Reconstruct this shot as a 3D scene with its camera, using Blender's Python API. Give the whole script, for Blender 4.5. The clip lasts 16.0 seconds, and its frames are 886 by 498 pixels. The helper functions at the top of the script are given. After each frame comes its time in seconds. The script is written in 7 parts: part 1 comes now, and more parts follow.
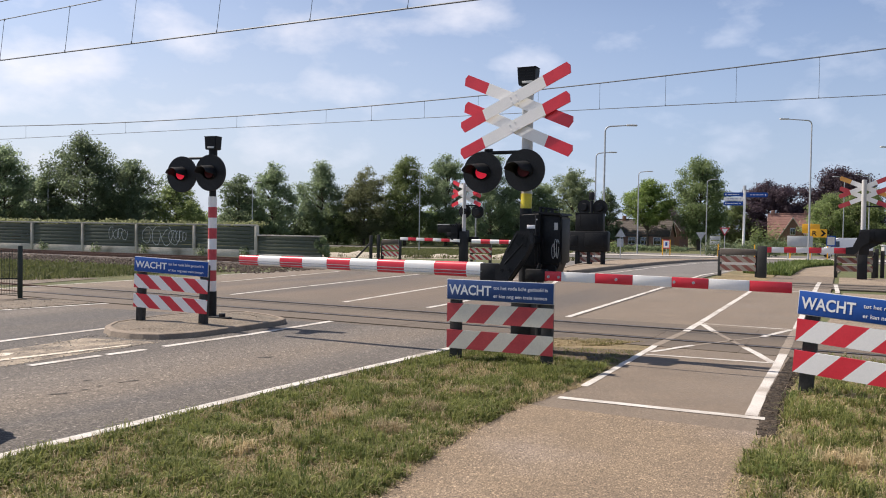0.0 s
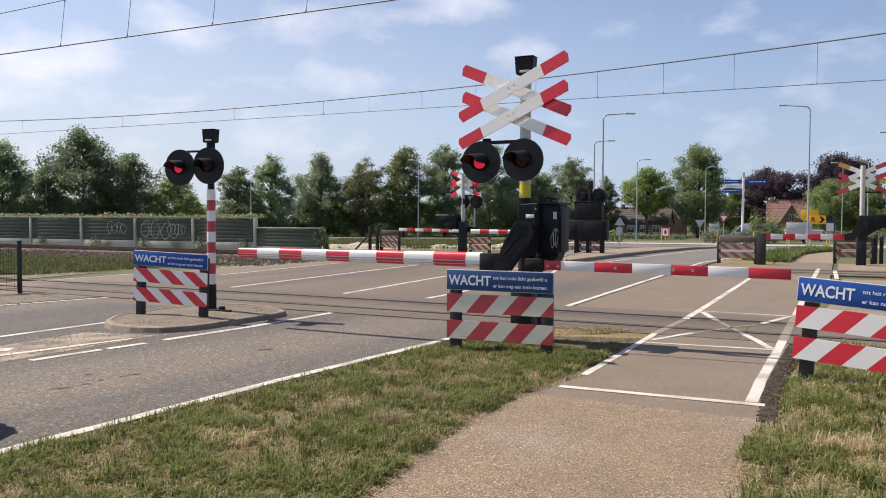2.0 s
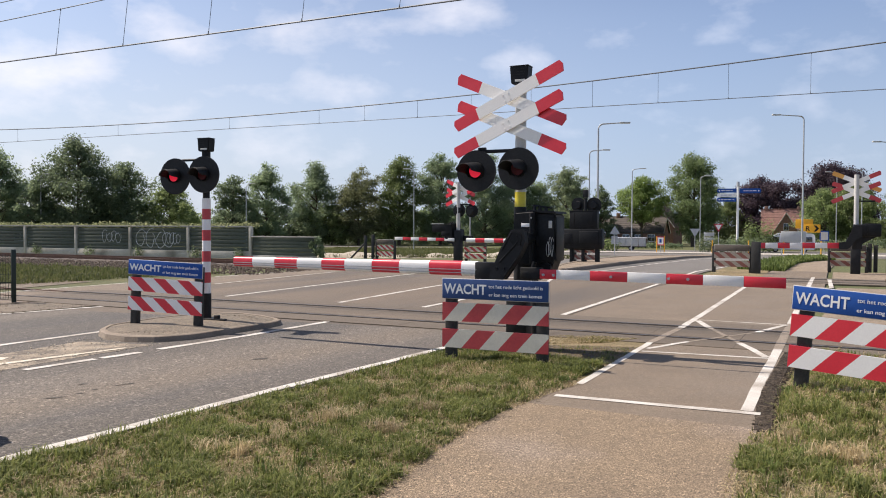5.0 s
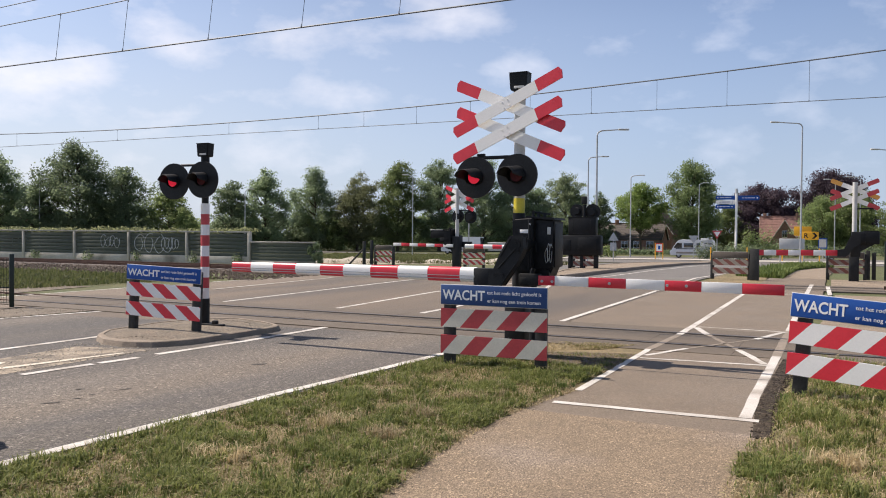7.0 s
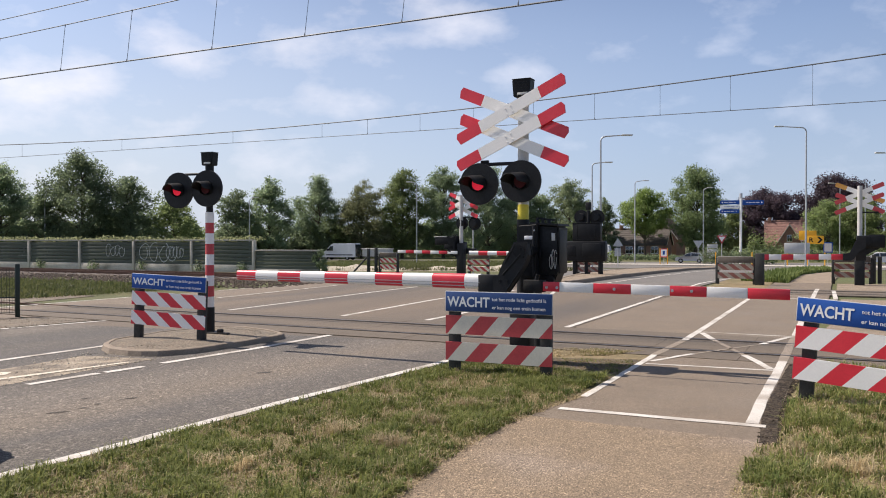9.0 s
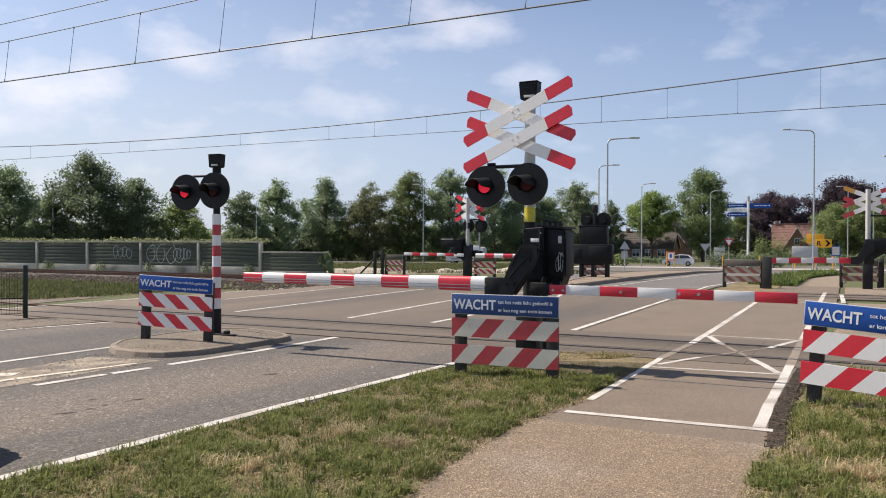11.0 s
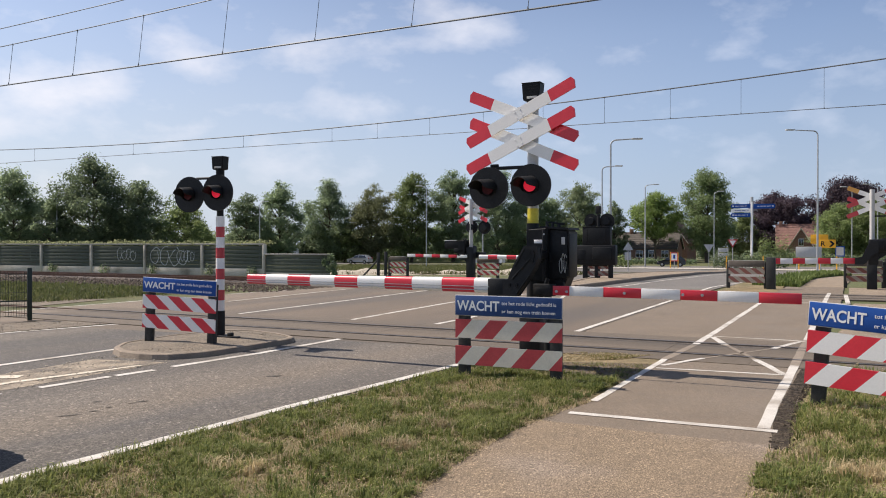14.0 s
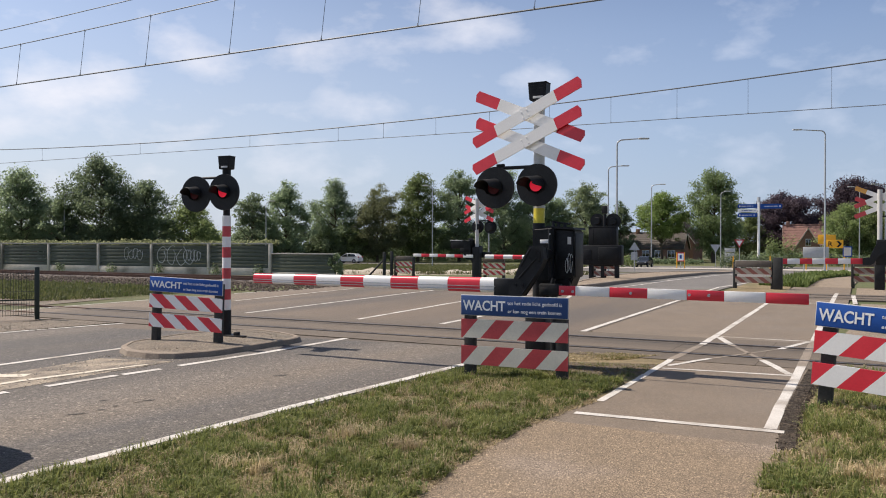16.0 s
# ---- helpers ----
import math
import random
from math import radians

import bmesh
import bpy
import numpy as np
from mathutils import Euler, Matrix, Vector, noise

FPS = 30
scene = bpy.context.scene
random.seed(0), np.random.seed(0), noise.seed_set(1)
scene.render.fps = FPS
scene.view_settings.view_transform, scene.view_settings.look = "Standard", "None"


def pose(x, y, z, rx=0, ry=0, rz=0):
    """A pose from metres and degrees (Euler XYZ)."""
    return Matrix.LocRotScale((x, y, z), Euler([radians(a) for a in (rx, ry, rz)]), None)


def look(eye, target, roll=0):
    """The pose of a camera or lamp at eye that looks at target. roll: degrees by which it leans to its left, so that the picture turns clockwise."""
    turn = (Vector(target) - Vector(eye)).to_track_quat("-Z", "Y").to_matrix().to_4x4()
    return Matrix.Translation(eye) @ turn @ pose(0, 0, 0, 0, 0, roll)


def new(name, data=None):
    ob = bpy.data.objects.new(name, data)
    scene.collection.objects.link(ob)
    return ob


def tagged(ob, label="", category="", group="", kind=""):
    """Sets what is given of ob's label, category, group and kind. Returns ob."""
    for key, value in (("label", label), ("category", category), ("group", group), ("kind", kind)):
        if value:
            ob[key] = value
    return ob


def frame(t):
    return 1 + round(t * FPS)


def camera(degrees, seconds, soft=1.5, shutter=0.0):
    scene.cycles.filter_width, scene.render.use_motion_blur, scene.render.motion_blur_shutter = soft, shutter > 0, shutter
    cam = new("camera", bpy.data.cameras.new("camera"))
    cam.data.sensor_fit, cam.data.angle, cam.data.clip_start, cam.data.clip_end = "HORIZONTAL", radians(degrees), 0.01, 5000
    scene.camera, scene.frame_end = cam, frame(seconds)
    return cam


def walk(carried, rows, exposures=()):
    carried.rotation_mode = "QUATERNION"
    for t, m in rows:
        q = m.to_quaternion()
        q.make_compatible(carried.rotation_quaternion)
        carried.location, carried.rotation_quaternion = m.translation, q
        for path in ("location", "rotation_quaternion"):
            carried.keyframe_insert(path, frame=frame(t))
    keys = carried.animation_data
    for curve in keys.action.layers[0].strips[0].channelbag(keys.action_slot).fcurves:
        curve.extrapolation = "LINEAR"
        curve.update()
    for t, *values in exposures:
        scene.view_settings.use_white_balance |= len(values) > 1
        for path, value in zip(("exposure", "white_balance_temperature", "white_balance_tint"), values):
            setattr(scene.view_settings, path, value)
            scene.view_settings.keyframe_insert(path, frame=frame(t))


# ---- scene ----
EYE = (0.0, 0.0, 1.6)
cam = camera(58, 16.0, 1.02)


def aim(yaw, pitch, roll):
    """The held camera: yaw to the right, pitch up, roll to its left, in degrees."""
    return pose(*EYE, 90 + pitch, 0, -yaw) @ pose(0, 0, 0, 0, 0, roll)


PATH = [
    (0, 0.000, -1.380, 0.900), (0.5, 0.028, -1.439, 0.655), (1, -0.004, -1.691, 0.416),
    (1.5, -0.004, -1.923, 0.336), (2, 0.064, -2.065, 0.271), (2.5, 0.086, -2.115, 0.314),
    (3, 0.255, -2.233, 0.211), (3.5, 0.356, -2.120, 0.088), (4, 0.327, -1.841, 0.195),
    (6.5, 0.471, -1.127, 0.381), (7, 0.475, -0.999, 0.467), (7.5, 0.399, -0.772, 0.369),
    (8, 0.305, -0.642, 0.072), (8.5, 0.315, -0.562, -0.033), (9, 0.162, -0.506, 0.039),
    (11.5, -0.458, -0.180, 0.187), (12, -0.625, 0.032, 0.191), (12.5, -0.621, 0.059, 0.227),
    (13, -0.605, 0.047, 0.227), (13.5, -0.534, -0.129, 0.159), (14, -0.531, -0.228, 0.039),
    (14.5, -0.820, -0.487, -0.203), (15, -1.064, -0.555, -0.256), (15.5, -1.107, -0.359, 0.110),
    (16, -0.958, -0.248, 0.116)]
walk(cam, [(t, aim(a, b, c)) for t, a, b, c in PATH],
     [(0, 0.36, 6500, 16), (4, 0.37, 6500, 16), (9, 0.34, 6500, 16), (12.5, 0.30, 6480, 15), (16, 0.24, 6480, 15)])

# ---- sky and sun ----
SUN_AZ, SUN_EL = -67.0, 52.0      # degrees, from +y towards +x; height
world = bpy.data.worlds.new("sky")
scene.world = world
world.use_nodes = True


def build_sky():
    nt = world.node_tree
    nt.nodes.clear()
    N, L = nt.nodes.new, nt.links.new
    out, bg = N("ShaderNodeOutputWorld"), N("ShaderNodeBackground")
    sky = N("ShaderNodeTexSky")
    sky.sky_type, sky.sun_disc = "NISHITA", False
    sky.sun_elevation, sky.sun_rotation = radians(SUN_EL), radians(SUN_AZ)
    sky.air_density, sky.dust_density, sky.ozone_density = 1.0, 1.2, 1.6
    co = N("ShaderNodeTexCoord")
    # thin haze and broken cumulus, denser towards the horizon
    sep = N("ShaderNodeSeparateXYZ")
    L(co.outputs["Generated"], sep.inputs[0])
    mp = N("ShaderNodeMapping")
    mp.inputs["Scale"].default_value = (7.5, 7.5, 15.0)
    mp.inputs["Location"].default_value = (0.35, 0.0, 0.2)
    L(co.outputs["Generated"], mp.inputs["Vector"])
    n1 = N("ShaderNodeTexNoise")
    n1.inputs["Scale"].default_value, n1.inputs["Detail"].default_value, n1.inputs["Roughness"].default_value = 1.6, 7, 0.55
    L(mp.outputs[0], n1.inputs["Vector"])
    # cumulus banks: bearing, height, breadth (radians), density
    total = n1.outputs["Fac"]
    flat = N("ShaderNodeVectorMath")
    flat.operation = "MULTIPLY"
    flat.inputs[1].default_value = (1, 1, 2.1)
    L(co.outputs["Generated"], flat.inputs[0])
    for az, el, wide, dense in ((-0.448, 0.185, 0.085, 0.34), (-0.31, 0.225, 0.07, 0.24), (-0.162, 0.235, 0.08, 0.24), (-0.13, 0.172, 0.075, 0.30), (0.012, 0.27, 0.09, 0.28), (0.103, 0.205, 0.06, 0.30),
                                (0.333, 0.225, 0.035, 0.13), (-0.20, 0.12, 0.07, 0.14), (0.43, 0.222, 0.03, 0.18), (0.37, 0.118, 0.035, 0.15), (-0.47, 0.14, 0.12, 0.14),
                                (-0.9, 0.25, 0.12, 0.3), (0.9, 0.2, 0.1, 0.3), (1.6, 0.3, 0.2, 0.3), (-1.9, 0.3, 0.2, 0.3), (2.6, 0.25, 0.2, 0.3), (0.3, 0.5, 0.15, 0.25), (-0.6, 0.6, 0.2, 0.25)):
        dist = N("ShaderNodeVectorMath")
        dist.operation = "DISTANCE"
        dist.inputs[1].default_value = (math.sin(az) * math.cos(el), math.cos(az) * math.cos(el), 2.1 * math.sin(el))
        L(flat.outputs[0], dist.inputs[0])
        fall = N("ShaderNodeMapRange")
        fall.interpolation_type = "SMOOTHSTEP"
        fall.inputs["From Min"].default_value, fall.inputs["From Max"].default_value = wide * 1.15, wide * 0.1
        fall.inputs["To Min"].default_value, fall.inputs["To Max"].default_value = 0.0, dense
        L(dist.outputs["Value"], fall.inputs["Value"])
        add = N("ShaderNodeMath")
        L(total, add.inputs[0]), L(fall.outputs[0], add.inputs[1])
        total = add.outputs[0]
    ramp = N("ShaderNodeValToRGB")
    ramp.color_ramp.elements[0].position, ramp.color_ramp.elements[1].position = 0.54, 0.98
    L(total, ramp.inputs["Fac"])
    haze = N("ShaderNodeMapRange")
    haze.inputs["From Min"].default_value, haze.inputs["From Max"].default_value = 0.34, -0.02
    haze.inputs["To Min"].default_value, haze.inputs["To Max"].default_value = 0.10, 0.85
    L(sep.outputs["Z"], haze.inputs["Value"])
    mul = N("ShaderNodeMath")
    mul.operation = "MULTIPLY"
    mul.inputs[1].default_value = 0.72
    L(ramp.outputs["Color"], mul.inputs[0])
    blue = N("ShaderNodeMixRGB")
    blue.blend_type = "MULTIPLY"
    blue.inputs["Fac"].default_value = 1.0
    blue.inputs["Color2"].default_value = (0.95, 1.02, 1.14, 1)
    L(sky.outputs[0], blue.inputs["Color1"])
    air = N("ShaderNodeMixRGB")
    air.inputs["Color2"].default_value = (6.2, 7.0, 8.1, 1)
    L(haze.outputs[0], air.inputs["Fac"]), L(blue.outputs[0], air.inputs["Color1"])
    mix = N("ShaderNodeMixRGB")
    mix.inputs["Color2"].default_value = (9.0, 9.2, 9.8, 1)
    L(mul.outputs[0], mix.inputs["Fac"]), L(air.outputs[0], mix.inputs["Color1"])
    # the air is brighter towards the sun
    side = N("ShaderNodeVectorMath")
    side.operation = "DOT_PRODUCT"
    side.inputs[1].default_value = (math.sin(radians(SUN_AZ)) * math.cos(radians(SUN_EL)), math.cos(radians(SUN_AZ)) * math.cos(radians(SUN_EL)), math.sin(radians(SUN_EL)))
    L(co.outputs["Generated"], side.inputs[0])
    gain = N("ShaderNodeMapRange")
    gain.inputs["From Min"].default_value, gain.inputs["From Max"].default_value = 0.10, 0.75
    gain.inputs["To Min"].default_value, gain.inputs["To Max"].default_value = 0.73, 0.97
    L(side.outputs["Value"], gain.inputs["Value"])
    high = N("ShaderNodeMapRange")
    high.inputs["From Min"].default_value, high.inputs["From Max"].default_value = 0.25, 0.85
    high.inputs["To Min"].default_value, high.inputs["To Max"].default_value = 1.0, 0.58
    L(sep.outputs["Z"], high.inputs["Value"])
    both = N("ShaderNodeMath")
    both.operation = "MULTIPLY"
    L(gain.outputs[0], both.inputs[0]), L(high.outputs[0], both.inputs[1])
    lit = N("ShaderNodeVectorMath")
    lit.operation = "SCALE"
    # and a deeper blue away from it
    away, tint, deep = N("ShaderNodeMapRange"), N("ShaderNodeMixRGB"), N("ShaderNodeVectorMath")
    away.inputs["From Min"].default_value, away.inputs["From Max"].default_value = 0.18, 0.52
    tint.inputs["Color1"].default_value, tint.inputs["Color2"].default_value = (0.94, 1.02, 1.09, 1), (1.03, 1.01, 0.97, 1)
    deep.operation = "MULTIPLY"
    L(side.outputs["Value"], away.inputs["Value"]), L(away.outputs[0], tint.inputs["Fac"])
    L(mix.outputs[0], deep.inputs[0]), L(tint.outputs[0], deep.inputs[1])
    L(deep.outputs[0], lit.inputs[0]), L(both.outputs[0], lit.inputs["Scale"])
    L(lit.outputs[0], bg.inputs["Color"])
    bg.inputs["Strength"].default_value = 0.1
    L(bg.outputs[0], out.inputs["Surface"])


build_sky()
sun = new("sun", bpy.data.lights.new("sun", "SUN"))
sun.data.energy, sun.data.angle, sun.data.color = 5.0, radians(0.55), (1.0, 0.92, 0.79)
_a, _e = radians(SUN_AZ), radians(SUN_EL)
sun.matrix_world = look((30 * math.sin(_a) * math.cos(_e), 30 * math.cos(_a) * math.cos(_e), 30 * math.sin(_e)), (0, 0, 0))


# ---- materials ----
def surf(name, c1, c2, scale=3.0, rough=0.7, metal=0.0, bump=0.0, bscale=60.0, fine=0.25, world_space=False,
         spec=0.5, c3=None, patch=0.6, stretch=(1, 1, 1), rvar=0.12, turn=0.0, chips=None, band=None):
    """Two colours mixed by a coarse noise, a fine grain over it, and relief."""
    m = bpy.data.materials.new(name)
    m.use_nodes = True
    nt = m.node_tree
    N, L = nt.nodes.new, nt.links.new
    b = nt.nodes["Principled BSDF"]
    if world_space:
        src = N("ShaderNodeNewGeometry").outputs["Position"]
    else:
        src = N("ShaderNodeTexCoord").outputs["Object"]
    mp = N("ShaderNodeMapping")
    mp.inputs["Scale"].default_value = stretch
    mp.vector_type = "TEXTURE" if turn else "POINT"
    if turn:
        mp.inputs["Rotation"].default_value = (0, 0, radians(turn))
        mp.inputs["Scale"].default_value = [1 / k for k in stretch]
    L(src, mp.inputs["Vector"])
    even = N("ShaderNodeMapping")
    L(src, even.inputs["Vector"])
    n1, n2 = N("ShaderNodeTexNoise"), N("ShaderNodeTexNoise")
    n1.inputs["Scale"].default_value, n1.inputs["Detail"].default_value, n1.inputs["Roughness"].default_value = scale, 5, 0.6
    n2.inputs["Scale"].default_value, n2.inputs["Detail"].default_value, n2.inputs["Roughness"].default_value = bscale, 4, 0.65
    L(mp.outputs[0], n1.inputs["Vector"]), L(even.outputs[0], n2.inputs["Vector"])
    r1 = N("ShaderNodeMapRange")
    r1.inputs["From Min"].default_value, r1.inputs["From Max"].default_value = 0.5 - 0.22 * patch / 0.6, 0.5 + 0.22 * patch / 0.6
    L(n1.outputs["Fac"], r1.inputs["Value"])
    mix = N("ShaderNodeMixRGB")
    mix.inputs["Color1"].default_value, mix.inputs["Color2"].default_value = (*c1, 1), (*c2, 1)
    L(r1.outputs[0], mix.inputs["Fac"])
    col = mix.outputs[0]
    if c3:
        n3 = N("ShaderNodeTexNoise")
        n3.inputs["Scale"].default_value, n3.inputs["Detail"].default_value = scale * 0.31, 4
        L(mp.outputs[0], n3.inputs["Vector"])
        r3 = N("ShaderNodeMapRange")
        r3.inputs["From Min"].default_value, r3.inputs["From Max"].default_value = 0.5, 0.68
        L(n3.outputs["Fac"], r3.inputs["Value"])
        m3 = N("ShaderNodeMixRGB")
        m3.inputs["Color2"].default_value = (*c3, 1)
        L(r3.outputs[0], m3.inputs["Fac"]), L(col, m3.inputs["Color1"])
        col = m3.outputs[0]
    if band:
        # dust and drips in a soft band between the wheel tracks: bearing, offset, half width, colour
        dot, off, size, soft, mb = N("ShaderNodeVectorMath"), N("ShaderNodeMath"), N("ShaderNodeMath"), N("ShaderNodeMapRange"), N("ShaderNodeMixRGB")
        dot.operation, off.operation, size.operation = "DOT_PRODUCT", "SUBTRACT", "ABSOLUTE"
        dot.inputs[1].default_value = (math.cos(radians(band[0])), -math.sin(radians(band[0])), 0)
        off.inputs[1].default_value = band[1]
        soft.interpolation_type = "SMOOTHSTEP"
        soft.inputs["From Min"].default_value, soft.inputs["From Max"].default_value = band[2], 0.05
        soft.inputs["To Max"].default_value = 0.8
        L(src, dot.inputs[0]), L(dot.outputs["Value"], off.inputs[0]), L(off.outputs[0], size.inputs[0]), L(size.outputs[0], soft.inputs["Value"])
        mb.inputs["Color2"].default_value = (*band[3], 1)
        L(soft.outputs[0], mb.inputs["Fac"]), L(col, mb.inputs["Color1"])
        col = mb.outputs[0]
    g = N("ShaderNodeMapRange")
    g.inputs["From Min"].default_value, g.inputs["From Max"].default_value = 0.36, 0.64
    g.inputs["To Min"].default_value, g.inputs["To Max"].default_value = 1 - fine, 1 + fine
    L(n2.outputs["Fac"], g.inputs["Value"])
    mm = N("ShaderNodeVectorMath")
    mm.operation = "SCALE"
    L(col, mm.inputs[0]), L(g.outputs[0], mm.inputs["Scale"])
    done = mm.outputs[0]
    if chips:
        # separate stone chips, each of its own lightness
        vo, sep, cr = N("ShaderNodeTexVoronoi"), N("ShaderNodeSeparateColor"), N("ShaderNodeMapRange")
        vo.inputs["Scale"].default_value = chips[0]
        L(even.outputs[0], vo.inputs["Vector"]), L(vo.outputs["Color"], sep.inputs[0])
        cr.inputs["To Min"].default_value, cr.inputs["To Max"].default_value = 1 - chips[1], 1 + chips[1]
        L(sep.outputs[0], cr.inputs["Value"])
        pale = N("ShaderNodeMapRange")
        pale.inputs["From Min"].default_value, pale.inputs["From Max"].default_value = 0.86, 0.96
        pale.inputs["To Min"].default_value, pale.inputs["To Max"].default_value = 1.0, chips[2]
        L(sep.outputs[1], pale.inputs["Value"])
        both, sc = N("ShaderNodeMath"), N("ShaderNodeVectorMath")
        both.operation, sc.operation = "MULTIPLY", "SCALE"
        L(cr.outputs[0], both.inputs[0]), L(pale.outputs[0], both.inputs[1])
        L(done, sc.inputs[0]), L(both.outputs[0], sc.inputs["Scale"])
        done = sc.outputs[0]
    L(done, b.inputs["Base Color"])
    rr = N("ShaderNodeMapRange")
    rr.inputs["To Min"].default_value, rr.inputs["To Max"].default_value = rough - rvar, min(1, rough + rvar)
    L(n1.outputs["Fac"], rr.inputs["Value"]), L(rr.outputs[0], b.inputs["Roughness"])
    b.inputs["Metallic"].default_value = metal
    b.inputs["Specular IOR Level"].default_value = spec
    if bump:
        bp = N("ShaderNodeBump")
        bp.inputs["Strength"].default_value, bp.inputs["Distance"].default_value = bump, 0.02
        L(n2.outputs["Fac"], bp.inputs["Height"]), L(bp.outputs[0], b.inputs["Normal"])
    return m


def leafy(name, c1, c2, trans=0.35):
    """Leaves, each of its own tint, that let some light through."""
    m = bpy.data.materials.new(name)
    m.use_nodes = True
    nt = m.node_tree
    N, L = nt.nodes.new, nt.links.new
    b = nt.nodes["Principled BSDF"]
    geo, oi = N("ShaderNodeNewGeometry"), N("ShaderNodeObjectInfo")
    mix = N("ShaderNodeMixRGB")
    mix.inputs["Color1"].default_value, mix.inputs["Color2"].default_value = (*c1, 1), (*c2, 1)
    L(geo.outputs["Random Per Island"], mix.inputs["Fac"])
    hs = N("ShaderNodeHueSaturation")
    r = N("ShaderNodeMapRange")
    r.inputs["To Min"].default_value, r.inputs["To Max"].default_value = 0.75, 1.25
    L(oi.outputs["Random"], r.inputs["Value"]), L(r.outputs[0], hs.inputs["Value"]), L(mix.outputs[0], hs.inputs["Color"])
    L(hs.outputs[0], b.inputs["Base Color"])
    b.inputs["Roughness"].default_value = 0.6
    b.inputs["Specular IOR Level"].default_value = 0.25
    tr = N("ShaderNodeBsdfTranslucent")
    L(hs.outputs[0], tr.inputs["Color"])
    ms = N("ShaderNodeMixShader")
    ms.inputs[0].default_value = trans
    L(b.outputs[0], ms.inputs[1]), L(tr.outputs[0], ms.inputs[2])
    L(ms.outputs[0], nt.nodes["Material Output"].inputs["Surface"])
    return m


def glow(name, col, strength):
    m = bpy.data.materials.new(name)
    m.use_nodes = True
    b = m.node_tree.nodes["Principled BSDF"]
    b.inputs["Base Color"].default_value = (*col, 1)
    b.inputs["Emission Color"].default_value, b.inputs["Emission Strength"].default_value = (*col, 1), strength
    return m


def glass(name, col, rough=0.05):
    m = bpy.data.materials.new(name)
    m.use_nodes = True
    b = m.node_tree.nodes["Principled BSDF"]
    b.inputs["Base Color"].default_value = (*col, 1)
    b.inputs["Roughness"].default_value, b.inputs["Specular IOR Level"].default_value = rough, 0.9
    b.inputs["Coat Weight"].default_value = 0.6
    return m


M_ASPHALT = surf("asphalt", (0.069, 0.064, 0.060), (0.108, 0.095, 0.080), 1.1, 0.85, bump=0.4, bscale=70, fine=0.62, world_space=True, c3=(0.150, 0.128, 0.104), stretch=(1, 0.10, 1), turn=-30, chips=(46, 0.36, 1.9), band=(31.3, -6.85, 0.72, (0.148, 0.122, 0.094)))
M_ASPHALT2 = surf("dusty_asphalt", (0.120, 0.096, 0.073), (0.182, 0.142, 0.105), 0.9, 0.85, bump=0.7, bscale=45, fine=0.4, world_space=True, c3=(0.092, 0.083, 0.074), stretch=(1, 0.14, 1), turn=-26)
M_PATH = surf("cycle_path_asphalt", (0.180, 0.135, 0.089), (0.238, 0.179, 0.117), 1.6, 0.9, bump=0.35, bscale=105, fine=0.85, world_space=True, c3=(0.235, 0.188, 0.146), chips=(80, 0.32, 1.7))
M_PATH2 = surf("crossing_asphalt", (0.152, 0.120, 0.088), (0.205, 0.162, 0.119), 1.3, 0.85, bump=0.4, bscale=90, fine=0.40, world_space=True, c3=(0.185, 0.152, 0.118), chips=(70, 0.12, 1.3))
M_PANEL = surf("crossing_panel", (0.100, 0.081, 0.061), (0.161, 0.128, 0.095), 1.5, 0.85, bump=0.4, bscale=70, fine=0.3, world_space=True, c3=(0.128, 0.106, 0.082), stretch=(0.12, 1, 1), turn=-27)
M_GROOVE = surf("dirt_filled_groove", (0.028, 0.022, 0.017), (0.060, 0.046, 0.035), 3, 0.9, fine=0.3, world_space=True)
M_FARROAD = surf("pale_worn_asphalt", (0.128, 0.120, 0.110), (0.178, 0.165, 0.150), 0.6, 0.9, bump=0.3, bscale=50, fine=0.3, world_space=True, c3=(0.15, 0.138, 0.122))
M_PALE = surf("pale_paving", (0.42, 0.39, 0.34), (0.52, 0.485, 0.43), 1.2, 0.9, bump=0.4, bscale=40, fine=0.2, world_space=True)
M_LINE = surf("road_paint", (0.50, 0.47, 0.42), (0.66, 0.63, 0.58), 5, 0.7, bump=0.3, bscale=70, fine=0.22, world_space=True, c3=(0.36, 0.32, 0.27))
M_LINE_OLD = surf("worn_road_paint", (0.20, 0.165, 0.125), (0.29, 0.24, 0.19), 6, 0.8, bump=0.3, bscale=70, fine=0.3, world_space=True)
M_LINE_DUST = surf("dusty_road_paint", (0.50, 0.43, 0.33), (0.72, 0.66, 0.55), 14, 0.8, bump=0.3, bscale=60, fine=0.2, world_space=True)
M_GROUND = surf("ground_grass", (0.066, 0.082, 0.026), (0.122, 0.116, 0.046), 0.7, 0.95, bump=0.8, bscale=25, fine=0.45, world_space=True, c3=(0.10, 0.12, 0.04))
M_SOIL = surf("verge_soil", (0.155, 0.125, 0.06), (0.30, 0.225, 0.125), 2.0, 0.95, bump=1.0, bscale=45, fine=0.45, world_space=True, c3=(0.13, 0.122, 0.05))
# brown stony soil, darkened for the shadow that lies on the patch
M_SOILD = surf("shaded_stony_soil", (0.085, 0.066, 0.045), (0.165, 0.128, 0.088), 4.0, 0.95, bump=1.0, bscale=50, fine=0.5, world_space=True)
M_DIRT = surf("gravel_dirt", (0.21, 0.165, 0.118), (0.32, 0.255, 0.187), 1.6, 0.95, bump=0.9, bscale=55, fine=0.4, world_space=True)
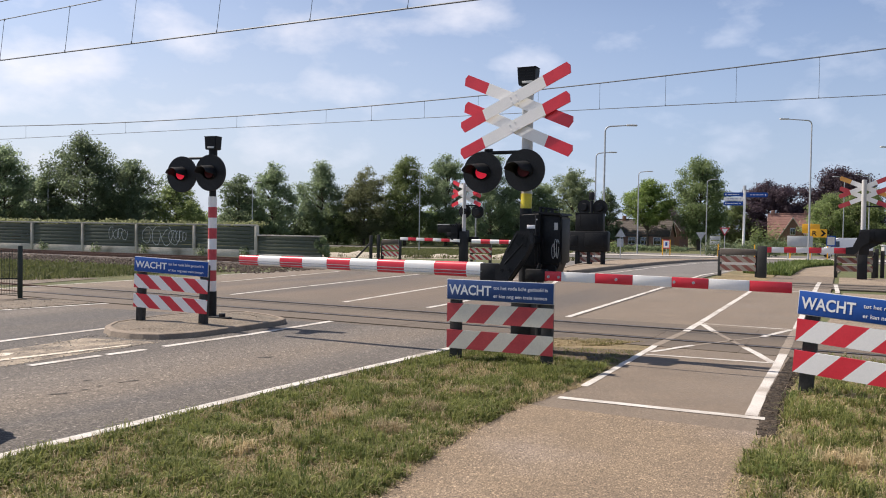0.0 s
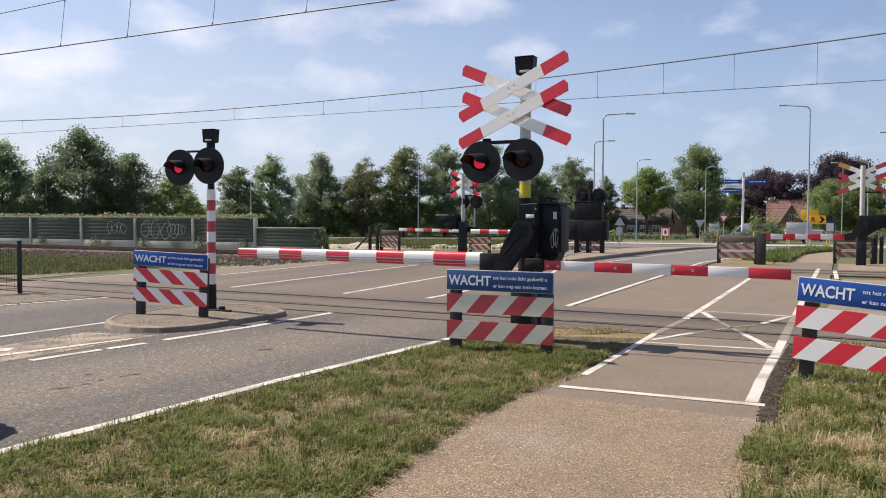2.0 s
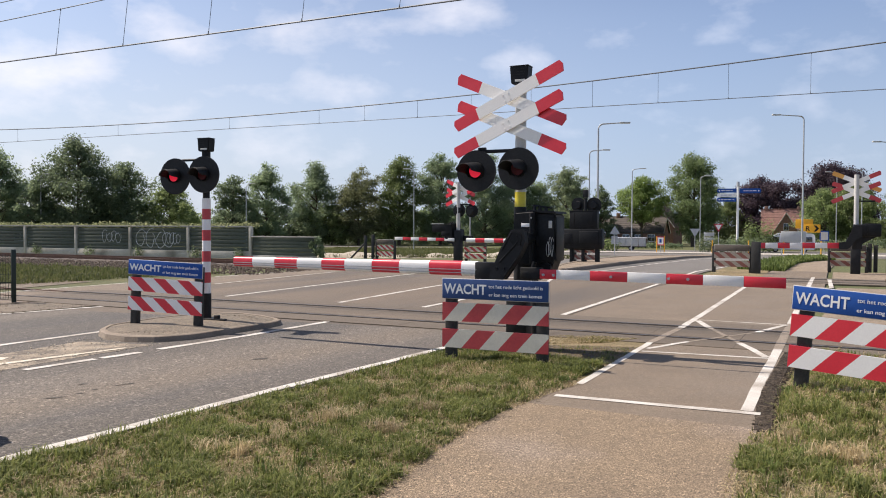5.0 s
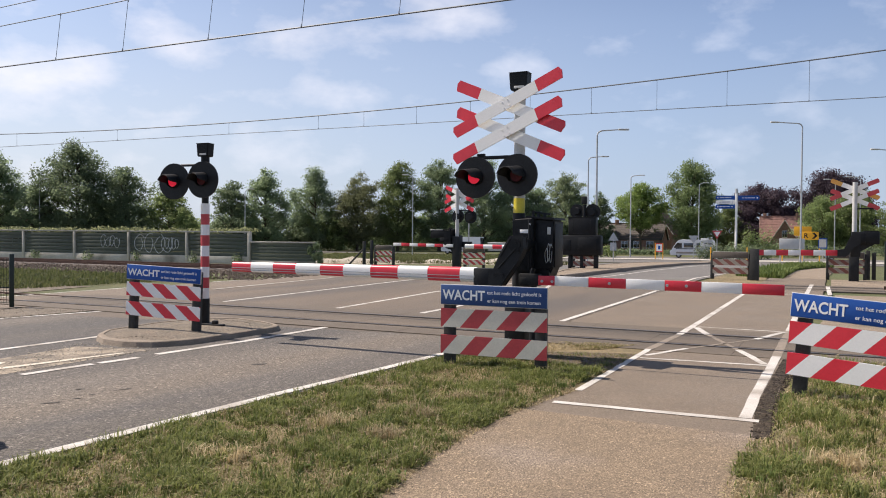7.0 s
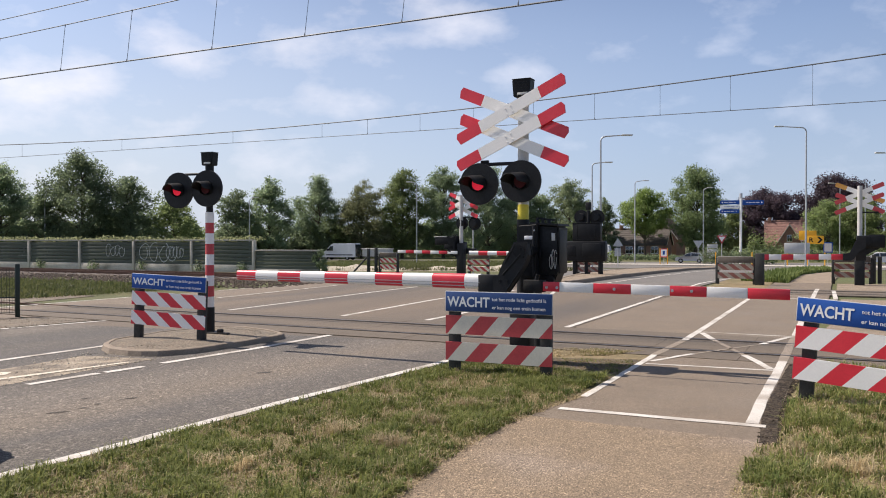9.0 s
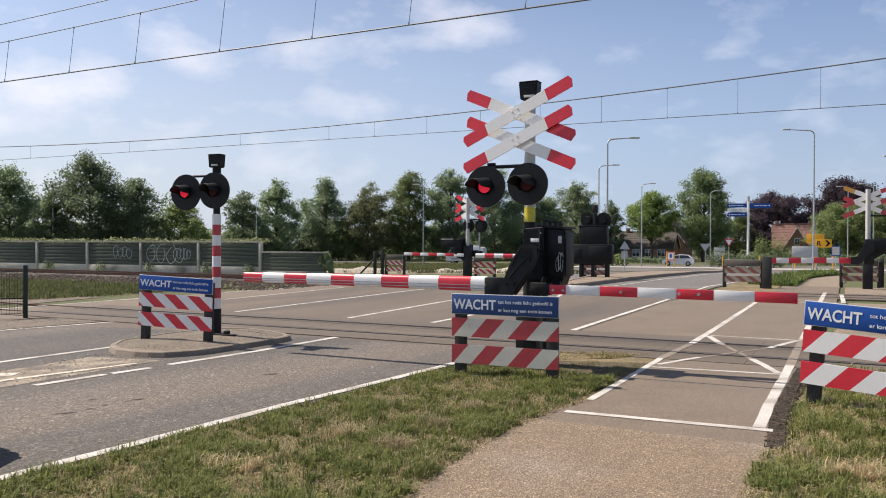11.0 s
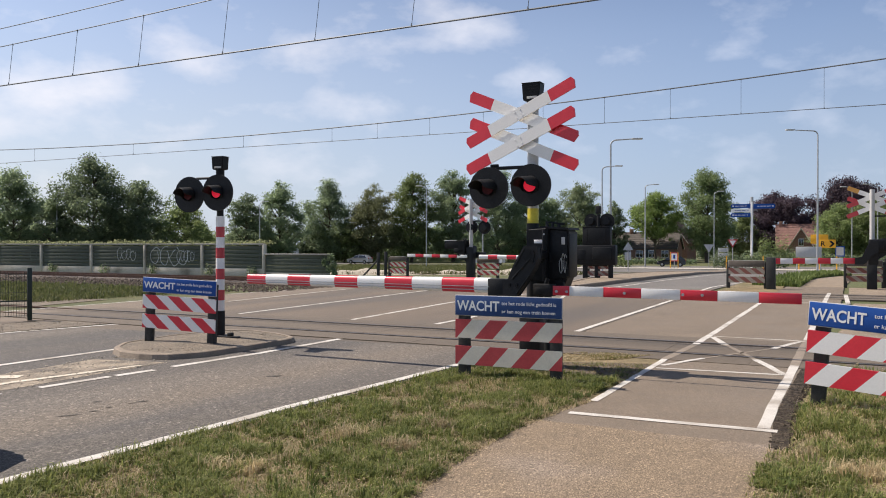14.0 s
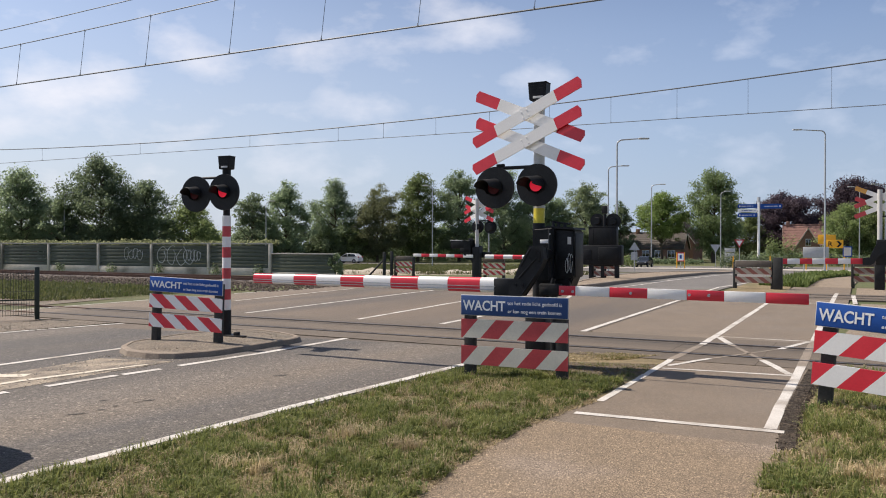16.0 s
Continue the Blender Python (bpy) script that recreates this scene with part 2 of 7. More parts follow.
M_DUST = surf("sandy_dust", (0.155, 0.130, 0.102), (0.36, 0.30, 0.225), 2.6, 0.9, bump=0.8, bscale=40, fine=0.4, world_space=True, patch=0.3)
M_TOPDIRT = surf("island_dirt", (0.13, 0.112, 0.085), (0.24, 0.195, 0.147), 3.0, 0.95, bump=1.0, bscale=35, fine=0.5, world_space=True)
M_SAND = surf("pale_sand", (0.35, 0.305, 0.235), (0.50, 0.45, 0.365), 1.2, 0.95, bump=0.9, bscale=20, fine=0.3, world_space=True)
M_KERB = surf("kerb_concrete", (0.205, 0.165, 0.125), (0.315, 0.258, 0.198), 4, 0.85, bump=0.5, bscale=60, fine=0.2, world_space=True)
M_BALLAST = surf("track_ballast", (0.050, 0.036, 0.026), (0.115, 0.084, 0.062), 9, 0.9, bump=1.0, bscale=28, fine=0.5, world_space=True)
M_RAIL = surf("rusty_rail", (0.10, 0.055, 0.04), (0.17, 0.10, 0.07), 6, 0.6, 0.4, bump=0.2, world_space=True)
M_RAILTOP = surf("worn_rail_head", (0.10, 0.085, 0.075), (0.17, 0.15, 0.13), 6, 0.45, 0.6, world_space=True)
M_SLEEPER = surf("concrete_sleeper", (0.24, 0.2, 0.17), (0.33, 0.29, 0.25), 3, 0.9, bump=0.4, world_space=True)
M_BLACK = surf("black_painted_metal", (0.008, 0.009, 0.010), (0.016, 0.017, 0.019), 5, 0.5, 0.0, spec=0.2, bump=0.06, bscale=40, fine=0.25)
M_BLACKM = surf("matt_black_metal", (0.012, 0.013, 0.014), (0.022, 0.023, 0.025), 7, 0.6, 0.0, spec=0.28, bump=0.1, bscale=60, fine=0.25)
M_RUBBER = surf("dark_recycled_plastic", (0.020, 0.022, 0.022), (0.042, 0.042, 0.04), 4, 0.75, bump=0.3, bscale=30, fine=0.25)
M_WHITE = surf("white_paint", (0.88, 0.87, 0.84), (0.92, 0.91, 0.88), 3, 0.33, bump=0.03, fine=0.025)
M_WHITED = surf("dusty_white_sheet", (0.74, 0.68, 0.56), (0.84, 0.78, 0.66), 5, 0.5, bump=0.03, fine=0.05)
M_RED = surf("red_paint", (0.66, 0.026, 0.048), (0.76, 0.042, 0.064), 3, 0.33, bump=0.03, fine=0.04)
# darker copies of the white and red sheets; the far boards' shade is in them
M_BOARDW = surf("shaded_white_board", (0.27, 0.24, 0.20), (0.36, 0.32, 0.27), 5, 0.8, fine=0.15)
M_BOARDR = surf("shaded_dull_red", (0.19, 0.075, 0.06), (0.26, 0.10, 0.08), 5, 0.8, fine=0.15)
M_BOARDD = surf("dull_brown_board_back", (0.10, 0.085, 0.070), (0.16, 0.135, 0.112), 5, 0.8, fine=0.2)
M_REDD = surf("faded_red_sheet", (0.50, 0.050, 0.060), (0.60, 0.080, 0.085), 5, 0.5, fine=0.08)
M_ORANGE = surf("faded_orange_sheet", (0.66, 0.30, 0.06), (0.74, 0.40, 0.10), 5, 0.5, fine=0.06)
M_BLUE = surf("blue_sign_sheet", (0.012, 0.07, 0.30), (0.02, 0.09, 0.36), 2, 0.5, fine=0.05, spec=0.25)
M_BLUEF = surf("faded_blue_sheet", (0.030, 0.068, 0.19), (0.042, 0.085, 0.225), 3, 0.6, fine=0.08, spec=0.2)
M_LETTER = surf("white_lettering", (0.88, 0.88, 0.87), (0.92, 0.92, 0.91), 3, 0.5, fine=0.02)
M_GALV = surf("galvanised_steel", (0.42, 0.43, 0.44), (0.54, 0.55, 0.56), 6, 0.5, 0.5, bump=0.05, fine=0.1)
M_GREY = surf("pale_grey_pole_paint", (0.50, 0.50, 0.48), (0.60, 0.60, 0.58), 3, 0.5, fine=0.08)
M_YELLOW = surf("yellow_sticker", (0.62, 0.50, 0.03), (0.74, 0.62, 0.05), 6, 0.45, fine=0.1)
M_YSIGN = surf("yellow_sign_sheet", (0.75, 0.36, 0.01), (0.82, 0.42, 0.02), 3, 0.45, fine=0.05)
M_LIT = glow("lit_red_lens", (1.0, 0.022, 0.06), 0.27)
M_UNLIT = surf("unlit_red_lens", (0.055, 0.006, 0.008), (0.075, 0.008, 0.01), 9, 0.5, spec=0.2)
M_WALLP = surf("dark_green_wall_panel", (0.068, 0.082, 0.062), (0.112, 0.126, 0.098), 1.2, 0.75, bump=0.2, bscale=30, fine=0.2, stretch=(1, 1, 6))
M_CONC = surf("weathered_concrete", (0.50, 0.46, 0.38), (0.64, 0.60, 0.52), 1.5, 0.9, bump=0.3, bscale=40, fine=0.2, c3=(0.20, 0.19, 0.15))
M_GRAF = surf("white_graffiti_paint", (0.55, 0.57, 0.55), (0.66, 0.68, 0.66), 4, 0.7, fine=0.1)
M_WIRE = surf("weathered_copper_wire", (0.12, 0.135, 0.15), (0.17, 0.185, 0.20), 2, 0.6, 0.3, fine=0.1)
M_FENCE = surf("dark_green_fence_steel", (0.012, 0.022, 0.016), (0.02, 0.032, 0.024), 4, 0.5, fine=0.2)
M_BARK = surf("tree_bark", (0.07, 0.055, 0.04), (0.12, 0.095, 0.07), 3, 0.95, bump=0.8, bscale=14, fine=0.3, stretch=(1, 1, 0.3))
M_LEAF = leafy("green_leaves", (0.190, 0.250, 0.100), (0.300, 0.360, 0.160), 0.72)
# lifted and blued beyond leaf colour, to carry the haze of distance
M_LEAFD = leafy("hazed_green_leaves", (0.185, 0.245, 0.145), (0.290, 0.355, 0.210), 0.72)
M_LEAFL = leafy("fresh_green_leaves", (0.200, 0.280, 0.085), (0.310, 0.395, 0.140), 0.65)
M_COPPER = leafy("copper_beech_leaves", (0.075, 0.055, 0.070), (0.125, 0.092, 0.110), 0.5)
M_CLEARLEAF = leafy("clear_green_leaves", (0.200, 0.270, 0.125), (0.320, 0.405, 0.190), 0.65)
M_OLIVE = leafy("olive_leaves", (0.195, 0.215, 0.110), (0.300, 0.320, 0.170), 0.65)
M_PALELEAF = leafy("pale_grey_green_leaves", (0.225, 0.280, 0.160), (0.340, 0.400, 0.235), 0.65)
M_GRASS = leafy("grass_blades", (0.160, 0.155, 0.048), (0.290, 0.255, 0.095), 0.35)
M_LUSH = leafy("lush_grass_blades", (0.070, 0.100, 0.026), (0.285, 0.300, 0.098), 0.45)
M_MEADOW = leafy("dull_meadow_blades", (0.085, 0.100, 0.035), (0.140, 0.145, 0.058), 0.4)
M_FIELD = leafy("meadow_grass_blades", (0.115, 0.165, 0.045), (0.200, 0.250, 0.080), 0.45)
# dark crumbs, made darker still by the shade of the gaps between them
M_CRUMB = surf("shaded_crumbled_asphalt", (0.030, 0.025, 0.020), (0.085, 0.067, 0.050), 6, 0.95, bump=1.0, bscale=30, fine=0.5, world_space=True, spec=0.15, chips=(60, 0.5, 1.5))
M_STAIN = surf("oil_stain", (0.050, 0.045, 0.040), (0.082, 0.072, 0.062), 9, 0.9, bump=0.3, bscale=70, fine=0.5, world_space=True)
M_SIDEGRASS = leafy("trackside_grass_blades", (0.100, 0.125, 0.042), (0.190, 0.195, 0.085), 0.4)
M_STRAW = leafy("dry_grass_blades", (0.30, 0.235, 0.125), (0.70, 0.575, 0.36), 0.3)
M_TILE = surf("red_roof_tiles", (0.21, 0.115, 0.092), (0.29, 0.160, 0.130), 2, 0.85, bump=0.6, bscale=8, fine=0.25)
M_TILED = surf("dark_roof_tiles", (0.07, 0.06, 0.055), (0.11, 0.095, 0.085), 2, 0.85, bump=0.6, bscale=8, fine=0.25)
M_BRICK = surf("brown_red_brick", (0.26, 0.145, 0.105), (0.35, 0.205, 0.15), 4, 0.9, bump=0.5, bscale=18, fine=0.25)
M_GLASS = glass("dark_window_glass", (0.015, 0.018, 0.02))
M_TYRE = surf("tyre_rubber", (0.012, 0.012, 0.012), (0.022, 0.021, 0.02), 6, 0.85, fine=0.2)
M_RIM = surf("alloy_rim", (0.35, 0.36, 0.37), (0.45, 0.46, 0.47), 4, 0.35, 0.8, fine=0.05)
M_CARW = surf("white_car_paint", (0.72, 0.73, 0.74), (0.78, 0.79, 0.80), 1, 0.25, fine=0.02)
M_CARS = surf("silver_car_paint", (0.42, 0.44, 0.46), (0.50, 0.52, 0.54), 1, 0.3, 0.4, fine=0.03)
M_CARD = surf("dark_car_paint", (0.018, 0.022, 0.026), (0.03, 0.034, 0.04), 1, 0.25, fine=0.05)
M_TAIL = surf("red_light_cover", (0.35, 0.01, 0.01), (0.42, 0.02, 0.02), 3, 0.3)
M_HEAD = surf("clear_light_cover", (0.55, 0.56, 0.57), (0.65, 0.66, 0.67), 3, 0.15)
M_BEIGE = surf("beige_stripe_paint", (0.22, 0.20, 0.17), (0.28, 0.25, 0.21), 2, 0.4, fine=0.05)


# ---- small mesh tools ----
def box(bm, c, s, bevel=0.0, rot=None):
    """A box of size s round c, with rounded edges."""
    r = bmesh.ops.create_cube(bm, size=1.0)
    vs = r["verts"]
    bmesh.ops.scale(bm, vec=s, verts=vs)
    if bevel:
        es = list({e for v in vs for e in v.link_edges})
        q = bmesh.ops.bevel(bm, geom=es, offset=bevel, segments=2, affect="EDGES", profile=0.5)
        vs = list({v for f in q["faces"] for v in f.verts} | {v for v in vs if v.is_valid})
    m = Matrix.Translation(c)
    if rot is not None:
        m = m @ rot
    bmesh.ops.transform(bm, matrix=m, verts=vs)
    return vs


def tube(bm, p0, p1, r0, r1=None, seg=16, caps=True):
    """A tapered round bar from p0 to p1."""
    r1 = r0 if r1 is None else r1
    p0, p1 = Vector(p0), Vector(p1)
    q = (p1 - p0).to_track_quat("Z", "Y").to_matrix().to_4x4()
    r = bmesh.ops.create_cone(bm, cap_ends=caps, segments=seg, radius1=r0, radius2=r1, depth=(p1 - p0).length)
    bmesh.ops.transform(bm, matrix=Matrix.Translation((p0 + p1) / 2) @ q, verts=r["verts"])
    return r["verts"]


def prism(bm, pts, y0, y1):
    """An outline in x and z, pushed through from y0 to y1."""
    a = [bm.verts.new((x, y0, z)) for x, z in pts]
    b = [bm.verts.new((x, y1, z)) for x, z in pts]
    bm.faces.new(a), bm.faces.new(b[::-1])
    n = len(pts)
    for i in range(n):
        bm.faces.new((a[i], b[i], b[(i + 1) % n], a[(i + 1) % n]))


def finish(bm, name, material, smooth=True):
    bmesh.ops.recalc_face_normals(bm, faces=bm.faces)
    me = bpy.data.meshes.new(name)
    bm.to_mesh(me)
    bm.free()
    me.materials.append(material)
    if smooth:
        me.shade_smooth()
        me.set_sharp_from_angle(angle=radians(35))
    return me


def part(name, bm, material, parent, label="", smooth=True):
    ob = new(name, finish(bm, name, material, smooth))
    ob.parent = parent
    return tagged(ob, label)


def place(name, m, label, category, group="", kind=""):
    """An Empty at a thing's base, for its parts."""
    ob = new(name)
    ob.empty_display_size = 0.2
    ob.matrix_world = m
    return tagged(ob, label, category, group, kind)


def lump(name, bm, material, label, category, group="", kind="", smooth=True, m=None):
    ob = new(name, finish(bm, name, material, smooth))
    if m is not None:
        ob.matrix_world = m
    return tagged(ob, label, category, group, kind)


def one_box(name, c, s, material, parent, bevel=0.01, label="", rot=None):
    bm = bmesh.new()
    box(bm, c, s, bevel, rot)
    return part(name, bm, material, parent, label)


def one_tube(name, p0, p1, r0, material, parent, r1=None, seg=16, label=""):
    bm = bmesh.new()
    tube(bm, p0, p1, r0, r1, seg)
    return part(name, bm, material, parent, label)


def lettering(words, size, at, material, parent, weight=0.0, name="letter", turn=(90, 0, 0), squeeze=1.0):
    cu = bpy.data.curves.new(name, "FONT")
    cu.body, cu.size, cu.extrude, cu.offset = words, size, 0.001, weight
    cu.resolution_u = 3
    tmp = bpy.data.objects.new(name, cu)
    scene.collection.objects.link(tmp)
    me = bpy.data.meshes.new_from_object(tmp.evaluated_get(bpy.context.evaluated_depsgraph_get()))
    bpy.data.objects.remove(tmp)
    me.materials.clear()
    me.materials.append(material)
    # each letter becomes a mesh of its own
    bm = bmesh.new()
    bm.from_mesh(me)
    bmesh.ops.remove_doubles(bm, verts=bm.verts, dist=1e-5)
    todo = set(bm.verts)
    while todo:
        seed = todo.pop()
        group, edge = {seed}, [seed]
        while edge:
            v = edge.pop()
            for e in v.link_edges:
                o = e.other_vert(v)
                if o not in group:
                    group.add(o)
                    edge.append(o)
        todo -= group
        order = sorted(group, key=lambda v: v.index)
        number = {v: i for i, v in enumerate(order)}
        faces = [[number[v] for v in f.verts] for f in bm.faces if f.verts[0] in group]
        one = bpy.data.meshes.new(name)
        one.from_pydata([v.co[:] for v in order], [], faces)
        one.materials.append(material)
        ob = new(name, one)
        ob.parent = parent
        ob.matrix_basis = pose(*at, *turn) @ Matrix.Diagonal((squeeze, 1, 1, 1))
    bm.free()
    bpy.data.meshes.remove(me)


# ---- the lie of the land ----
VX, VY = math.sin(radians(117)), math.cos(radians(117))     # along the rails, to the right
WX, WY = -VY, VX                                            # across the rails, away


def on(s, w, z=0.0):
    return (VX * s + WX * w, VY * s + WY * w, z)


def land(x, y):
    """The height of the land: level at the crossing, a metre lower beyond it."""
    w = WX * x + WY * y
    k = min(1, max(0, (w - 37) / 53))
    return -1.0 * k * k * (3 - 2 * k)


def resample(line, n):
    d = [0]
    for a, b in zip(line, line[1:]):
        d.append(d[-1] + math.dist(a, b))
    out, j = [], 0
    for i in range(n):
        t = d[-1] * i / (n - 1)
        while j < len(line) - 2 and t > d[j + 1]:
            j += 1
        k = (t - d[j]) / (d[j + 1] - d[j])
        out.append(tuple(line[j][c] + k * (line[j + 1][c] - line[j][c]) for c in (0, 1)))
    return out


def sheet(left, right, n, lift, name, material, label, category, across=4, kind="structure", thick=0.0):
    """A surface between two edge lines, laid on the land."""
    bm = bmesh.new()
    A, B = resample(left, n), resample(right, n)
    rows = []
    for a, b in zip(A, B):
        row = []
        for j in range(across + 1):
            k = j / across
            x, y = a[0] + (b[0] - a[0]) * k, a[1] + (b[1] - a[1]) * k
            row.append(bm.verts.new((x, y, land(x, y) + lift)))
        rows.append(row)
    for p, q in zip(rows, rows[1:]):
        for j in range(across):
            bm.faces.new((p[j], p[j + 1], q[j + 1], q[j]))
    for f in bm.faces:
        if f.normal.z < 0:
            f.normal_flip()
    bm.normal_update()
    me = bpy.data.meshes.new(name)
    for f in bm.faces:
        if f.normal.z < 0:
            f.normal_flip()
    bm.to_mesh(me)
    bm.free()
    me.materials.append(material)
    return tagged(new(name, me), label, category, "", kind)


def paint_height(q, lift):
    """Paint lies close on the asphalt; the cycle path's lines also run over the crossing panels."""
    if lift < 0.02:
        return lift - 0.006 if lift < 0.017 else 0.0145
    w = WX * q.x + WY * q.y
    on_panels = any(w0 - 0.85 < w < w0 + 2.3 for w0 in (12.1, 27.3))
    return 0.0205 if on_panels else 0.0135


def stripe(parent, a, b, width, lift=0.012, material=None, name="road_line"):
    """A painted line from a to b, slightly proud of the asphalt, with ragged edges."""
    a, b = Vector(a), Vector(b)
    d = (b - a).normalized()
    nrm = Vector((-d.y, d.x))
    n = max(2, int((b - a).length / 0.25))
    bm = bmesh.new()
    rows = []
    for i in range(n + 1):
        p = a + (b - a) * (i / n)
        j1, j2 = (random.uniform(-0.005, 0.005) for _ in range(2))
        q1, q2 = p + nrm * (width / 2 + j1), p - nrm * (width / 2 + j2)
        rows.append([bm.verts.new((q.x, q.y, land(q.x, q.y) + paint_height(q, lift))) for q in (q2, q1)])
    for p, q in zip(rows, rows[1:]):
        bm.faces.new((p[0], q[0], q[1], p[1]))
    bm.normal_update()
    for f in bm.faces:
        if f.normal.z < 0:
            f.normal_flip()
    me = bpy.data.meshes.new(name)
    bm.to_mesh(me)
    bm.free()
    me.materials.append(material or M_LINE)
    ob = new(name, me)
    ob.parent = parent
    return ob


# ---- ground, road, paths ----
def build_ground():
    ax = sorted({-3000, -1500, -800, -450, -300, -220, *range(-160, 161, 5), 220, 300, 450, 800, 1500, 3000})
    ay = sorted({-3000, -1200, -500, -200, -100, -50, *range(-30, 171, 4), 220, 300, 450, 800, 1500, 3000})
    vs = [(x, y, land(x, y) - 0.03 + 0.01 * noise.noise((x * 0.3, y * 0.3, 0))) for y in ay for x in ax]
    n = len(ax)
    fs = [(j * n + i, j * n + i + 1, (j + 1) * n + i + 1, (j + 1) * n + i) for j in range(len(ay) - 1) for i in range(n - 1)]
    me = bpy.data.meshes.new("ground")
    me.from_pydata(vs, [], fs)
    me.materials.append(M_GROUND)
    me.shade_smooth()
    tagged(new("ground", me), "flat grassy land with dry patches round the crossing", "ground", "", "structure")


build_ground()
ROAD_R = [(-13.5, -11), (-3.2, 5.0), (-0.05, 10.25), (2.15, 14.25), (6.3, 22.7), (10.3, 30.7), (12.45, 34.1), (14.85, 37.8), (19.5, 44.5), (27, 55), (38, 77), (50, 100)]
ROAD_L = [(-22, -8), (-8.2, 14.4), (-6.6, 16.6), (-5.2, 18.4), (-1.7, 26.9), (2.0, 35.5), (7, 46), (15, 63), (23, 80), (26, 100)]
road = sheet([(-34, -28), (-22, -8), (-8.2, 14.4), (-7.35, 15.6)], [(-26, -31), (-13.5, -11), (-3.2, 5.0), (-0.05, 10.25), (1.05, 12.25)], 60, 0.0, "road", M_ASPHALT, "grey two-lane asphalt road before the level crossing", "road", 6)
sheet([(-7.35, 15.6), (-6.6, 16.6), (-5.2, 18.4), (-1.7, 26.9), (-0.4, 29.9)], [(1.05, 12.25), (2.15, 14.25), (6.3, 22.7), (9.8, 29.7)], 50, 0.0, "road_over_tracks", M_ASPHALT2, "dusty brownish asphalt road over the tracks", "road", 6)
sheet([(-0.4, 29.9), *ROAD_L[5:]], [(9.8, 29.7), *ROAD_R[5:]], 60, 0.0, "road_beyond", M_FARROAD, "grey asphalt road beyond the crossing", "road", 6)
path = sheet([(-11.2, -17.0), (-3.2, -1.0), (-0.46, 4.53), (-0.02, 5.80), (0.50, 6.91), (0.76, 7.33)], [(-8.8, -17.0), (-0.8, -1.0), (1.74, 4.53), (1.81, 4.83), (1.95, 5.17), (2.16, 5.56), (2.58, 6.36)], 70, 0.011,
             "cycle_path", M_PATH, "pinkish grey asphalt cycle path beside the road", "path", 4)
path_2 = sheet([(0.76, 7.33), (1.06, 7.74), (1.45, 8.25), (3.05, 11.34), (4.06, 13.19), (8.75, 22.72), (13.2, 31.5)], [(2.58, 6.36), (2.79, 6.75), (3.16, 7.43), (3.58, 8.26), (4.11, 9.29), (4.72, 10.45), (6.0, 13.4), (11.0, 22.6), (15.2, 31.0)], 70, 0.009,
               "cycle_path_crossing", M_PATH2, "smooth grey cycle path running over the tracks", "path", 4)
left_path = sheet([(-17.5, 5), (-11.0, 18.6), (-7.4, 26.2), (-5.3, 29.8), (-2.0, 38.5)], [(-14.6, 4), (-8.8, 17.0), (-6.3, 22.8), (-3.8, 29.4), (-0.3, 38)], 40, 0.0,
                  "far_cycle_path", M_PATH2, "grey cycle path on the other side of the road", "path", 3)
# asphalt and paving between the road, the path and the rails
sheet([(2.05, 13.2), (2.6, 15.2), (6.3, 22.7), (8.6, 26.9)], [(3.0, 11.3), (4.1, 13.1), (8.8, 22.7), (10.6, 26.4)], 16, 0.0, "crossing_infill", M_PATH2,
               "grey asphalt between road and cycle path", "road", 3)
sheet([(-8.8, 17.0), (-6.3, 22.8), (-3.8, 29.4), (-2.6, 32.4)], [(-6.7, 16.4), (-5.0, 18.9), (-1.7, 26.9), (0.0, 31.0)], 14, -0.004, "left_crossing_infill", M_ASPHALT2,
                    "grey asphalt beside the road at the crossing", "road", 2)


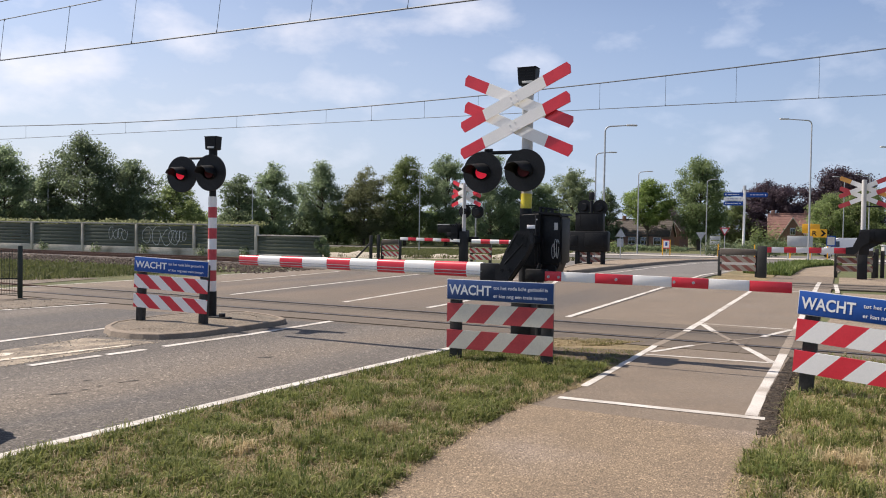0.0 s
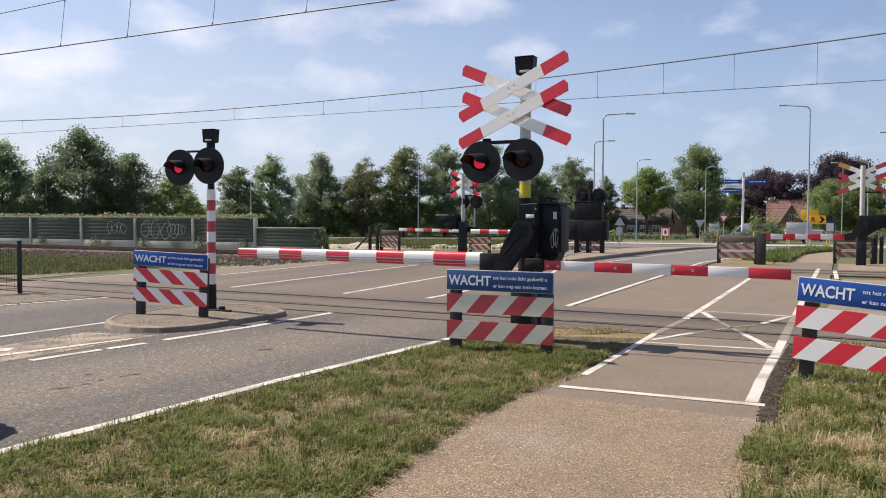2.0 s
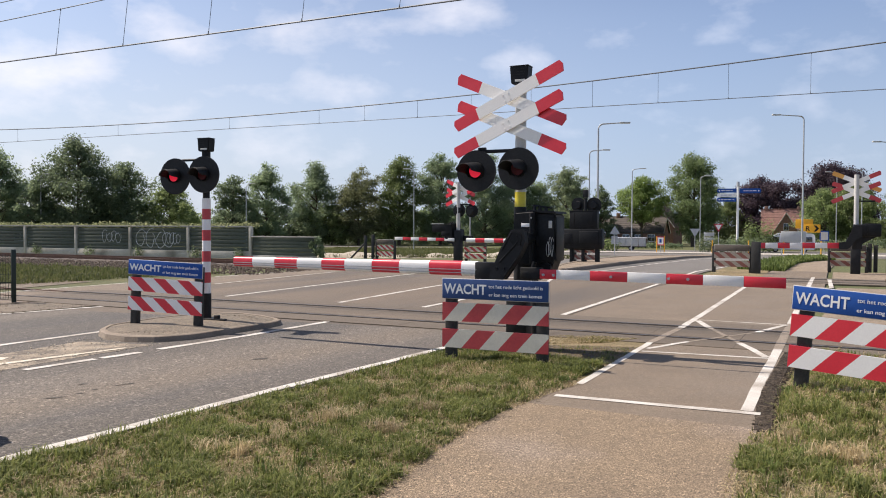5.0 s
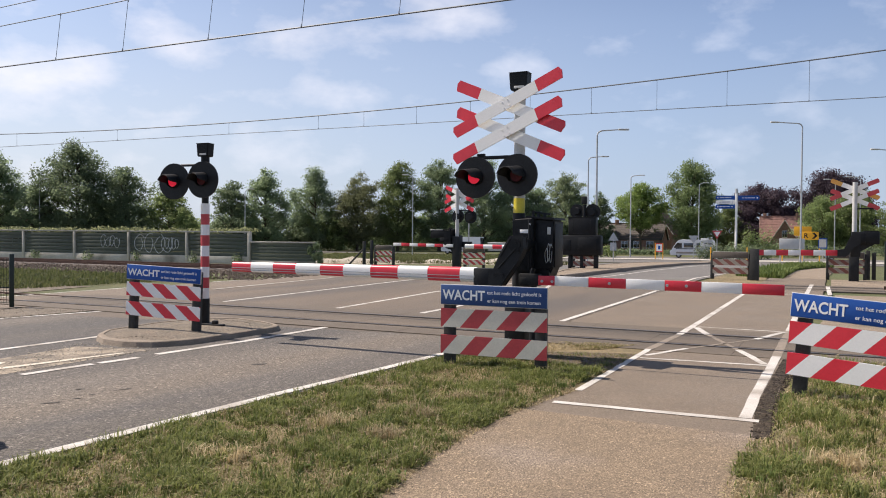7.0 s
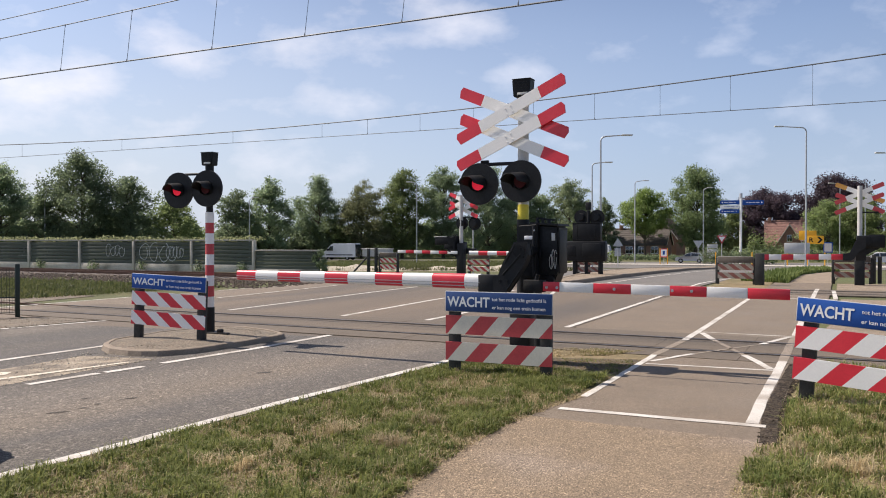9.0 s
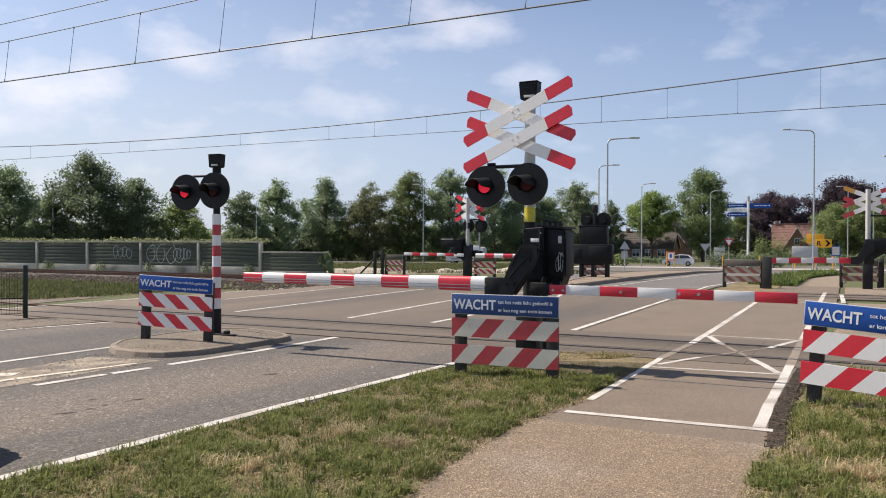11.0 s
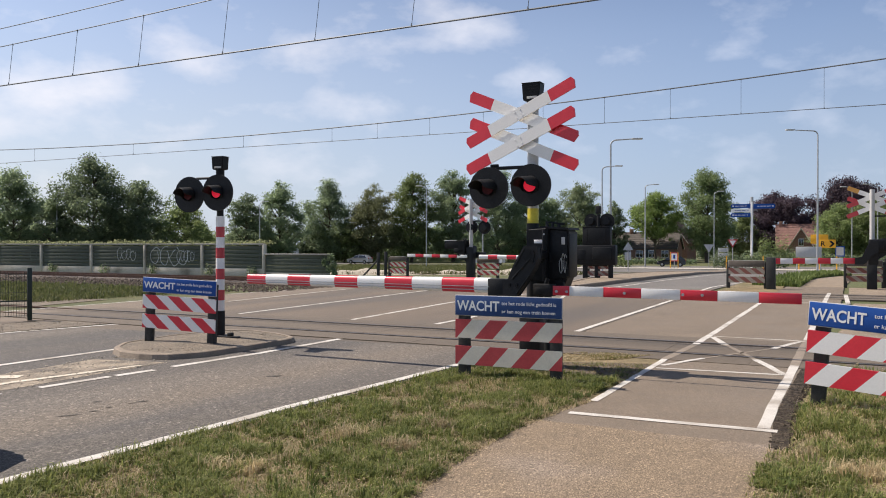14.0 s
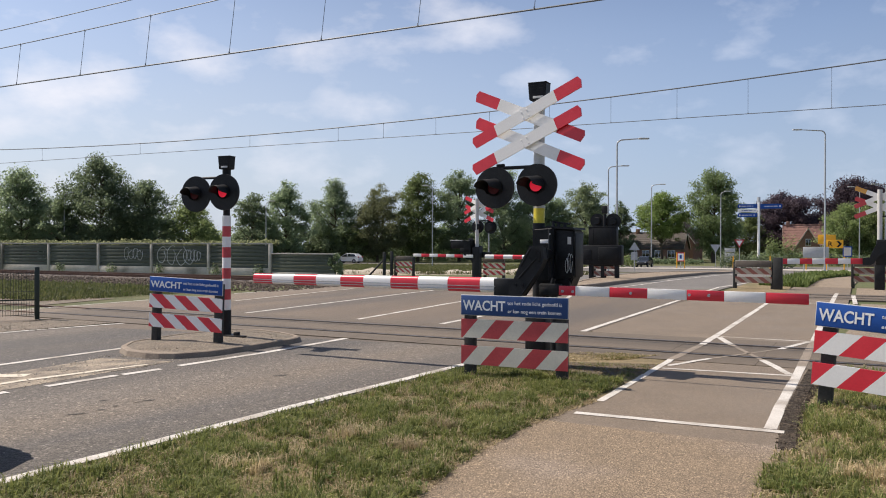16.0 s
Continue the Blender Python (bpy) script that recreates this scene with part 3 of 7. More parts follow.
def build_lines():
    for a, b in (((-9.6, -5.5), (-3.0, 5.41)), ((-3.0, 5.41), (-1.58, 7.92)), ((-1.58, 7.92), (-0.12, 10.33)), ((-0.12, 10.33), (0.85, 12.0)),
                 ((2.06, 14.3), (6.17, 22.81)), ((6.17, 22.81), (10.1, 31)), ((10.1, 31), (12.2, 34.2)), ((12.2, 34.2), (14.6, 37.9)), ((14.6, 37.9), (19.2, 44.5)),
                 ((4.4, 29.0), (6.56, 31.23)), ((6.56, 31.23), (9.85, 37.0)), ((9.85, 37.0), (11.94, 40.5)), ((11.94, 40.5), (15.2, 47.0)), ((15.2, 47.0), (21.0, 59.0)), ((21.0, 59.0), (28.4, 76.5))):
        stripe(road, a, b, 0.12, 0.016)
    for a, b in (((-7.6, 4.0), (-4.86, 8.57)), ((-4.62, 8.93), (-4.15, 9.69)), ((-4.1, 9.76), (-3.8, 10.22)),
                 ((-3.66, 10.5), (-2.86, 11.79)), ((-2.86, 11.79), (-1.72, 14.0))):
        stripe(road, a, b, 0.12)
    stripe(road, (-1.68, 14.1), (-0.9, 15.4), 0.11, 0.014, M_LINE_OLD)
    stripe(road, (-0.55, 15.75), (3.2, 23.6), 0.12)
    stripe(road, (3.2, 23.6), (4.4, 29.0), 0.12)
    stripe(road, (-12.0, -1.0), (-5.94, 10.73), 0.12), stripe(road, (-5.94, 10.73), (-5.1, 12.35), 0.12)
    stripe(road, (-4.25, 14.2), (-3.35, 15.55), 0.11)
    stripe(road, (-3.2, 15.8), (-2.5, 16.5), 0.10, 0.014, M_LINE_OLD)
    stripe(road, (-2.4, 16.55), (0.03, 22.59), 0.12), stripe(road, (0.03, 22.59), (4.2, 29.2), 0.12)
    stripe(road, (-14.5, 4.0), (-8.06, 14.6), 0.12), stripe(road, (-8.06, 14.6), (-6.5, 16.5), 0.12)
    stripe(road, (-5.3, 17.85), (-1.58, 26.79), 0.12), stripe(road, (-1.58, 26.79), (6.0, 43.5), 0.12)
    stripe(road, (-7.2, 5.2), (-5.11, 9.25), 0.11, 0.015, M_LINE_DUST), stripe(road, (-5.11, 9.25), (-4.53, 10.03), 0.11, 0.015, M_LINE_DUST), stripe(road, (-4.53, 10.03), (-4.12, 10.58), 0.08, 0.015, M_LINE_DUST)
    stripe(road, (-5.95, 9.56), (-5.22, 9.66), 0.22, 0.015, M_LINE_DUST)
    for a, b in (((-8.8, 17.2), (-7.6, 19.9)), ((-6.34, 22.77), (-3.81, 29.38)), ((-7.3, 26.2), (-5.33, 29.73)), ((-11.0, 18.8), (-8.2, 24.6))):
        stripe(left_path, a, b, 0.10)
    # cycle path: stop line, edges and the crossed box between the rails
    stripe(path, (1.13, 7.62), (2.80, 6.86), 0.105, 0.018)
    stripe(path_2, (1.47, 8.2), (3.0, 11.2), 0.085, 0.022), stripe(path_2, (2.73, 6.98), (3.29, 8.13), 0.107, 0.022), stripe(path_2, (3.29, 8.13), (4.55, 10.6), 0.107, 0.022)
    stripe(path_2, (3.0, 11.2), (3.95, 12.9), 0.11, 0.022, M_LINE_OLD)
    stripe(path_2, (3.95, 12.9), (8.8, 22.7), 0.11, 0.022)
    stripe(path_2, (2.68, 10.43), (4.12, 9.87), 0.08, 0.022)
    stripe(path_2, (4.55, 10.6), (5.47, 12.45), 0.12, 0.022, M_LINE_OLD)
    stripe(path_2, (5.47, 12.45), (6.0, 13.5), 0.11, 0.022, M_LINE_OLD)
    stripe(path_2, (6.0, 13.5), (10.3, 22.15), 0.11, 0.022), stripe(path_2, (10.3, 22.15), (12.8, 27.1), 0.12, 0.022)
    stripe(path_2, (4.64, 14.1), (5.9, 13.4), 0.07, 0.022)
    stripe(path_2, (4.57, 13.99), (4.41, 12.85), 0.11, 0.022), stripe(path_2, (4.41, 12.85), (4.25, 11.15), 0.08, 0.022, M_LINE_OLD), stripe(path_2, (4.25, 11.15), (4.13, 9.95), 0.10, 0.022)
    stripe(path_2, (5.92, 13.42), (4.97, 12.36), 0.09, 0.022), stripe(path_2, (4.97, 12.36), (3.57, 11.29), 0.06, 0.022, M_LINE_OLD), stripe(path_2, (3.57, 11.29), (2.81, 10.66), 0.08, 0.022)
    for a, b in (((9.4, 22.6), (11.0, 22.1)), ((10.3, 23.6), (11.2, 26.2)), ((11.0, 22.2), (12.8, 26.0)), ((9.0, 22.7), (10.9, 25.6))):
        stripe(path_2, a, b, 0.12, 0.022)


build_lines()


# ---- the two tracks ----
def build_track(name, w0, spans, panel, top, bank=1.6):
    """Rails at w0 and one gauge on; ballast and sleepers on the open line, panels over the crossing."""
    th = place(name, pose(0, 0, 0), "railway track with rusty rails on brown ballast", "railway track", "", "structure")
    for w in (w0, w0 + 1.435):
        for s0, s1, z in spans:
            bm = bmesh.new()
            for (dw, dz, sw, sz) in ((0, -0.02, 0.07, 0.04), (0, -0.09, 0.02, 0.10), (0, -0.145, 0.14, 0.02)):
                vs = box(bm, (0, 0, 0), (s1 - s0, sw, sz))
                bmesh.ops.transform(bm, matrix=pose(*on((s0 + s1) / 2, w + dw, top + z + dz), 0, 0, -27), verts=vs)
            part("rail", bm, M_RAIL, th, smooth=False)
        bm = bmesh.new()
        vs = box(bm, (0, 0, 0), (panel[1] - panel[0], 0.07, 0.03))
        bmesh.ops.transform(bm, matrix=pose(*on(sum(panel) / 2, w, 0.010), 0, 0, -27), verts=vs)
        part("flush_rail", bm, M_RAILTOP, th, "worn rail flush with the road", smooth=False)
        bm = bmesh.new()
        vs = box(bm, (0, 0, 0), (panel[1] - panel[0], 0.05, 0.02))
        bmesh.ops.transform(bm, matrix=pose(*on(sum(panel) / 2, w + (0.08 if w == w0 else -0.08), 0.007), 0, 0, -27), verts=vs)
        part("flange_groove", bm, M_GROOVE, th, "flange groove filled with dirt", smooth=False)
    for s0, s1, z in spans:
        bm = bmesh.new()
        n = max(2, int((s1 - s0) / 0.8))
        prof = [(-bank, -0.12), (-0.5 * bank - 0.4, -0.06), (-0.95, -0.03), (-0.2, -0.02), (0.7, -0.05), (1.6, -0.02), (2.35, -0.03), (3.0, -0.12)]
        prof = [(a, b + top + z - 0.12 if -1 < a < 2.5 else (top + z - 0.26 if -bank < a < -1 else -0.04)) for a, b in prof]
        rows = []
        for i in range(n + 1):
            s = s0 + (s1 - s0) * i / n
            rows.append([bm.verts.new((*on(s, w0 + a)[:2], b + random.uniform(-0.02, 0.02))) for a, b in prof])
        for p, q in zip(rows, rows[1:]):
            for j in range(len(prof) - 1):
                bm.faces.new((p[j], p[j + 1], q[j + 1], q[j]))
        me = finish(bm, "ballast", M_BALLAST)
        ob = new("ballast", me)
        ob.parent = th
        bm = bmesh.new()
        for i in range(int((s1 - s0) / 0.6)):
            vs = box(bm, (0, 0, 0), (0.26, 2.5, 0.16))
            bmesh.ops.transform(bm, matrix=pose(*on(s0 + 0.3 + i * 0.6, w0 + 0.72, top + z - 0.205), 0, 0, -27), verts=vs)
        ob = part("sleepers", bm, M_SLEEPER, th, "row of concrete sleepers", smooth=False)
        ob["kind"] = "stuff"
    return th


build_track("near_track", 12.1, [(-75, -17.2, 0.0), (1.3, 45, 0.0)], (-17.2, 1.3), 0.02)
build_track("far_track", 27.3, [(-110, -17.5, 0.12), (1.2, 60, 0.05)], (-17.5, 1.2), 0.05, 6.0)


def panels():
    """Dark rubber and concrete panels between and beside the rails."""
    for w0, s0, s1 in ((12.1, -17, 1.3), (27.3, -17.3, 1.2)):
        n = 14
        for i in range(n):
            a, b = s0 + (s1 - s0) * i / n, s0 + (s1 - s0) * (i + 1) / n
            for w, d in ((w0 - 0.42, 0.7), (w0 + 0.7175, 1.14), (w0 + 1.86, 0.7)):
                bm = bmesh.new()
                vs = box(bm, (0, 0, 0), (b - a - 0.003, d, 0.03), 0.002)
                bmesh.ops.transform(bm, matrix=pose(*on((a + b) / 2, w, 0.001 + random.uniform(-0.0015, 0.0015)), 0, 0, -27), verts=vs)
                part("crossing_panel", bm, M_PANEL, road, smooth=False)


panels()


# ---- crossing equipment ----
MOVING = []


def signal_head(parent, x, z, y=-0.16, lamps=True, phase=0, aim_side=-14, r=0.297):
    """Round black backing disc with a visor and a red lens; the lamp in it turns its lit side out and in."""
    bm = bmesh.new()
    tube(bm, (x, y, z), (x, y + 0.035, z), r, seg=40)
    tube(bm, (x, y + 0.03, z), (x, y + 0.24, z), 0.19, 0.15, seg=24)
    disc = part("signal_head", bm, M_BLACKM, parent, "round black signal backing disc")
    if not lamps:
        return disc
    bm = bmesh.new()
    tube(bm, (x, y - 0.001, z), (x, y - 0.035, z), 0.116, seg=28, caps=False)
    tube(bm, (x, y - 0.035, z), (x, y - 0.001, z), 0.102, seg=28, caps=False)
    part("lens_rim", bm, M_BLACK, disc)
    # the visor: a round hood cut away below
    bm = bmesh.new()
    n, rows = 24, []
    for k in range(5):
        row = []
        for i in range(n + 1):
            a = radians(-40 + 260 * i / n)
            k2 = min(1.0, max(0.0, (math.sin(a) + 0.30) / 0.55))
            far = (0.04 + 0.25 * k2 * k2 * (3 - 2 * k2)) * k / 4
            r = 0.132 - 0.02 * far
            row.append(bm.verts.new((x + r * math.cos(a) - far * math.tan(radians(-aim_side)), y - 0.002 - far, z + r * math.sin(a) - 0.10 * far)))
        rows.append(row)
    for p, q in zip(rows, rows[1:]):
        for i in range(n):
            bm.faces.new((p[i], p[i + 1], q[i + 1], q[i]))
    me = finish(bm, "visor", M_BLACKM)
    ob = new("visor", me)
    ob.parent = disc
    sol = ob.modifiers.new("wall", "SOLIDIFY")
    sol.thickness = 0.006
    # the lamp: lit on one side
    bm = bmesh.new()
    tube(bm, (0, -0.012, 0), (0, 0.012, 0), 0.092, seg=28)
    me = finish(bm, "lamp", M_UNLIT)
    me.materials.append(M_LIT)
    for f in me.polygons:
        if f.normal.y < -0.9:
            f.material_index = 1
    lamp = new("lamp", me)
    lamp.parent = disc
    lamp.matrix_basis = pose(x, y - 0.016, z)
    MOVING.append((lamp, (x, y - 0.016, z), phase))
    return disc


def plank(parent, cx, cz, tilt, y, ends=(0.42, 0.42), mats=(None, None), length=1.80, width=0.165, yaw=0):
    """One cross board: a white plank with pointed red ends."""
    red = mats[0] or M_RED
    h, w = length / 2, width / 2
    rot = pose(0, 0, 0, 0, 0, yaw) @ pose(cx, 0, cz, 0, -tilt, 0)
    board = None
    for nm, x0, x1, mat in (("cross_board", -h + ends[0], h - ends[1], mats[1] or M_WHITE), ("red_end", -h, -h + ends[0], red), ("red_end", h - ends[1], h, red)):
        bm = bmesh.new()
        if nm == "red_end":
            s = -1 if x0 < 0 else 1
            a, b = (x1, x0) if s < 0 else (x0, x1)
            pts = [(a, -w), (b - s * 0.03, -w), (b, 0.02), (b - s * 0.03, w), (a, w)]
        else:
            pts = [(x0, -w), (x1, -w), (x1, w), (x0, w)]
        prism(bm, pts, y, y + 0.02)
        if nm == "cross_board":
            for dx in (-0.045, 0.045):
                for dz in (-0.045, 0.045):
                    tube(bm, (dx, y + 0.001, dz), (dx, y - 0.006, dz), 0.013, 0.010, seg=10)
        bmesh.ops.transform(bm, matrix=rot, verts=bm.verts)
        ob = part(nm, bm, mat, board or parent, smooth=False)
        board = board or ob
    return board


def cross_pair(parent, z1, z2, y, cx=-0.14, tilt=23, rev=False, mats=((None, None),) * 4, yaw=0, length=1.80):
    k = 1 if not rev else -1
    for i, z in enumerate((z1, z2)):
        plank(parent, cx, z, tilt * k, y - 0.05, mats=mats[2 * i], yaw=yaw, length=length)
        plank(parent, cx + 0.02, z - 0.02, -tilt * k, y + 0.0, mats=mats[2 * i + 1], yaw=yaw, length=length)


def machine(parent, x=0.36, z=1.46, arm=True):
    """The barrier drive: two black housings, lids, hinges, an arm of two plates and stickers."""
    bm = bmesh.new()
    prism(bm, [(x - 0.16, z - 0.37), (x + 0.20, z - 0.33), (x + 0.225, z + 0.37), (x - 0.16, z + 0.40)], -0.21, 0.25)
    bmesh.ops.bevel(bm, geom=list(bm.edges), offset=0.03, segments=3, affect="EDGES")
    body = part("drive_housing", bm, M_BLACK, parent)
    bm = bmesh.new()
    prism(bm, [(x - 0.18, z + 0.385), (x + 0.24, z + 0.36), (x + 0.23, z + 0.39), (x - 0.17, z + 0.415)], -0.24, 0.27)
    part("lid", bm, M_BLACKM, parent)
    bm = bmesh.new()
    prism(bm, [(x - 0.36, z - 0.34), (x - 0.06, z - 0.37), (x - 0.045, z + 0.40), (x - 0.34, z + 0.38)], -0.31, -0.10)
    bmesh.ops.bevel(bm, geom=list(bm.edges), offset=0.025, segments=3, affect="EDGES")
    gear = part("gear_cover", bm, M_BLACK, parent)
    for dz in (-0.27, 0.04, 0.30):
        one_tube("bolt", (x - 0.085, -0.306, z + dz), (x - 0.085, -0.322, z + dz), 0.012, M_GALV if dz > 0.1 else M_BLACKM, gear, seg=8)
    one_box("cover_rim", (x - 0.10, -0.312, z + 0.01), (0.022, 0.016, 0.70), M_BLACKM, gear, 0.005)
    bm = bmesh.new()
    for dx, h in ((-0.13, 0.085), (-0.05, 0.07), (0.04, 0.05)):
        tube(bm, (x + dx, -0.05, z + 0.40), (x + dx, -0.05, z + 0.40 + h), 0.026, 0.02, 12)
    tube(bm, (x - 0.13, -0.05, z + 0.475), (x + 0.12, -0.05, z + 0.44), 0.012, seg=8)
    part("lifting_lug", bm, M_BLACKM, parent)
    bm = bmesh.new()
    box(bm, (x + 0.222, 0.02, z + 0.01), (0.012, 0.36, 0.60), 0.004)
    box(bm, (x + 0.085, -0.213, z + 0.01), (0.25, 0.012, 0.62), 0.004)
    for dz in (-0.22, 0.22):
        tube(bm, (x + 0.212, -0.20, z + dz - 0.05), (x + 0.212, -0.20, z + dz + 0.05), 0.016, seg=8)
    box(bm, (x - 0.03, -0.225, z - 0.02), (0.03, 0.02, 0.12), 0.006)
    part("side_door", bm, M_BLACK, parent)
    bm = bmesh.new()
    prism(bm, [(x - 0.22, z - 0.33), (x + 0.19, z - 0.31), (x + 0.15, z - 0.42), (x + 0.10, z - 0.46), (x - 0.10, z - 0.50), (x - 0.20, z - 0.62), (x - 0.34, z - 0.62), (x - 0.34, z - 0.35)], -0.14, 0.16)
    tube(bm, (x + 0.09, -0.20, z - 0.385), (x + 0.09, 0.1, z - 0.385), 0.07, seg=16)
    part("underframe", bm, M_BLACK, parent)
    one_box("sticker", (x - 0.165, -0.316, z + 0.20), (0.125, 0.006, 0.05), M_LETTER, body, 0.001, "small white sticker")
    one_box("sticker", (x + 0.16, -0.224, z + 0.21), (0.05, 0.006, 0.10), M_GREY, body, 0.001, "small grey sticker")
    if arm:
        # two cranked plates with a web and ribs between them, and the socket of the arm
        crank = [(x - 0.20, z + 0.14), (x - 0.02, z + 0.14), (x + 0.0, z - 0.02), (x - 0.06, z - 0.16), (x - 0.17, z - 0.34), (x - 0.31, z - 0.535), (x - 0.50, z - 0.54),
                 (x - 0.50, z - 0.31), (x - 0.43, z - 0.31), (x - 0.35, z - 0.12)]
        bm = bmesh.new()
        for y0 in (-0.79, -0.64):
            prism(bm, crank, y0, y0 + 0.022)
        prism(bm, [(p * 0.97 + (x - 0.22) * 0.03, q * 0.94 + (z - 0.2) * 0.06) for p, q in crank], -0.768, -0.64)
        br = part("arm_bracket", bm, M_BLACKM, parent, "black cranked double-plate arm bracket", smooth=False)
        bm = bmesh.new()
        for p, q in (((x - 0.33, z - 0.14), (x - 0.19, z + 0.10)), ((x - 0.36, z - 0.30), (x - 0.10, z - 0.02)), ((x - 0.30, z - 0.50), (x - 0.12, z - 0.25))):
            tube(bm, (p[0], -0.795, p[1]), (q[0], -0.795, q[1]), 0.012, seg=6)
        for p, q in ((x - 0.12, z + 0.05), (x - 0.08, z - 0.06), (x - 0.40, z - 0.38), (x - 0.30, z - 0.38)):
            tube(bm, (p, -0.785, q), (p, -0.812, q), 0.022, seg=6)
        part("rib", bm, M_BLACK, br)
        one_box("arm_socket", (x - 0.60, -0.71, z - 0.42), (0.24, 0.15, 0.235), M_BLACKM, br, 0.012, "black socket holding the arm")
        bm = bmesh.new()
        tube(bm, (x - 0.13, -0.80, z + 0.02), (x - 0.13, -0.20, z + 0.02), 0.085, seg=24)
        tube(bm, (x - 0.02, -0.45, z - 0.42), (x + 0.02, -0.45, z - 0.30), 0.03, seg=10)
        part("pivot", bm, M_BLACK, parent)
    return body


def stripes_arm(parent, p0, p1, bounds, first_red, height, depth, taper=1.0, round_arm=False, name="barrier_arm"):
    """A barrier arm of red and white lengths; bounds are shares of its length."""
    p0, p1 = Vector(p0), Vector(p1)
    d = (p1 - p0)
    rot = Matrix.Translation(p0) @ d.to_track_quat("X", "Z").to_matrix().to_4x4()
    L = d.length
    first = None
    for i, (a, b) in enumerate(zip(bounds, bounds[1:])):
        bm = bmesh.new()
        h0, h1 = height * (1 + (taper - 1) * a), height * (1 + (taper - 1) * b)
        if round_arm:
            n = 20
            ring = []
            for xx, h in ((a * L + 0.001, h0), (b * L - 0.001, h1)):
                ring.append([bm.verts.new((xx, math.copysign(abs(math.cos(t)) ** 0.8, math.cos(t)) * h * 0.36, math.copysign(abs(math.sin(t)) ** 0.7, math.sin(t)) * h / 2))
                             for t in [2 * math.pi * k / n for k in range(n)]])
            for k in range(n):
                bm.faces.new((ring[0][k], ring[0][(k + 1) % n], ring[1][(k + 1) % n], ring[1][k]))
            bm.faces.new(ring[0][::-1]), bm.faces.new(ring[1])
        else:
            box(bm, ((a + b) / 2 * L, 0, 0), ((b - a) * L - 0.002, depth, h0), 0.004)
        bmesh.ops.transform(bm, matrix=rot, verts=bm.verts)
        red = (i % 2 == 0) == first_red
        ob = part(name if first is None else "arm_section", bm, M_RED if red else M_WHITE, first or parent, "red section" if red else "white section")
        first = first or ob
        if round_arm:
            hm = (h0 + h1) / 2
            # pale metal strips stand in for the highlights along the arm
            for z, y in ((-0.07, 0.358), (-0.29, 0.326)):
                bm = bmesh.new()
                box(bm, ((a + b) / 2 * L, hm * y, hm * z), ((b - a) * L - 0.004, 0.010, 0.009))
                bmesh.ops.transform(bm, matrix=rot, verts=bm.verts)
                part("seam_highlight", bm, M_GALV, first, "pale strip for the highlight on the arm's seam")
    return first


def top_box(parent, z, y=0.0, size=1.0):
    bm = bmesh.new()
    prism(bm, [(-0.125, z - 0.115), (-0.11, z - 0.13), (0.11, z - 0.13), (0.125, z - 0.115), (0.145, z + 0.13), (-0.145, z + 0.13)], y - 0.10, y + 0.10)
    bmesh.ops.bevel(bm, geom=list(bm.edges), offset=0.010, segments=2, affect="EDGES")
    tube(bm, (0, y, z - 0.26), (0, y, z - 0.12), 0.085, seg=14)
    box(bm, (0, y, z + 0.135), (0.296, 0.206, 0.014), 0.004)
    for i in range(3):
        box(bm, (0, y - 0.101, z + 0.01 + i * 0.042), (0.20, 0.008, 0.014))
    if size != 1.0:
        bmesh.ops.transform(bm, matrix=Matrix.Translation((0, y, z)) @ Matrix.Scale(size, 4) @ Matrix.Translation((0, -y, -z)), verts=bm.verts)
    bell = part("bell_box", bm, M_BLACK, parent, "black louvred bell box")
    one_box("plate", (0.02 * size, y - 0.105 * size, z - 0.085 * size), (0.16 * size, 0.006, 0.035 * size), M_GREY, bell, 0.001, "small pale plate")
    return bell


FACING = -26
# post and barriers are drawn in and scaled 0.94 about the camera's eye
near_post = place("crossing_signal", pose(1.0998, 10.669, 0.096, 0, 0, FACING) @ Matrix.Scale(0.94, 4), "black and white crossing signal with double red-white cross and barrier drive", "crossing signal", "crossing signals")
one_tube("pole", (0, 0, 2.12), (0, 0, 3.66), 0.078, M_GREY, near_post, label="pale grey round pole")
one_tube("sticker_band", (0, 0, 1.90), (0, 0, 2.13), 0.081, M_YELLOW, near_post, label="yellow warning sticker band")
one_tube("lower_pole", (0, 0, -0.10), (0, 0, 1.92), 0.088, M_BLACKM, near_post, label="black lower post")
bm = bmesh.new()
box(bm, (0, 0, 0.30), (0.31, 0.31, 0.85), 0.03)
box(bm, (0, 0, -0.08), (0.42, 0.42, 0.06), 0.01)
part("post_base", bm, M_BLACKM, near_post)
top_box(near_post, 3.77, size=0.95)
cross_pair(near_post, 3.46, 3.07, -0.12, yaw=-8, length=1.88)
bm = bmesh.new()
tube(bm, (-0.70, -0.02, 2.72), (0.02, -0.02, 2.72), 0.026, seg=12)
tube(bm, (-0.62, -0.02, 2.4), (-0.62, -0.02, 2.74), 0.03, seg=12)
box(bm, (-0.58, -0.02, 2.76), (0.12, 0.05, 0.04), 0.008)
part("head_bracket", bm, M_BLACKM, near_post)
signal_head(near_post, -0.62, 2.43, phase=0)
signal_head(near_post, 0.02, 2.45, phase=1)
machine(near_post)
# the long arm over the carriageway
STOPS = [0, 0.055, 0.172, 0.285, 0.392, 0.503, 0.600, 0.707, 0.808, 0.910, 1.0]
arm_root, arm_tip = Vector((0.5264, 10.2084, 1.0952)), Vector((-3.0362, 12.0226, 1.1018))
inv = near_post.matrix_world.inverted()
stripes_arm(near_post, inv @ arm_root, inv @ arm_tip, STOPS, False, 0.208, 0.1, 0.74, True)

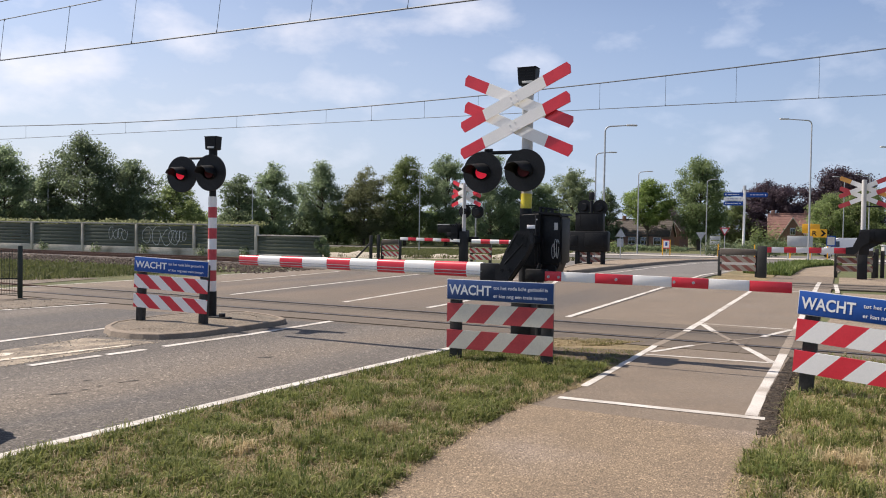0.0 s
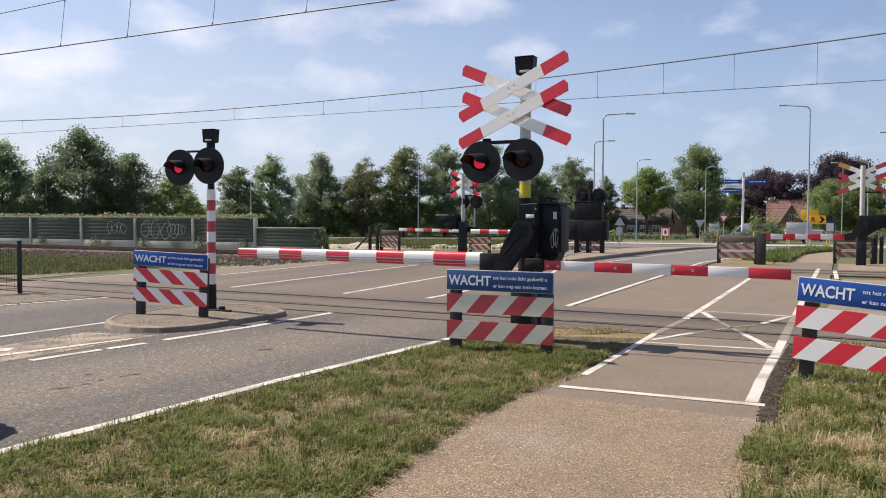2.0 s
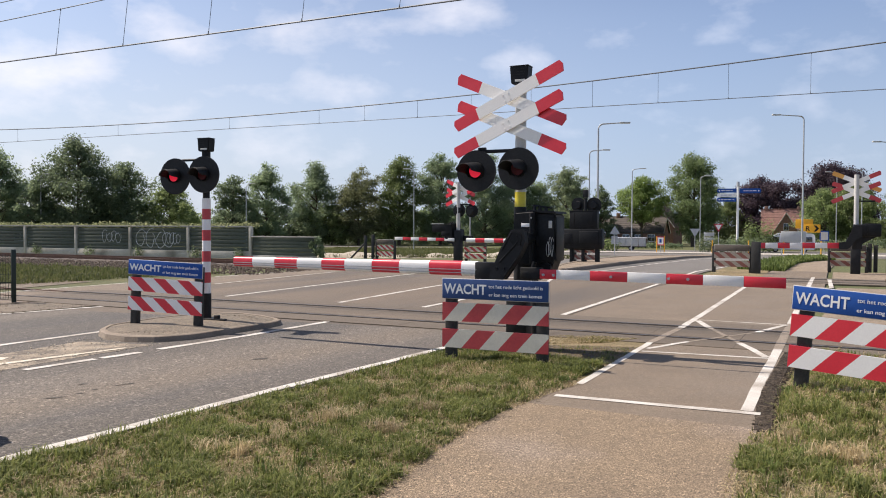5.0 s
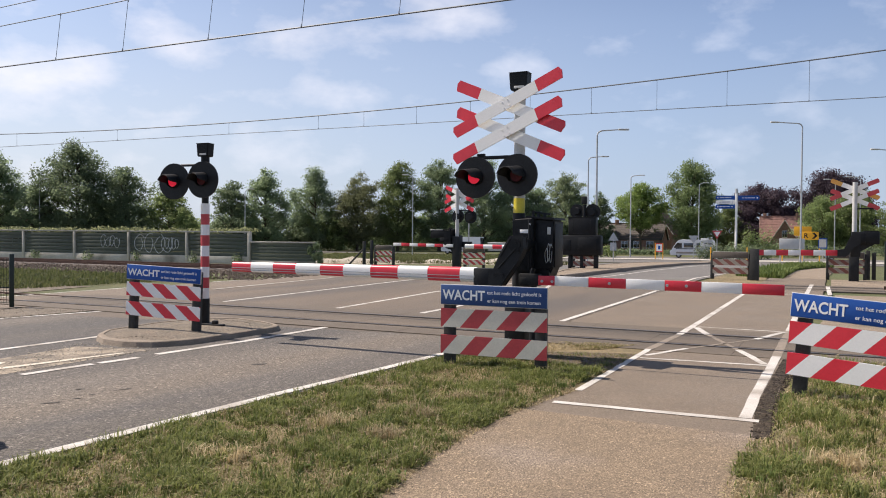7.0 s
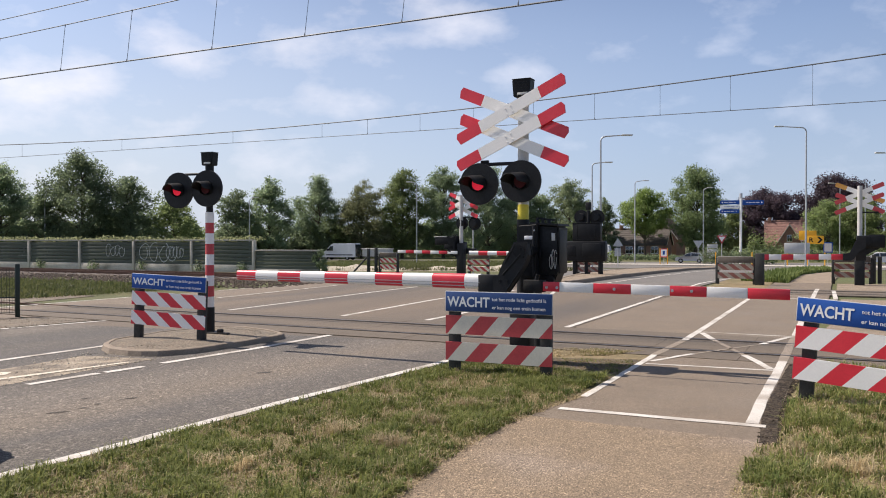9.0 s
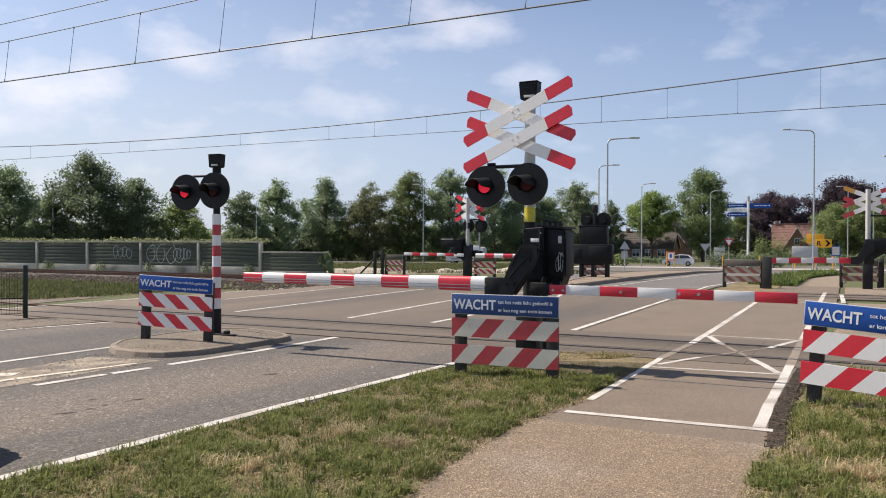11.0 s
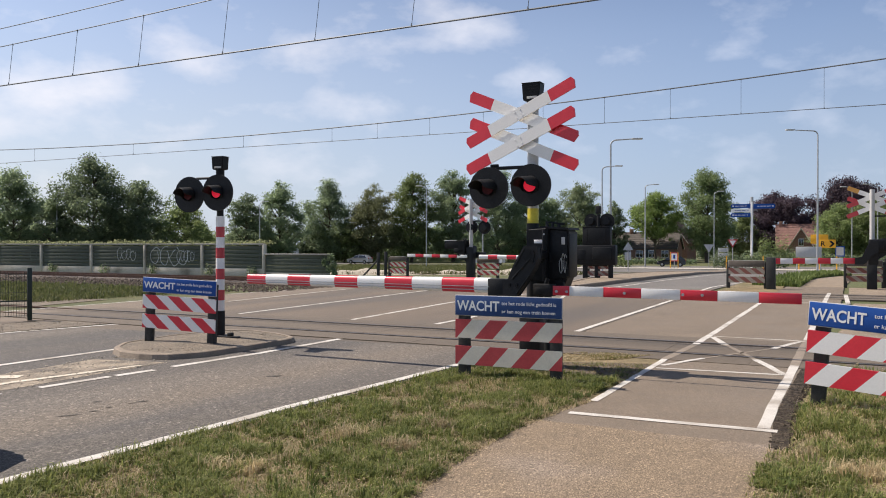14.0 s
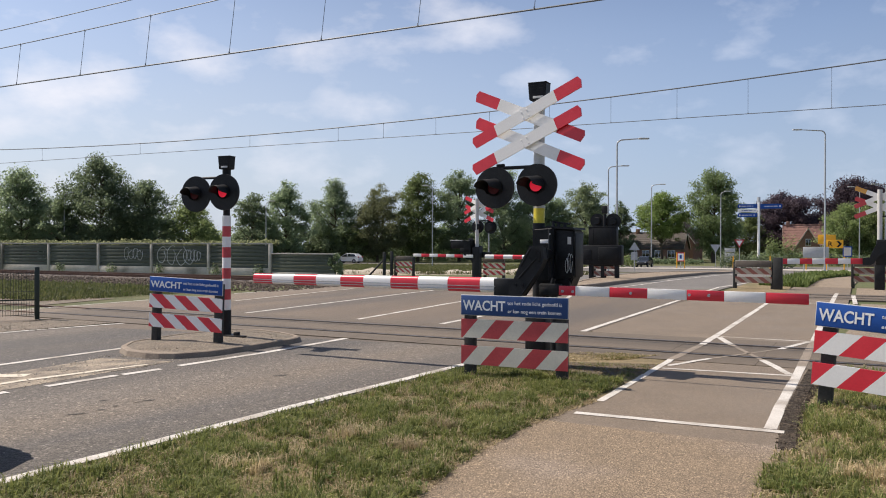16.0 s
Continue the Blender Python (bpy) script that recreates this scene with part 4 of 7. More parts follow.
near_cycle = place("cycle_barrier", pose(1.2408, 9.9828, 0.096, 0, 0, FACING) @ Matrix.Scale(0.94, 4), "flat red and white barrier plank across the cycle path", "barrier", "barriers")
inv = near_cycle.matrix_world.inverted()
stripes_arm(near_cycle, inv @ Vector((1.2784, 9.964, 1.0454)), inv @ Vector((3.8352, 8.7514, 1.0219)), [0, 0.075, 0.225, 0.385, 0.545, 0.69, 0.845, 1.0], True, 0.125, 0.03)
for xx in (0.10, 0.24, 1.0, 1.72, 1.95):
    one_tube("bolt", (xx, -0.035, 1.0), (xx, -0.016, 1.0), 0.018, M_GALV, near_cycle, seg=12)
bm = bmesh.new()
box(bm, (-0.1, 0.08, 1.01), (0.30, 0.10, 0.16), 0.015)
box(bm, (-0.18, 0.30, 0.99), (0.12, 0.55, 0.12), 0.02)
tube(bm, (-0.18, 0.45, -0.11), (-0.18, 0.45, 1.05), 0.05, seg=14)
part("arm_bracket", bm, M_BLACKM, near_cycle)


def graffiti(parent, at, w, h, seed, width=0.018, m=None, n=7):
    """Looping sprayed strokes, no letters."""
    rnd = random.Random(seed)
    cu = bpy.data.curves.new("graffiti", "CURVE")
    cu.dimensions, cu.bevel_depth, cu.bevel_resolution, cu.resolution_u = "3D", width, 0, 4
    for k in range(n):
        sp = cu.splines.new("NURBS")
        cx = (k + 0.5) / n - 0.5 + rnd.uniform(-0.03, 0.03)
        turn, tall, bend = rnd.uniform(0.3, 1.2), rnd.uniform(0.38, 0.5), rnd.choice((-1, 1))
        pts = []
        for i in range(12):
            a = turn + bend * i * rnd.uniform(0.50, 0.62)
            k2 = 1.0 if i < 8 else 0.55
            pts.append((w * (cx + 0.66 / n * k2 * math.cos(a)), 0, h * (tall * k2 * math.sin(a) + rnd.uniform(-0.04, 0.04))))
        sp.points.add(len(pts) - 1)
        for p, q in zip(sp.points, pts):
            p.co = (*q, 1)
        sp.use_endpoint_u, sp.order_u = True, 3
    tmp = new("graffiti", cu)
    me = bpy.data.meshes.new_from_object(tmp.evaluated_get(bpy.context.evaluated_depsgraph_get()))
    bpy.data.objects.remove(tmp)
    for v in me.vertices:
        v.co.y *= 0.12
    me.materials.clear()
    me.materials.append(M_GRAF)
    ob = new("graffiti", me)
    ob.parent = parent
    ob.matrix_basis = Matrix.Translation(at) @ (m or Matrix())
    return tagged(ob, "white sprayed graffiti")


graffiti(near_post, (0.52, -0.226, 1.36), 0.10, 0.32, 4, 0.0035, n=3)

# ---- the mast on the traffic island ----
mast = place("signal_mast", pose(-3.7976, 13.1506, 0.1524, 0, 0, -22) @ Matrix.Scale(0.94, 4), "red and white banded mast with twin lamps on the island", "crossing signal", "crossing signals")
one_tube("base_pole", (0, 0, -0.08), (0, 0, 0.40), 0.082, M_BLACKM, mast, label="black lower pole")
for i in range(9):
    one_tube("band", (0, 0, 0.40 + i * 0.184), (0, 0, 0.40 + (i + 1) * 0.184), 0.075, M_WHITE if i % 2 == 0 else M_REDD, mast, label="white band" if i % 2 == 0 else "red band")
one_tube("neck", (0, 0, 2.05), (0, 0, 3.0), 0.06, M_BLACKM, mast)
top_box(mast, 2.98, size=0.86)
bm = bmesh.new()
tube(bm, (-0.52, 0, 2.73), (0.0, 0, 2.73), 0.022, seg=10)
tube(bm, (-0.52, 0, 2.4), (-0.52, 0, 2.74), 0.025, seg=10)
part("head_bracket", bm, M_BLACKM, mast)
signal_head(mast, -0.55, 2.44, phase=0, r=0.315, aim_side=4)
signal_head(mast, 0.06, 2.46, phase=1, r=0.315, aim_side=4)
bm = bmesh.new()
tube(bm, (0, 0, -0.09), (0, 0, -0.03), 0.16, seg=18)
box(bm, (0.25, -0.08, -0.05), (0.42, 0.10, 0.05), 0.015)
box(bm, (0.28, -0.08, 0.0), (0.10, 0.08, 0.07), 0.02)
part("foot", bm, M_BLACKM, mast)


# ---- waiting boards ----
def wait_board(m, label, mirror=False, width=1.30, legs=0.93, height=1.03, text=True, mats=(None, None), panelmat=None, wide=0.66, shift=0.8, tall=0.165, start=0.452):
    """Two plastic posts with two striped boards and the blue notice on top."""
    th = place("waiting_board", m, label, "warning board", "warning boards")
    w = width / 2
    for sx in (-1, 1):
        one_box("leg", (sx * legs / 2, 0.07, height / 2 - 0.05), (0.13, 0.10, height + 0.0), M_RUBBER, th, 0.012)
    b = one_box("notice", (0.0, 0.0, height - 0.115), (width, 0.024, 0.235), panelmat or M_BLUE, th, 0.006, "blue notice with white lettering" if text else "bare grey back of a notice")
    one_box("notice_frame", (0.0, 0.006, height - 0.115), (width + 0.012, 0.018, 0.247), M_GREY, b, 0.004)
    if text:
        lettering("WACHT", tall, (-w + 0.03, -0.0135, height - 0.115 - tall * 0.34), M_LETTER, b, 0.0036, squeeze=wide * width * 0.165 / tall)
        for words, dz in (("tot het rode licht gedoofd is", 0.095), ("er kan nog een trein komen", 0.190)):
            lettering(words, 0.0437 * width * (0.97 - start) / 0.518, (-w + start * width, -0.0135, height - dz), M_LETTER, b, 0.0004)
    for z in (height - 0.395, height - 0.715):
        board = None
        h = 0.112
        step = width / (6.2 if mirror else 5.75)
        k = -0.29 if mirror else 0.20
        edges = [-w - 0.3 + step * (shift + i) for i in range(-2, 10)]
        for i, x0 in enumerate(edges):
            x1 = x0 + step
            lo0, lo1, hi0, hi1 = x0 - k / 2, x1 - k / 2, x0 + k / 2, x1 + k / 2
            poly = clip_poly([(lo0, z - h), (lo1, z - h), (hi1, z + h), (hi0, z + h)], -w, w)
            if len(poly) < 3:
                continue
            bm = bmesh.new()
            prism(bm, poly, -0.004, 0.016)
            red = i % 2 == (0 if not mirror else 1)
            ob = part("striped_board" if board is None else "stripe", bm, (mats[0] or M_REDD) if red else (mats[1] or M_WHITED), board or th,
                      "red stripe" if red else "dull white stripe", smooth=False)
            board = board or ob
    return th


def clip_poly(p, x0, x1):
    for keep, lim in ((1, x0), (-1, x1)):
        out = []
        for a, b in zip(p, p[1:] + p[:1]):
            ia, ib = keep * (a[0] - lim) >= -1e-9, keep * (b[0] - lim) >= -1e-9
            if ia:
                out.append(a)
            if ia != ib:
                t = (lim - a[0]) / (b[0] - a[0])
                out.append((lim, a[1] + t * (b[1] - a[1])))
        p = out
        if not p:
            return []
    q = []
    for a in p:
        if not q or math.dist(a, q[-1]) > 1e-4:
            q.append(a)
    return q


wait_board(pose(0.665, 9.38, -0.03, 0, 0, -26), "faded blue waiting notice over faded red and white striped boards", width=1.34, legs=1.16, panelmat=M_BLUEF)
wait_board(pose(-4.2624, 12.432, 0.0832, 0, 2.2, -20) @ Matrix.Scale(0.96, 4), "blue waiting notice over striped boards on the kerbed island", True, 1.44, 1.24, wide=0.70, shift=1.06, tall=0.15, start=0.475, mats=(M_RED, M_WHITE))
wait_board(pose(4.08, 7.72, -0.03, 0, 3.8, -37), "blue waiting notice over bright red and white striped boards", legs=1.04, wide=0.61, mats=(M_RED, M_WHITE))


# ---- traffic islands ----
def island(name, outline, top, kerb, label):
    """A raised island with a kerb of separate stones round a dirt top."""
    th = place(name, pose(0, 0, 0), label, "traffic island", "", "structure")
    c = Vector((sum(p[0] for p in outline) / len(outline), sum(p[1] for p in outline) / len(outline)))
    pts = resample(outline + outline[:1], 41)[:-1]
    bm = bmesh.new()
    inner = [c + (Vector(p) - c) * 0.955 for p in pts]
    vs = [bm.verts.new((p.x, p.y, land(p.x, p.y) + top - 0.01)) for p in inner]
    mid = bm.verts.new((c.x, c.y, land(c.x, c.y) + top + 0.03))
    for a, b in zip(vs, vs[1:] + vs[:1]):
        bm.faces.new((a, b, mid))
    part("island_top", bm, M_TOPDIRT, th, "dusty gravel top")
    for i in range(0, 40, 2):
        a, b, d = pts[i], pts[i + 1], pts[(i + 2) % 40]
        bm = bmesh.new()
        ring = []
        for p in (a, b, d):
            p = Vector(p)
            q = c + (p - c) * 0.935
            z = land(p.x, p.y)
            o = (p - c).normalized()
            ring.append([bm.verts.new(v) for v in ((p.x + 0.03 * o.x, p.y + 0.03 * o.y, z - 0.02), (p.x, p.y, z + top * 0.85), (p.x - 0.03 * o.x, p.y - 0.03 * o.y, z + top), (q.x, q.y, z + top), (q.x, q.y, z - 0.02))])
        for r, s in zip(ring, ring[1:]):
            for j in range(4):
                bm.faces.new((r[j], r[j + 1], s[j + 1], s[j]))
        bm.faces.new(ring[0]), bm.faces.new(ring[-1][::-1])
        part("kerb_stone", bm, kerb, th, smooth=False)
    return th


island("traffic_island", [(-4.75, 11.45), (-4.3, 11.15), (-3.9, 11.15), (-3.5, 11.45), (-2.62, 13.05), (-2.62, 13.4), (-3.0, 13.9), (-3.5, 14.35), (-4.1, 14.45), (-4.75, 13.6), (-5.15, 12.5), (-5.05, 11.9)], 0.085, M_KERB,
       "low kerbed traffic island with a dusty gravel top")
FI_L = [(4.3, 30.4), (5.3, 34.0), (7.68, 40.0), (12.62, 50.0), (18.5, 63.0), (26.6, 80.0)]
FI_R = [(4.7, 29.8), (6.66, 33.4), (10.29, 39.7), (13.35, 45.3), (18.65, 57.8), (27.4, 78.8)]
far_island = sheet(FI_L, FI_R, 30, 0.13, "far_island", M_DIRT, "long pale kerbed island dividing the road beyond the tracks", "traffic island", 3)
for line, side in ((FI_L, -1), (FI_R, 1), ([FI_L[0], FI_R[0]], -1)):
    pts = resample(line, max(2, int(sum(math.dist(p, q) for p, q in zip(line, line[1:])))))
    for p, q in zip(pts, pts[1:]):
        p, q = Vector(p), Vector(q)
        out = Vector((q.y - p.y, p.x - q.x)).normalized() * side
        bm = bmesh.new()
        ends = []
        for e in (p + (q - p) * 0.006, q - (q - p) * 0.006):
            z = land(e.x, e.y)
            ends.append([bm.verts.new((e.x + out.x * o, e.y + out.y * o, z + h)) for o, h in ((0.11, -0.03), (0.09, 0.12), (0.06, 0.15), (-0.10, 0.15), (-0.10, -0.03))])
        for j in range(5):
            bm.faces.new((ends[0][j], ends[0][(j + 1) % 5], ends[1][(j + 1) % 5], ends[1][j]))
        bm.faces.new(ends[0][::-1]), bm.faces.new(ends[1])
        part("kerb_stone", bm, M_KERB, far_island, smooth=False)
sheet([(-9.2, 2.0), (-6.2, 8.3), (-5.0, 11.2)], [(-7.6, 2.0), (-5.05, 8.5), (-3.9, 10.9)], 16, 0.003, "dusty_strip", M_DUST, "dusty worn strip before the traffic island", "road", 3)


# ---- verges ----
def verge(name, left, right, label, mat=None, lift=0.0):
    return sheet(left, right, 40, lift, name, mat or M_SOIL, label, "verge", 8)


VERGE_L = [(-17.5, -17.5), (-11.0, -7.0), (-3.12, 5.0), (0.02, 10.2), (1.1, 12.0)]
VERGE_R = [(-11.0, -17.0), (-3.0, -1.0), (-0.15, 4.71), (1.15, 7.35), (3.15, 11.2)]
verge("grass_verge", VERGE_L, VERGE_R, "rough dry grass verge between road and cycle path", lift=0.006)
RV_L = [(-8.9, -17.0), (-0.9, -1.0), (1.62, 4.81), (2.5, 6.6), (3.4, 8.4), (4.6, 11.0)]
RV_R = [(4.0, -18.0), (9.0, -4.0), (9.0, 3.0), (9.5, 6.0), (10.0, 8.0), (10.5, 9.0)]
verge("path_verge", RV_L, RV_R, "patchy grass and dirt beside the cycle path", lift=0.004)
sheet([(1.15, 12.05), (1.7, 13.0)], [(3.0, 11.3), (3.2, 11.9)], 6, 0.008, "verge_end", M_SOIL, "thin grass at the end of the verge", "verge", 4)
sheet([(-13.6, 9.0), (-9.4, 15.8), (-8.6, 16.9), (-7.2, 17.6)], [(-11.7, 9.0), (-8.3, 14.5), (-6.9, 16.4), (-6.5, 16.9)], 16, 0.006, "left_verge", M_TOPDIRT, "stony dirt verge by the fence", "verge", 4)
sheet([(5.1, 11.0), (6.2, 13.2), (8.2, 16.6), (11.3, 22.5)], [(16, 6), (18, 9), (20, 12), (24, 17)], 14, -0.01, "right_dirt", M_DIRT, "dry gravelly ground between the tracks", "verge", 8)
sheet([on(-40, 13.4)[:2], on(-19.4, 13.4)[:2]], [on(-40, 16.6)[:2], on(-20.0, 16.6)[:2]], 12, -0.014, "track_edge", M_TOPDIRT, "stony dirt beside the near track", "verge", 4)
sheet([(1.2, 9.75), (1.1, 11.0)], [(2.08, 9.35), (2.75, 10.8)], 6, 0.011, "gravel_patch", M_SOILD, "bare gravelly patch at the end of the verge", "verge", 4)
sheet([(12.2, 24.6), (15.4, 31.0)], [(22, 20.5), (27, 28)], 8, -0.014, "track_dirt", M_DIRT, "dry ground beside the far track", "verge", 6)
sheet([(8.8, 27.0), (10.7, 31.0), (13, 35.5)], [(11.0, 26.0), (12.4, 30.0), (14.5, 34.5)], 8, 0.006, "far_verge", M_SOIL, "grass strip between road and cycle path beyond the tracks", "verge", 3)
sheet([(13.4, 31.5), (18.0, 40), (24.5, 52), (29.5, 60)], [(15.2, 31.0), (19.8, 39.6), (26, 51), (31, 58)], 20, 0.004, "far_path", M_DIRT, "pale dusty path leading away from the crossing", "path", 2)


def blades(name, left, right, count, hmin, hmax, mat, label, thin=None, width=0.007, curl=0.5):
    """Tufts of bent grass blades, thicker in some places than in others."""
    A, B = resample(left, 60), resample(right, 60)
    rnd = random.Random(sum(map(ord, name)))
    vs, fs = [], []
    made = tries = 0
    while made < count and tries < count * 6:
        tries += 1
        i = rnd.randrange(59)
        k, q = rnd.random(), rnd.random()
        ax, ay = A[i][0] + (A[i + 1][0] - A[i][0]) * k, A[i][1] + (A[i + 1][1] - A[i][1]) * k
        bx, by = B[i][0] + (B[i + 1][0] - B[i][0]) * k, B[i][1] + (B[i + 1][1] - B[i][1]) * k
        x, y = ax + (bx - ax) * q, ay + (by - ay) * q
        d = 0.8 * noise.noise((x * 1.5, y * 1.5, 3.1)) + 0.7 * noise.noise((x * 4.6, y * 4.6, 1.7)) + 0.25 * noise.noise((x * 14, y * 14, 0.7))
        if thin is not None and not thin(d, rnd.random()):
            continue
        made += 1
        h = rnd.uniform(hmin, hmax) * (0.6 + 0.8 * max(0, min(1, d + 0.5)))
        a, b = rnd.uniform(0, 6.283), rnd.uniform(0.1, 1.0) * curl
        cx, cy = math.cos(a), math.sin(a)
        w = width * rnd.uniform(0.6, 1.4)
        z = land(x, y) + 0.006
        n = len(vs)
        mx, my = x + cx * h * b * 0.35, y + cy * h * b * 0.35
        vs += [(x - cy * w, y + cx * w, z), (x + cy * w, y - cx * w, z), (mx - cy * w * 0.8, my + cx * w * 0.8, z + h * max(0.3, 0.62 - 0.12 * b)), (mx + cy * w * 0.8, my - cx * w * 0.8, z + h * max(0.3, 0.62 - 0.12 * b)),
               (x + cx * h * b, y + cy * h * b, z + h * max(0.12, 1 - 0.38 * b))]
        fs += [(n, n + 1, n + 3, n + 2), (n + 2, n + 3, n + 4)]
    me = bpy.data.meshes.new(name)
    me.from_pydata(vs, [], fs)
    me.materials.append(mat)
    return tagged(new(name, me), label, "grass", "", "stuff")


VL, VR = [(-5.1, 2.2), (-3.04, 5.05), (0.09, 10.2), (0.45, 10.8)], [(-1.8, 1.8), (-0.46, 4.55), (-0.02, 5.8), (0.48, 6.9), (1.02, 7.7), (1.95, 9.3)]
PL, PR = [(1.08, 3.0), (1.80, 4.67), (2.03, 5.15), (2.66, 6.30), (3.22, 7.42), (3.86, 8.6), (4.9, 10.4)], [(6.0, 2.0), (6.5, 4.2), (7.0, 6.0), (7.6, 7.4), (8.0, 8.8)]
for l, r, q in ((VL, VR, 1.0), (PL, PR, 0.55)):
    blades("lush_grass", l, r, int(85000 * q), 0.025, 0.10, M_LUSH, "thick green grass tufts", lambda d, k: k < max(0.14, 0.26 + 1.2 * d), 0.0042, 1.5)
    blades("thin_grass", l, r, int(48000 * q), 0.015, 0.045, M_GRASS, "short yellowish grass", lambda d, k: k < 0.2 + 0.9 * max(0, d + 0.35), 0.005, 1.6)
    blades("dry_grass", l, r, int(70000 * q), 0.015, 0.085, M_STRAW, "flattened dry straw among the grass", lambda d, k: k < 0.17 + 1.9 * max(0, 0.03 - d), 0.0028, 2.4)


blades("verge_end_grass", [(0.5, 10.9), (1.2, 12.1)], [(2.35, 11.2), (3.05, 11.7)], 2600, 0.01, 0.035, M_GRASS, "thin short grass at the end of the verge", lambda d, k: k < 0.35 + d, 0.005, 1.6)
blades("verge_end_straw", [(0.5, 10.9), (1.2, 12.1)], [(2.35, 11.2), (3.05, 11.7)], 5000, 0.01, 0.04, M_STRAW, "dry straw at the end of the verge", None, 0.004, 2.2)


for l, r, q in (([(-2.60, 0.4), (-0.58, 4.6), (-0.13, 5.86), (0.38, 6.96), (0.92, 7.78), (1.35, 8.3)], [(-2.38, 0.3), (-0.40, 4.5), (0.03, 5.76), (0.54, 6.86), (1.08, 7.68), (1.47, 8.2)], 1.0),
                ([(0.9, 3.0), (1.66, 4.60), (1.86, 5.1), (2.5, 6.3)], [(1.15, 2.9), (1.85, 4.55), (2.06, 5.05), (2.72, 6.22)], 0.22)):
    blades("path_edge_grass", l, r, int(5200 * q), 0.015, 0.07, M_LUSH, "grass creeping over the edge of the cycle path", lambda d, k: k < max(0.02, 0.2 + 1.6 * d), 0.004, 1.7)
    blades("path_edge_straw", l, r, int(5200 * q), 0.012, 0.06, M_STRAW, "dry straw lying on the edge of the cycle path", lambda d, k: k < max(0.05, 0.3 - 1.2 * d), 0.003, 2.4)


def tufts(name, left, right, count, mat, label, hmin, hmax, per, wide, seed):
    """Separate clumps of longer blades that fan out from their root."""
    A, B = resample(left, 40), resample(right, 40)
    rnd = random.Random(seed)
    vs, fs = [], []
    for _ in range(count):
        i, k, q = rnd.randrange(39), rnd.random(), rnd.random()
        x0 = A[i][0] + (A[i + 1][0] - A[i][0]) * k
        y0 = A[i][1] + (A[i + 1][1] - A[i][1]) * k
        x0 += (B[i][0] + (B[i + 1][0] - B[i][0]) * k - x0) * q
        y0 += (B[i][1] + (B[i + 1][1] - B[i][1]) * k - y0) * q
        grow = rnd.uniform(0.6, 1.3)
        for _ in range(int(per * rnd.uniform(0.5, 1.5))):
            a, lean = rnd.uniform(0, 6.283), rnd.uniform(0.15, 1.1)
            x, y = x0 + rnd.gauss(0, 0.02) * grow, y0 + rnd.gauss(0, 0.02) * grow
            h, w = rnd.uniform(hmin, hmax) * grow, wide * rnd.uniform(0.6, 1.3)
            cx, cy, z = math.cos(a), math.sin(a), land(x, y) + 0.004
            n = len(vs)
            m, e = h * lean * 0.3, h * lean
            vs += [(x - cy * w, y + cx * w, z), (x + cy * w, y - cx * w, z), (x + cx * m - cy * w, y + cy * m + cx * w, z + h * 0.6), (x + cx * m + cy * w, y + cy * m - cx * w, z + h * 0.6),
                   (x + cx * e, y + cy * e, z + h * max(0.35, 1.0 - 0.45 * lean))]
            fs += [(n, n + 1, n + 3, n + 2), (n + 2, n + 3, n + 4)]
    me = bpy.data.meshes.new(name)
    me.from_pydata(vs, [], fs)
    me.materials.append(mat)
    return tagged(new(name, me), label, "grass", "", "stuff")


for k, (l, r) in enumerate(((VL, VR), (PL, PR))):
    tufts("grass_tufts", l, r, 420 - 150 * k, M_LUSH, "clumps of longer green grass", 0.06, 0.13, 26, 0.0035, 3 + k)
    tufts("pale_grass_tufts", l, r, 260 - 90 * k, M_FIELD, "clumps of pale green grass", 0.05, 0.11, 18, 0.003, 13 + k)
    tufts("straw_tufts", l, r, 300 - 110 * k, M_STRAW, "bent clumps of dry straw", 0.06, 0.14, 16, 0.0025, 23 + k)
    tufts("weed_rosettes", l, r, 150 - 50 * k, M_FIELD, "small broad-leaved weeds in the grass", 0.03, 0.06, 9, 0.011, 33 + k)
for k, (cx, cy, hw) in enumerate(((-0.80, 6.58, 0.18), (-0.42, 6.20, 0.14), (-1.55, 5.6, 0.2), (0.35, 7.6, 0.2), (-0.1, 6.9, 0.14), (2.75, 5.5, 0.2), (3.2, 5.0, 0.25))):
    tufts("straw_heap", [(cx - hw, cy - 0.1), (cx - hw, cy + 0.14)], [(cx + hw, cy - 0.12), (cx + hw, cy + 0.1)], 34, M_STRAW, "tangled heap of mown dry straw", 0.05, 0.16, 14, 0.0022, 71 + k)
tufts("roadside_tufts", [(-4.2, 3.2), (-2.95, 5.2), (-1.4, 7.8), (0.1, 10.2)], [(-3.7, 3.0), (-2.5, 5.0), (-1.0, 7.6), (0.5, 10.0)], 240, M_LUSH, "clumps of tall green grass along the road edge", 0.05, 0.12, 24, 0.0035, 61)
tufts("post_grass", [(0.1, 9.85), (0.7, 9.6)], [(1.0, 9.4), (1.35, 9.2)], 40, M_LUSH, "longer grass round the legs of the board", 0.08, 0.16, 22, 0.004, 51)
for l, r in (([(-12.5, -9.5), (-5.2, 2.2)], [(-6.9, -9.0), (-1.8, 1.8)]), ([(-4.3, -8.0), (1.02, 3.0)], [(6.0, -8.0), (6.0, 2.0)])):
    blades("rough_grass", l, r, 9000, 0.03, 0.10, M_LUSH, "rough green grass beside the path", lambda d, k: k < 0.3 + d, 0.008, 1.4)
    blades("rough_straw", l, r, 7000, 0.02, 0.09, M_STRAW, "dry straw beside the path", lambda d, k: k < 0.3 - d, 0.006, 2.2)
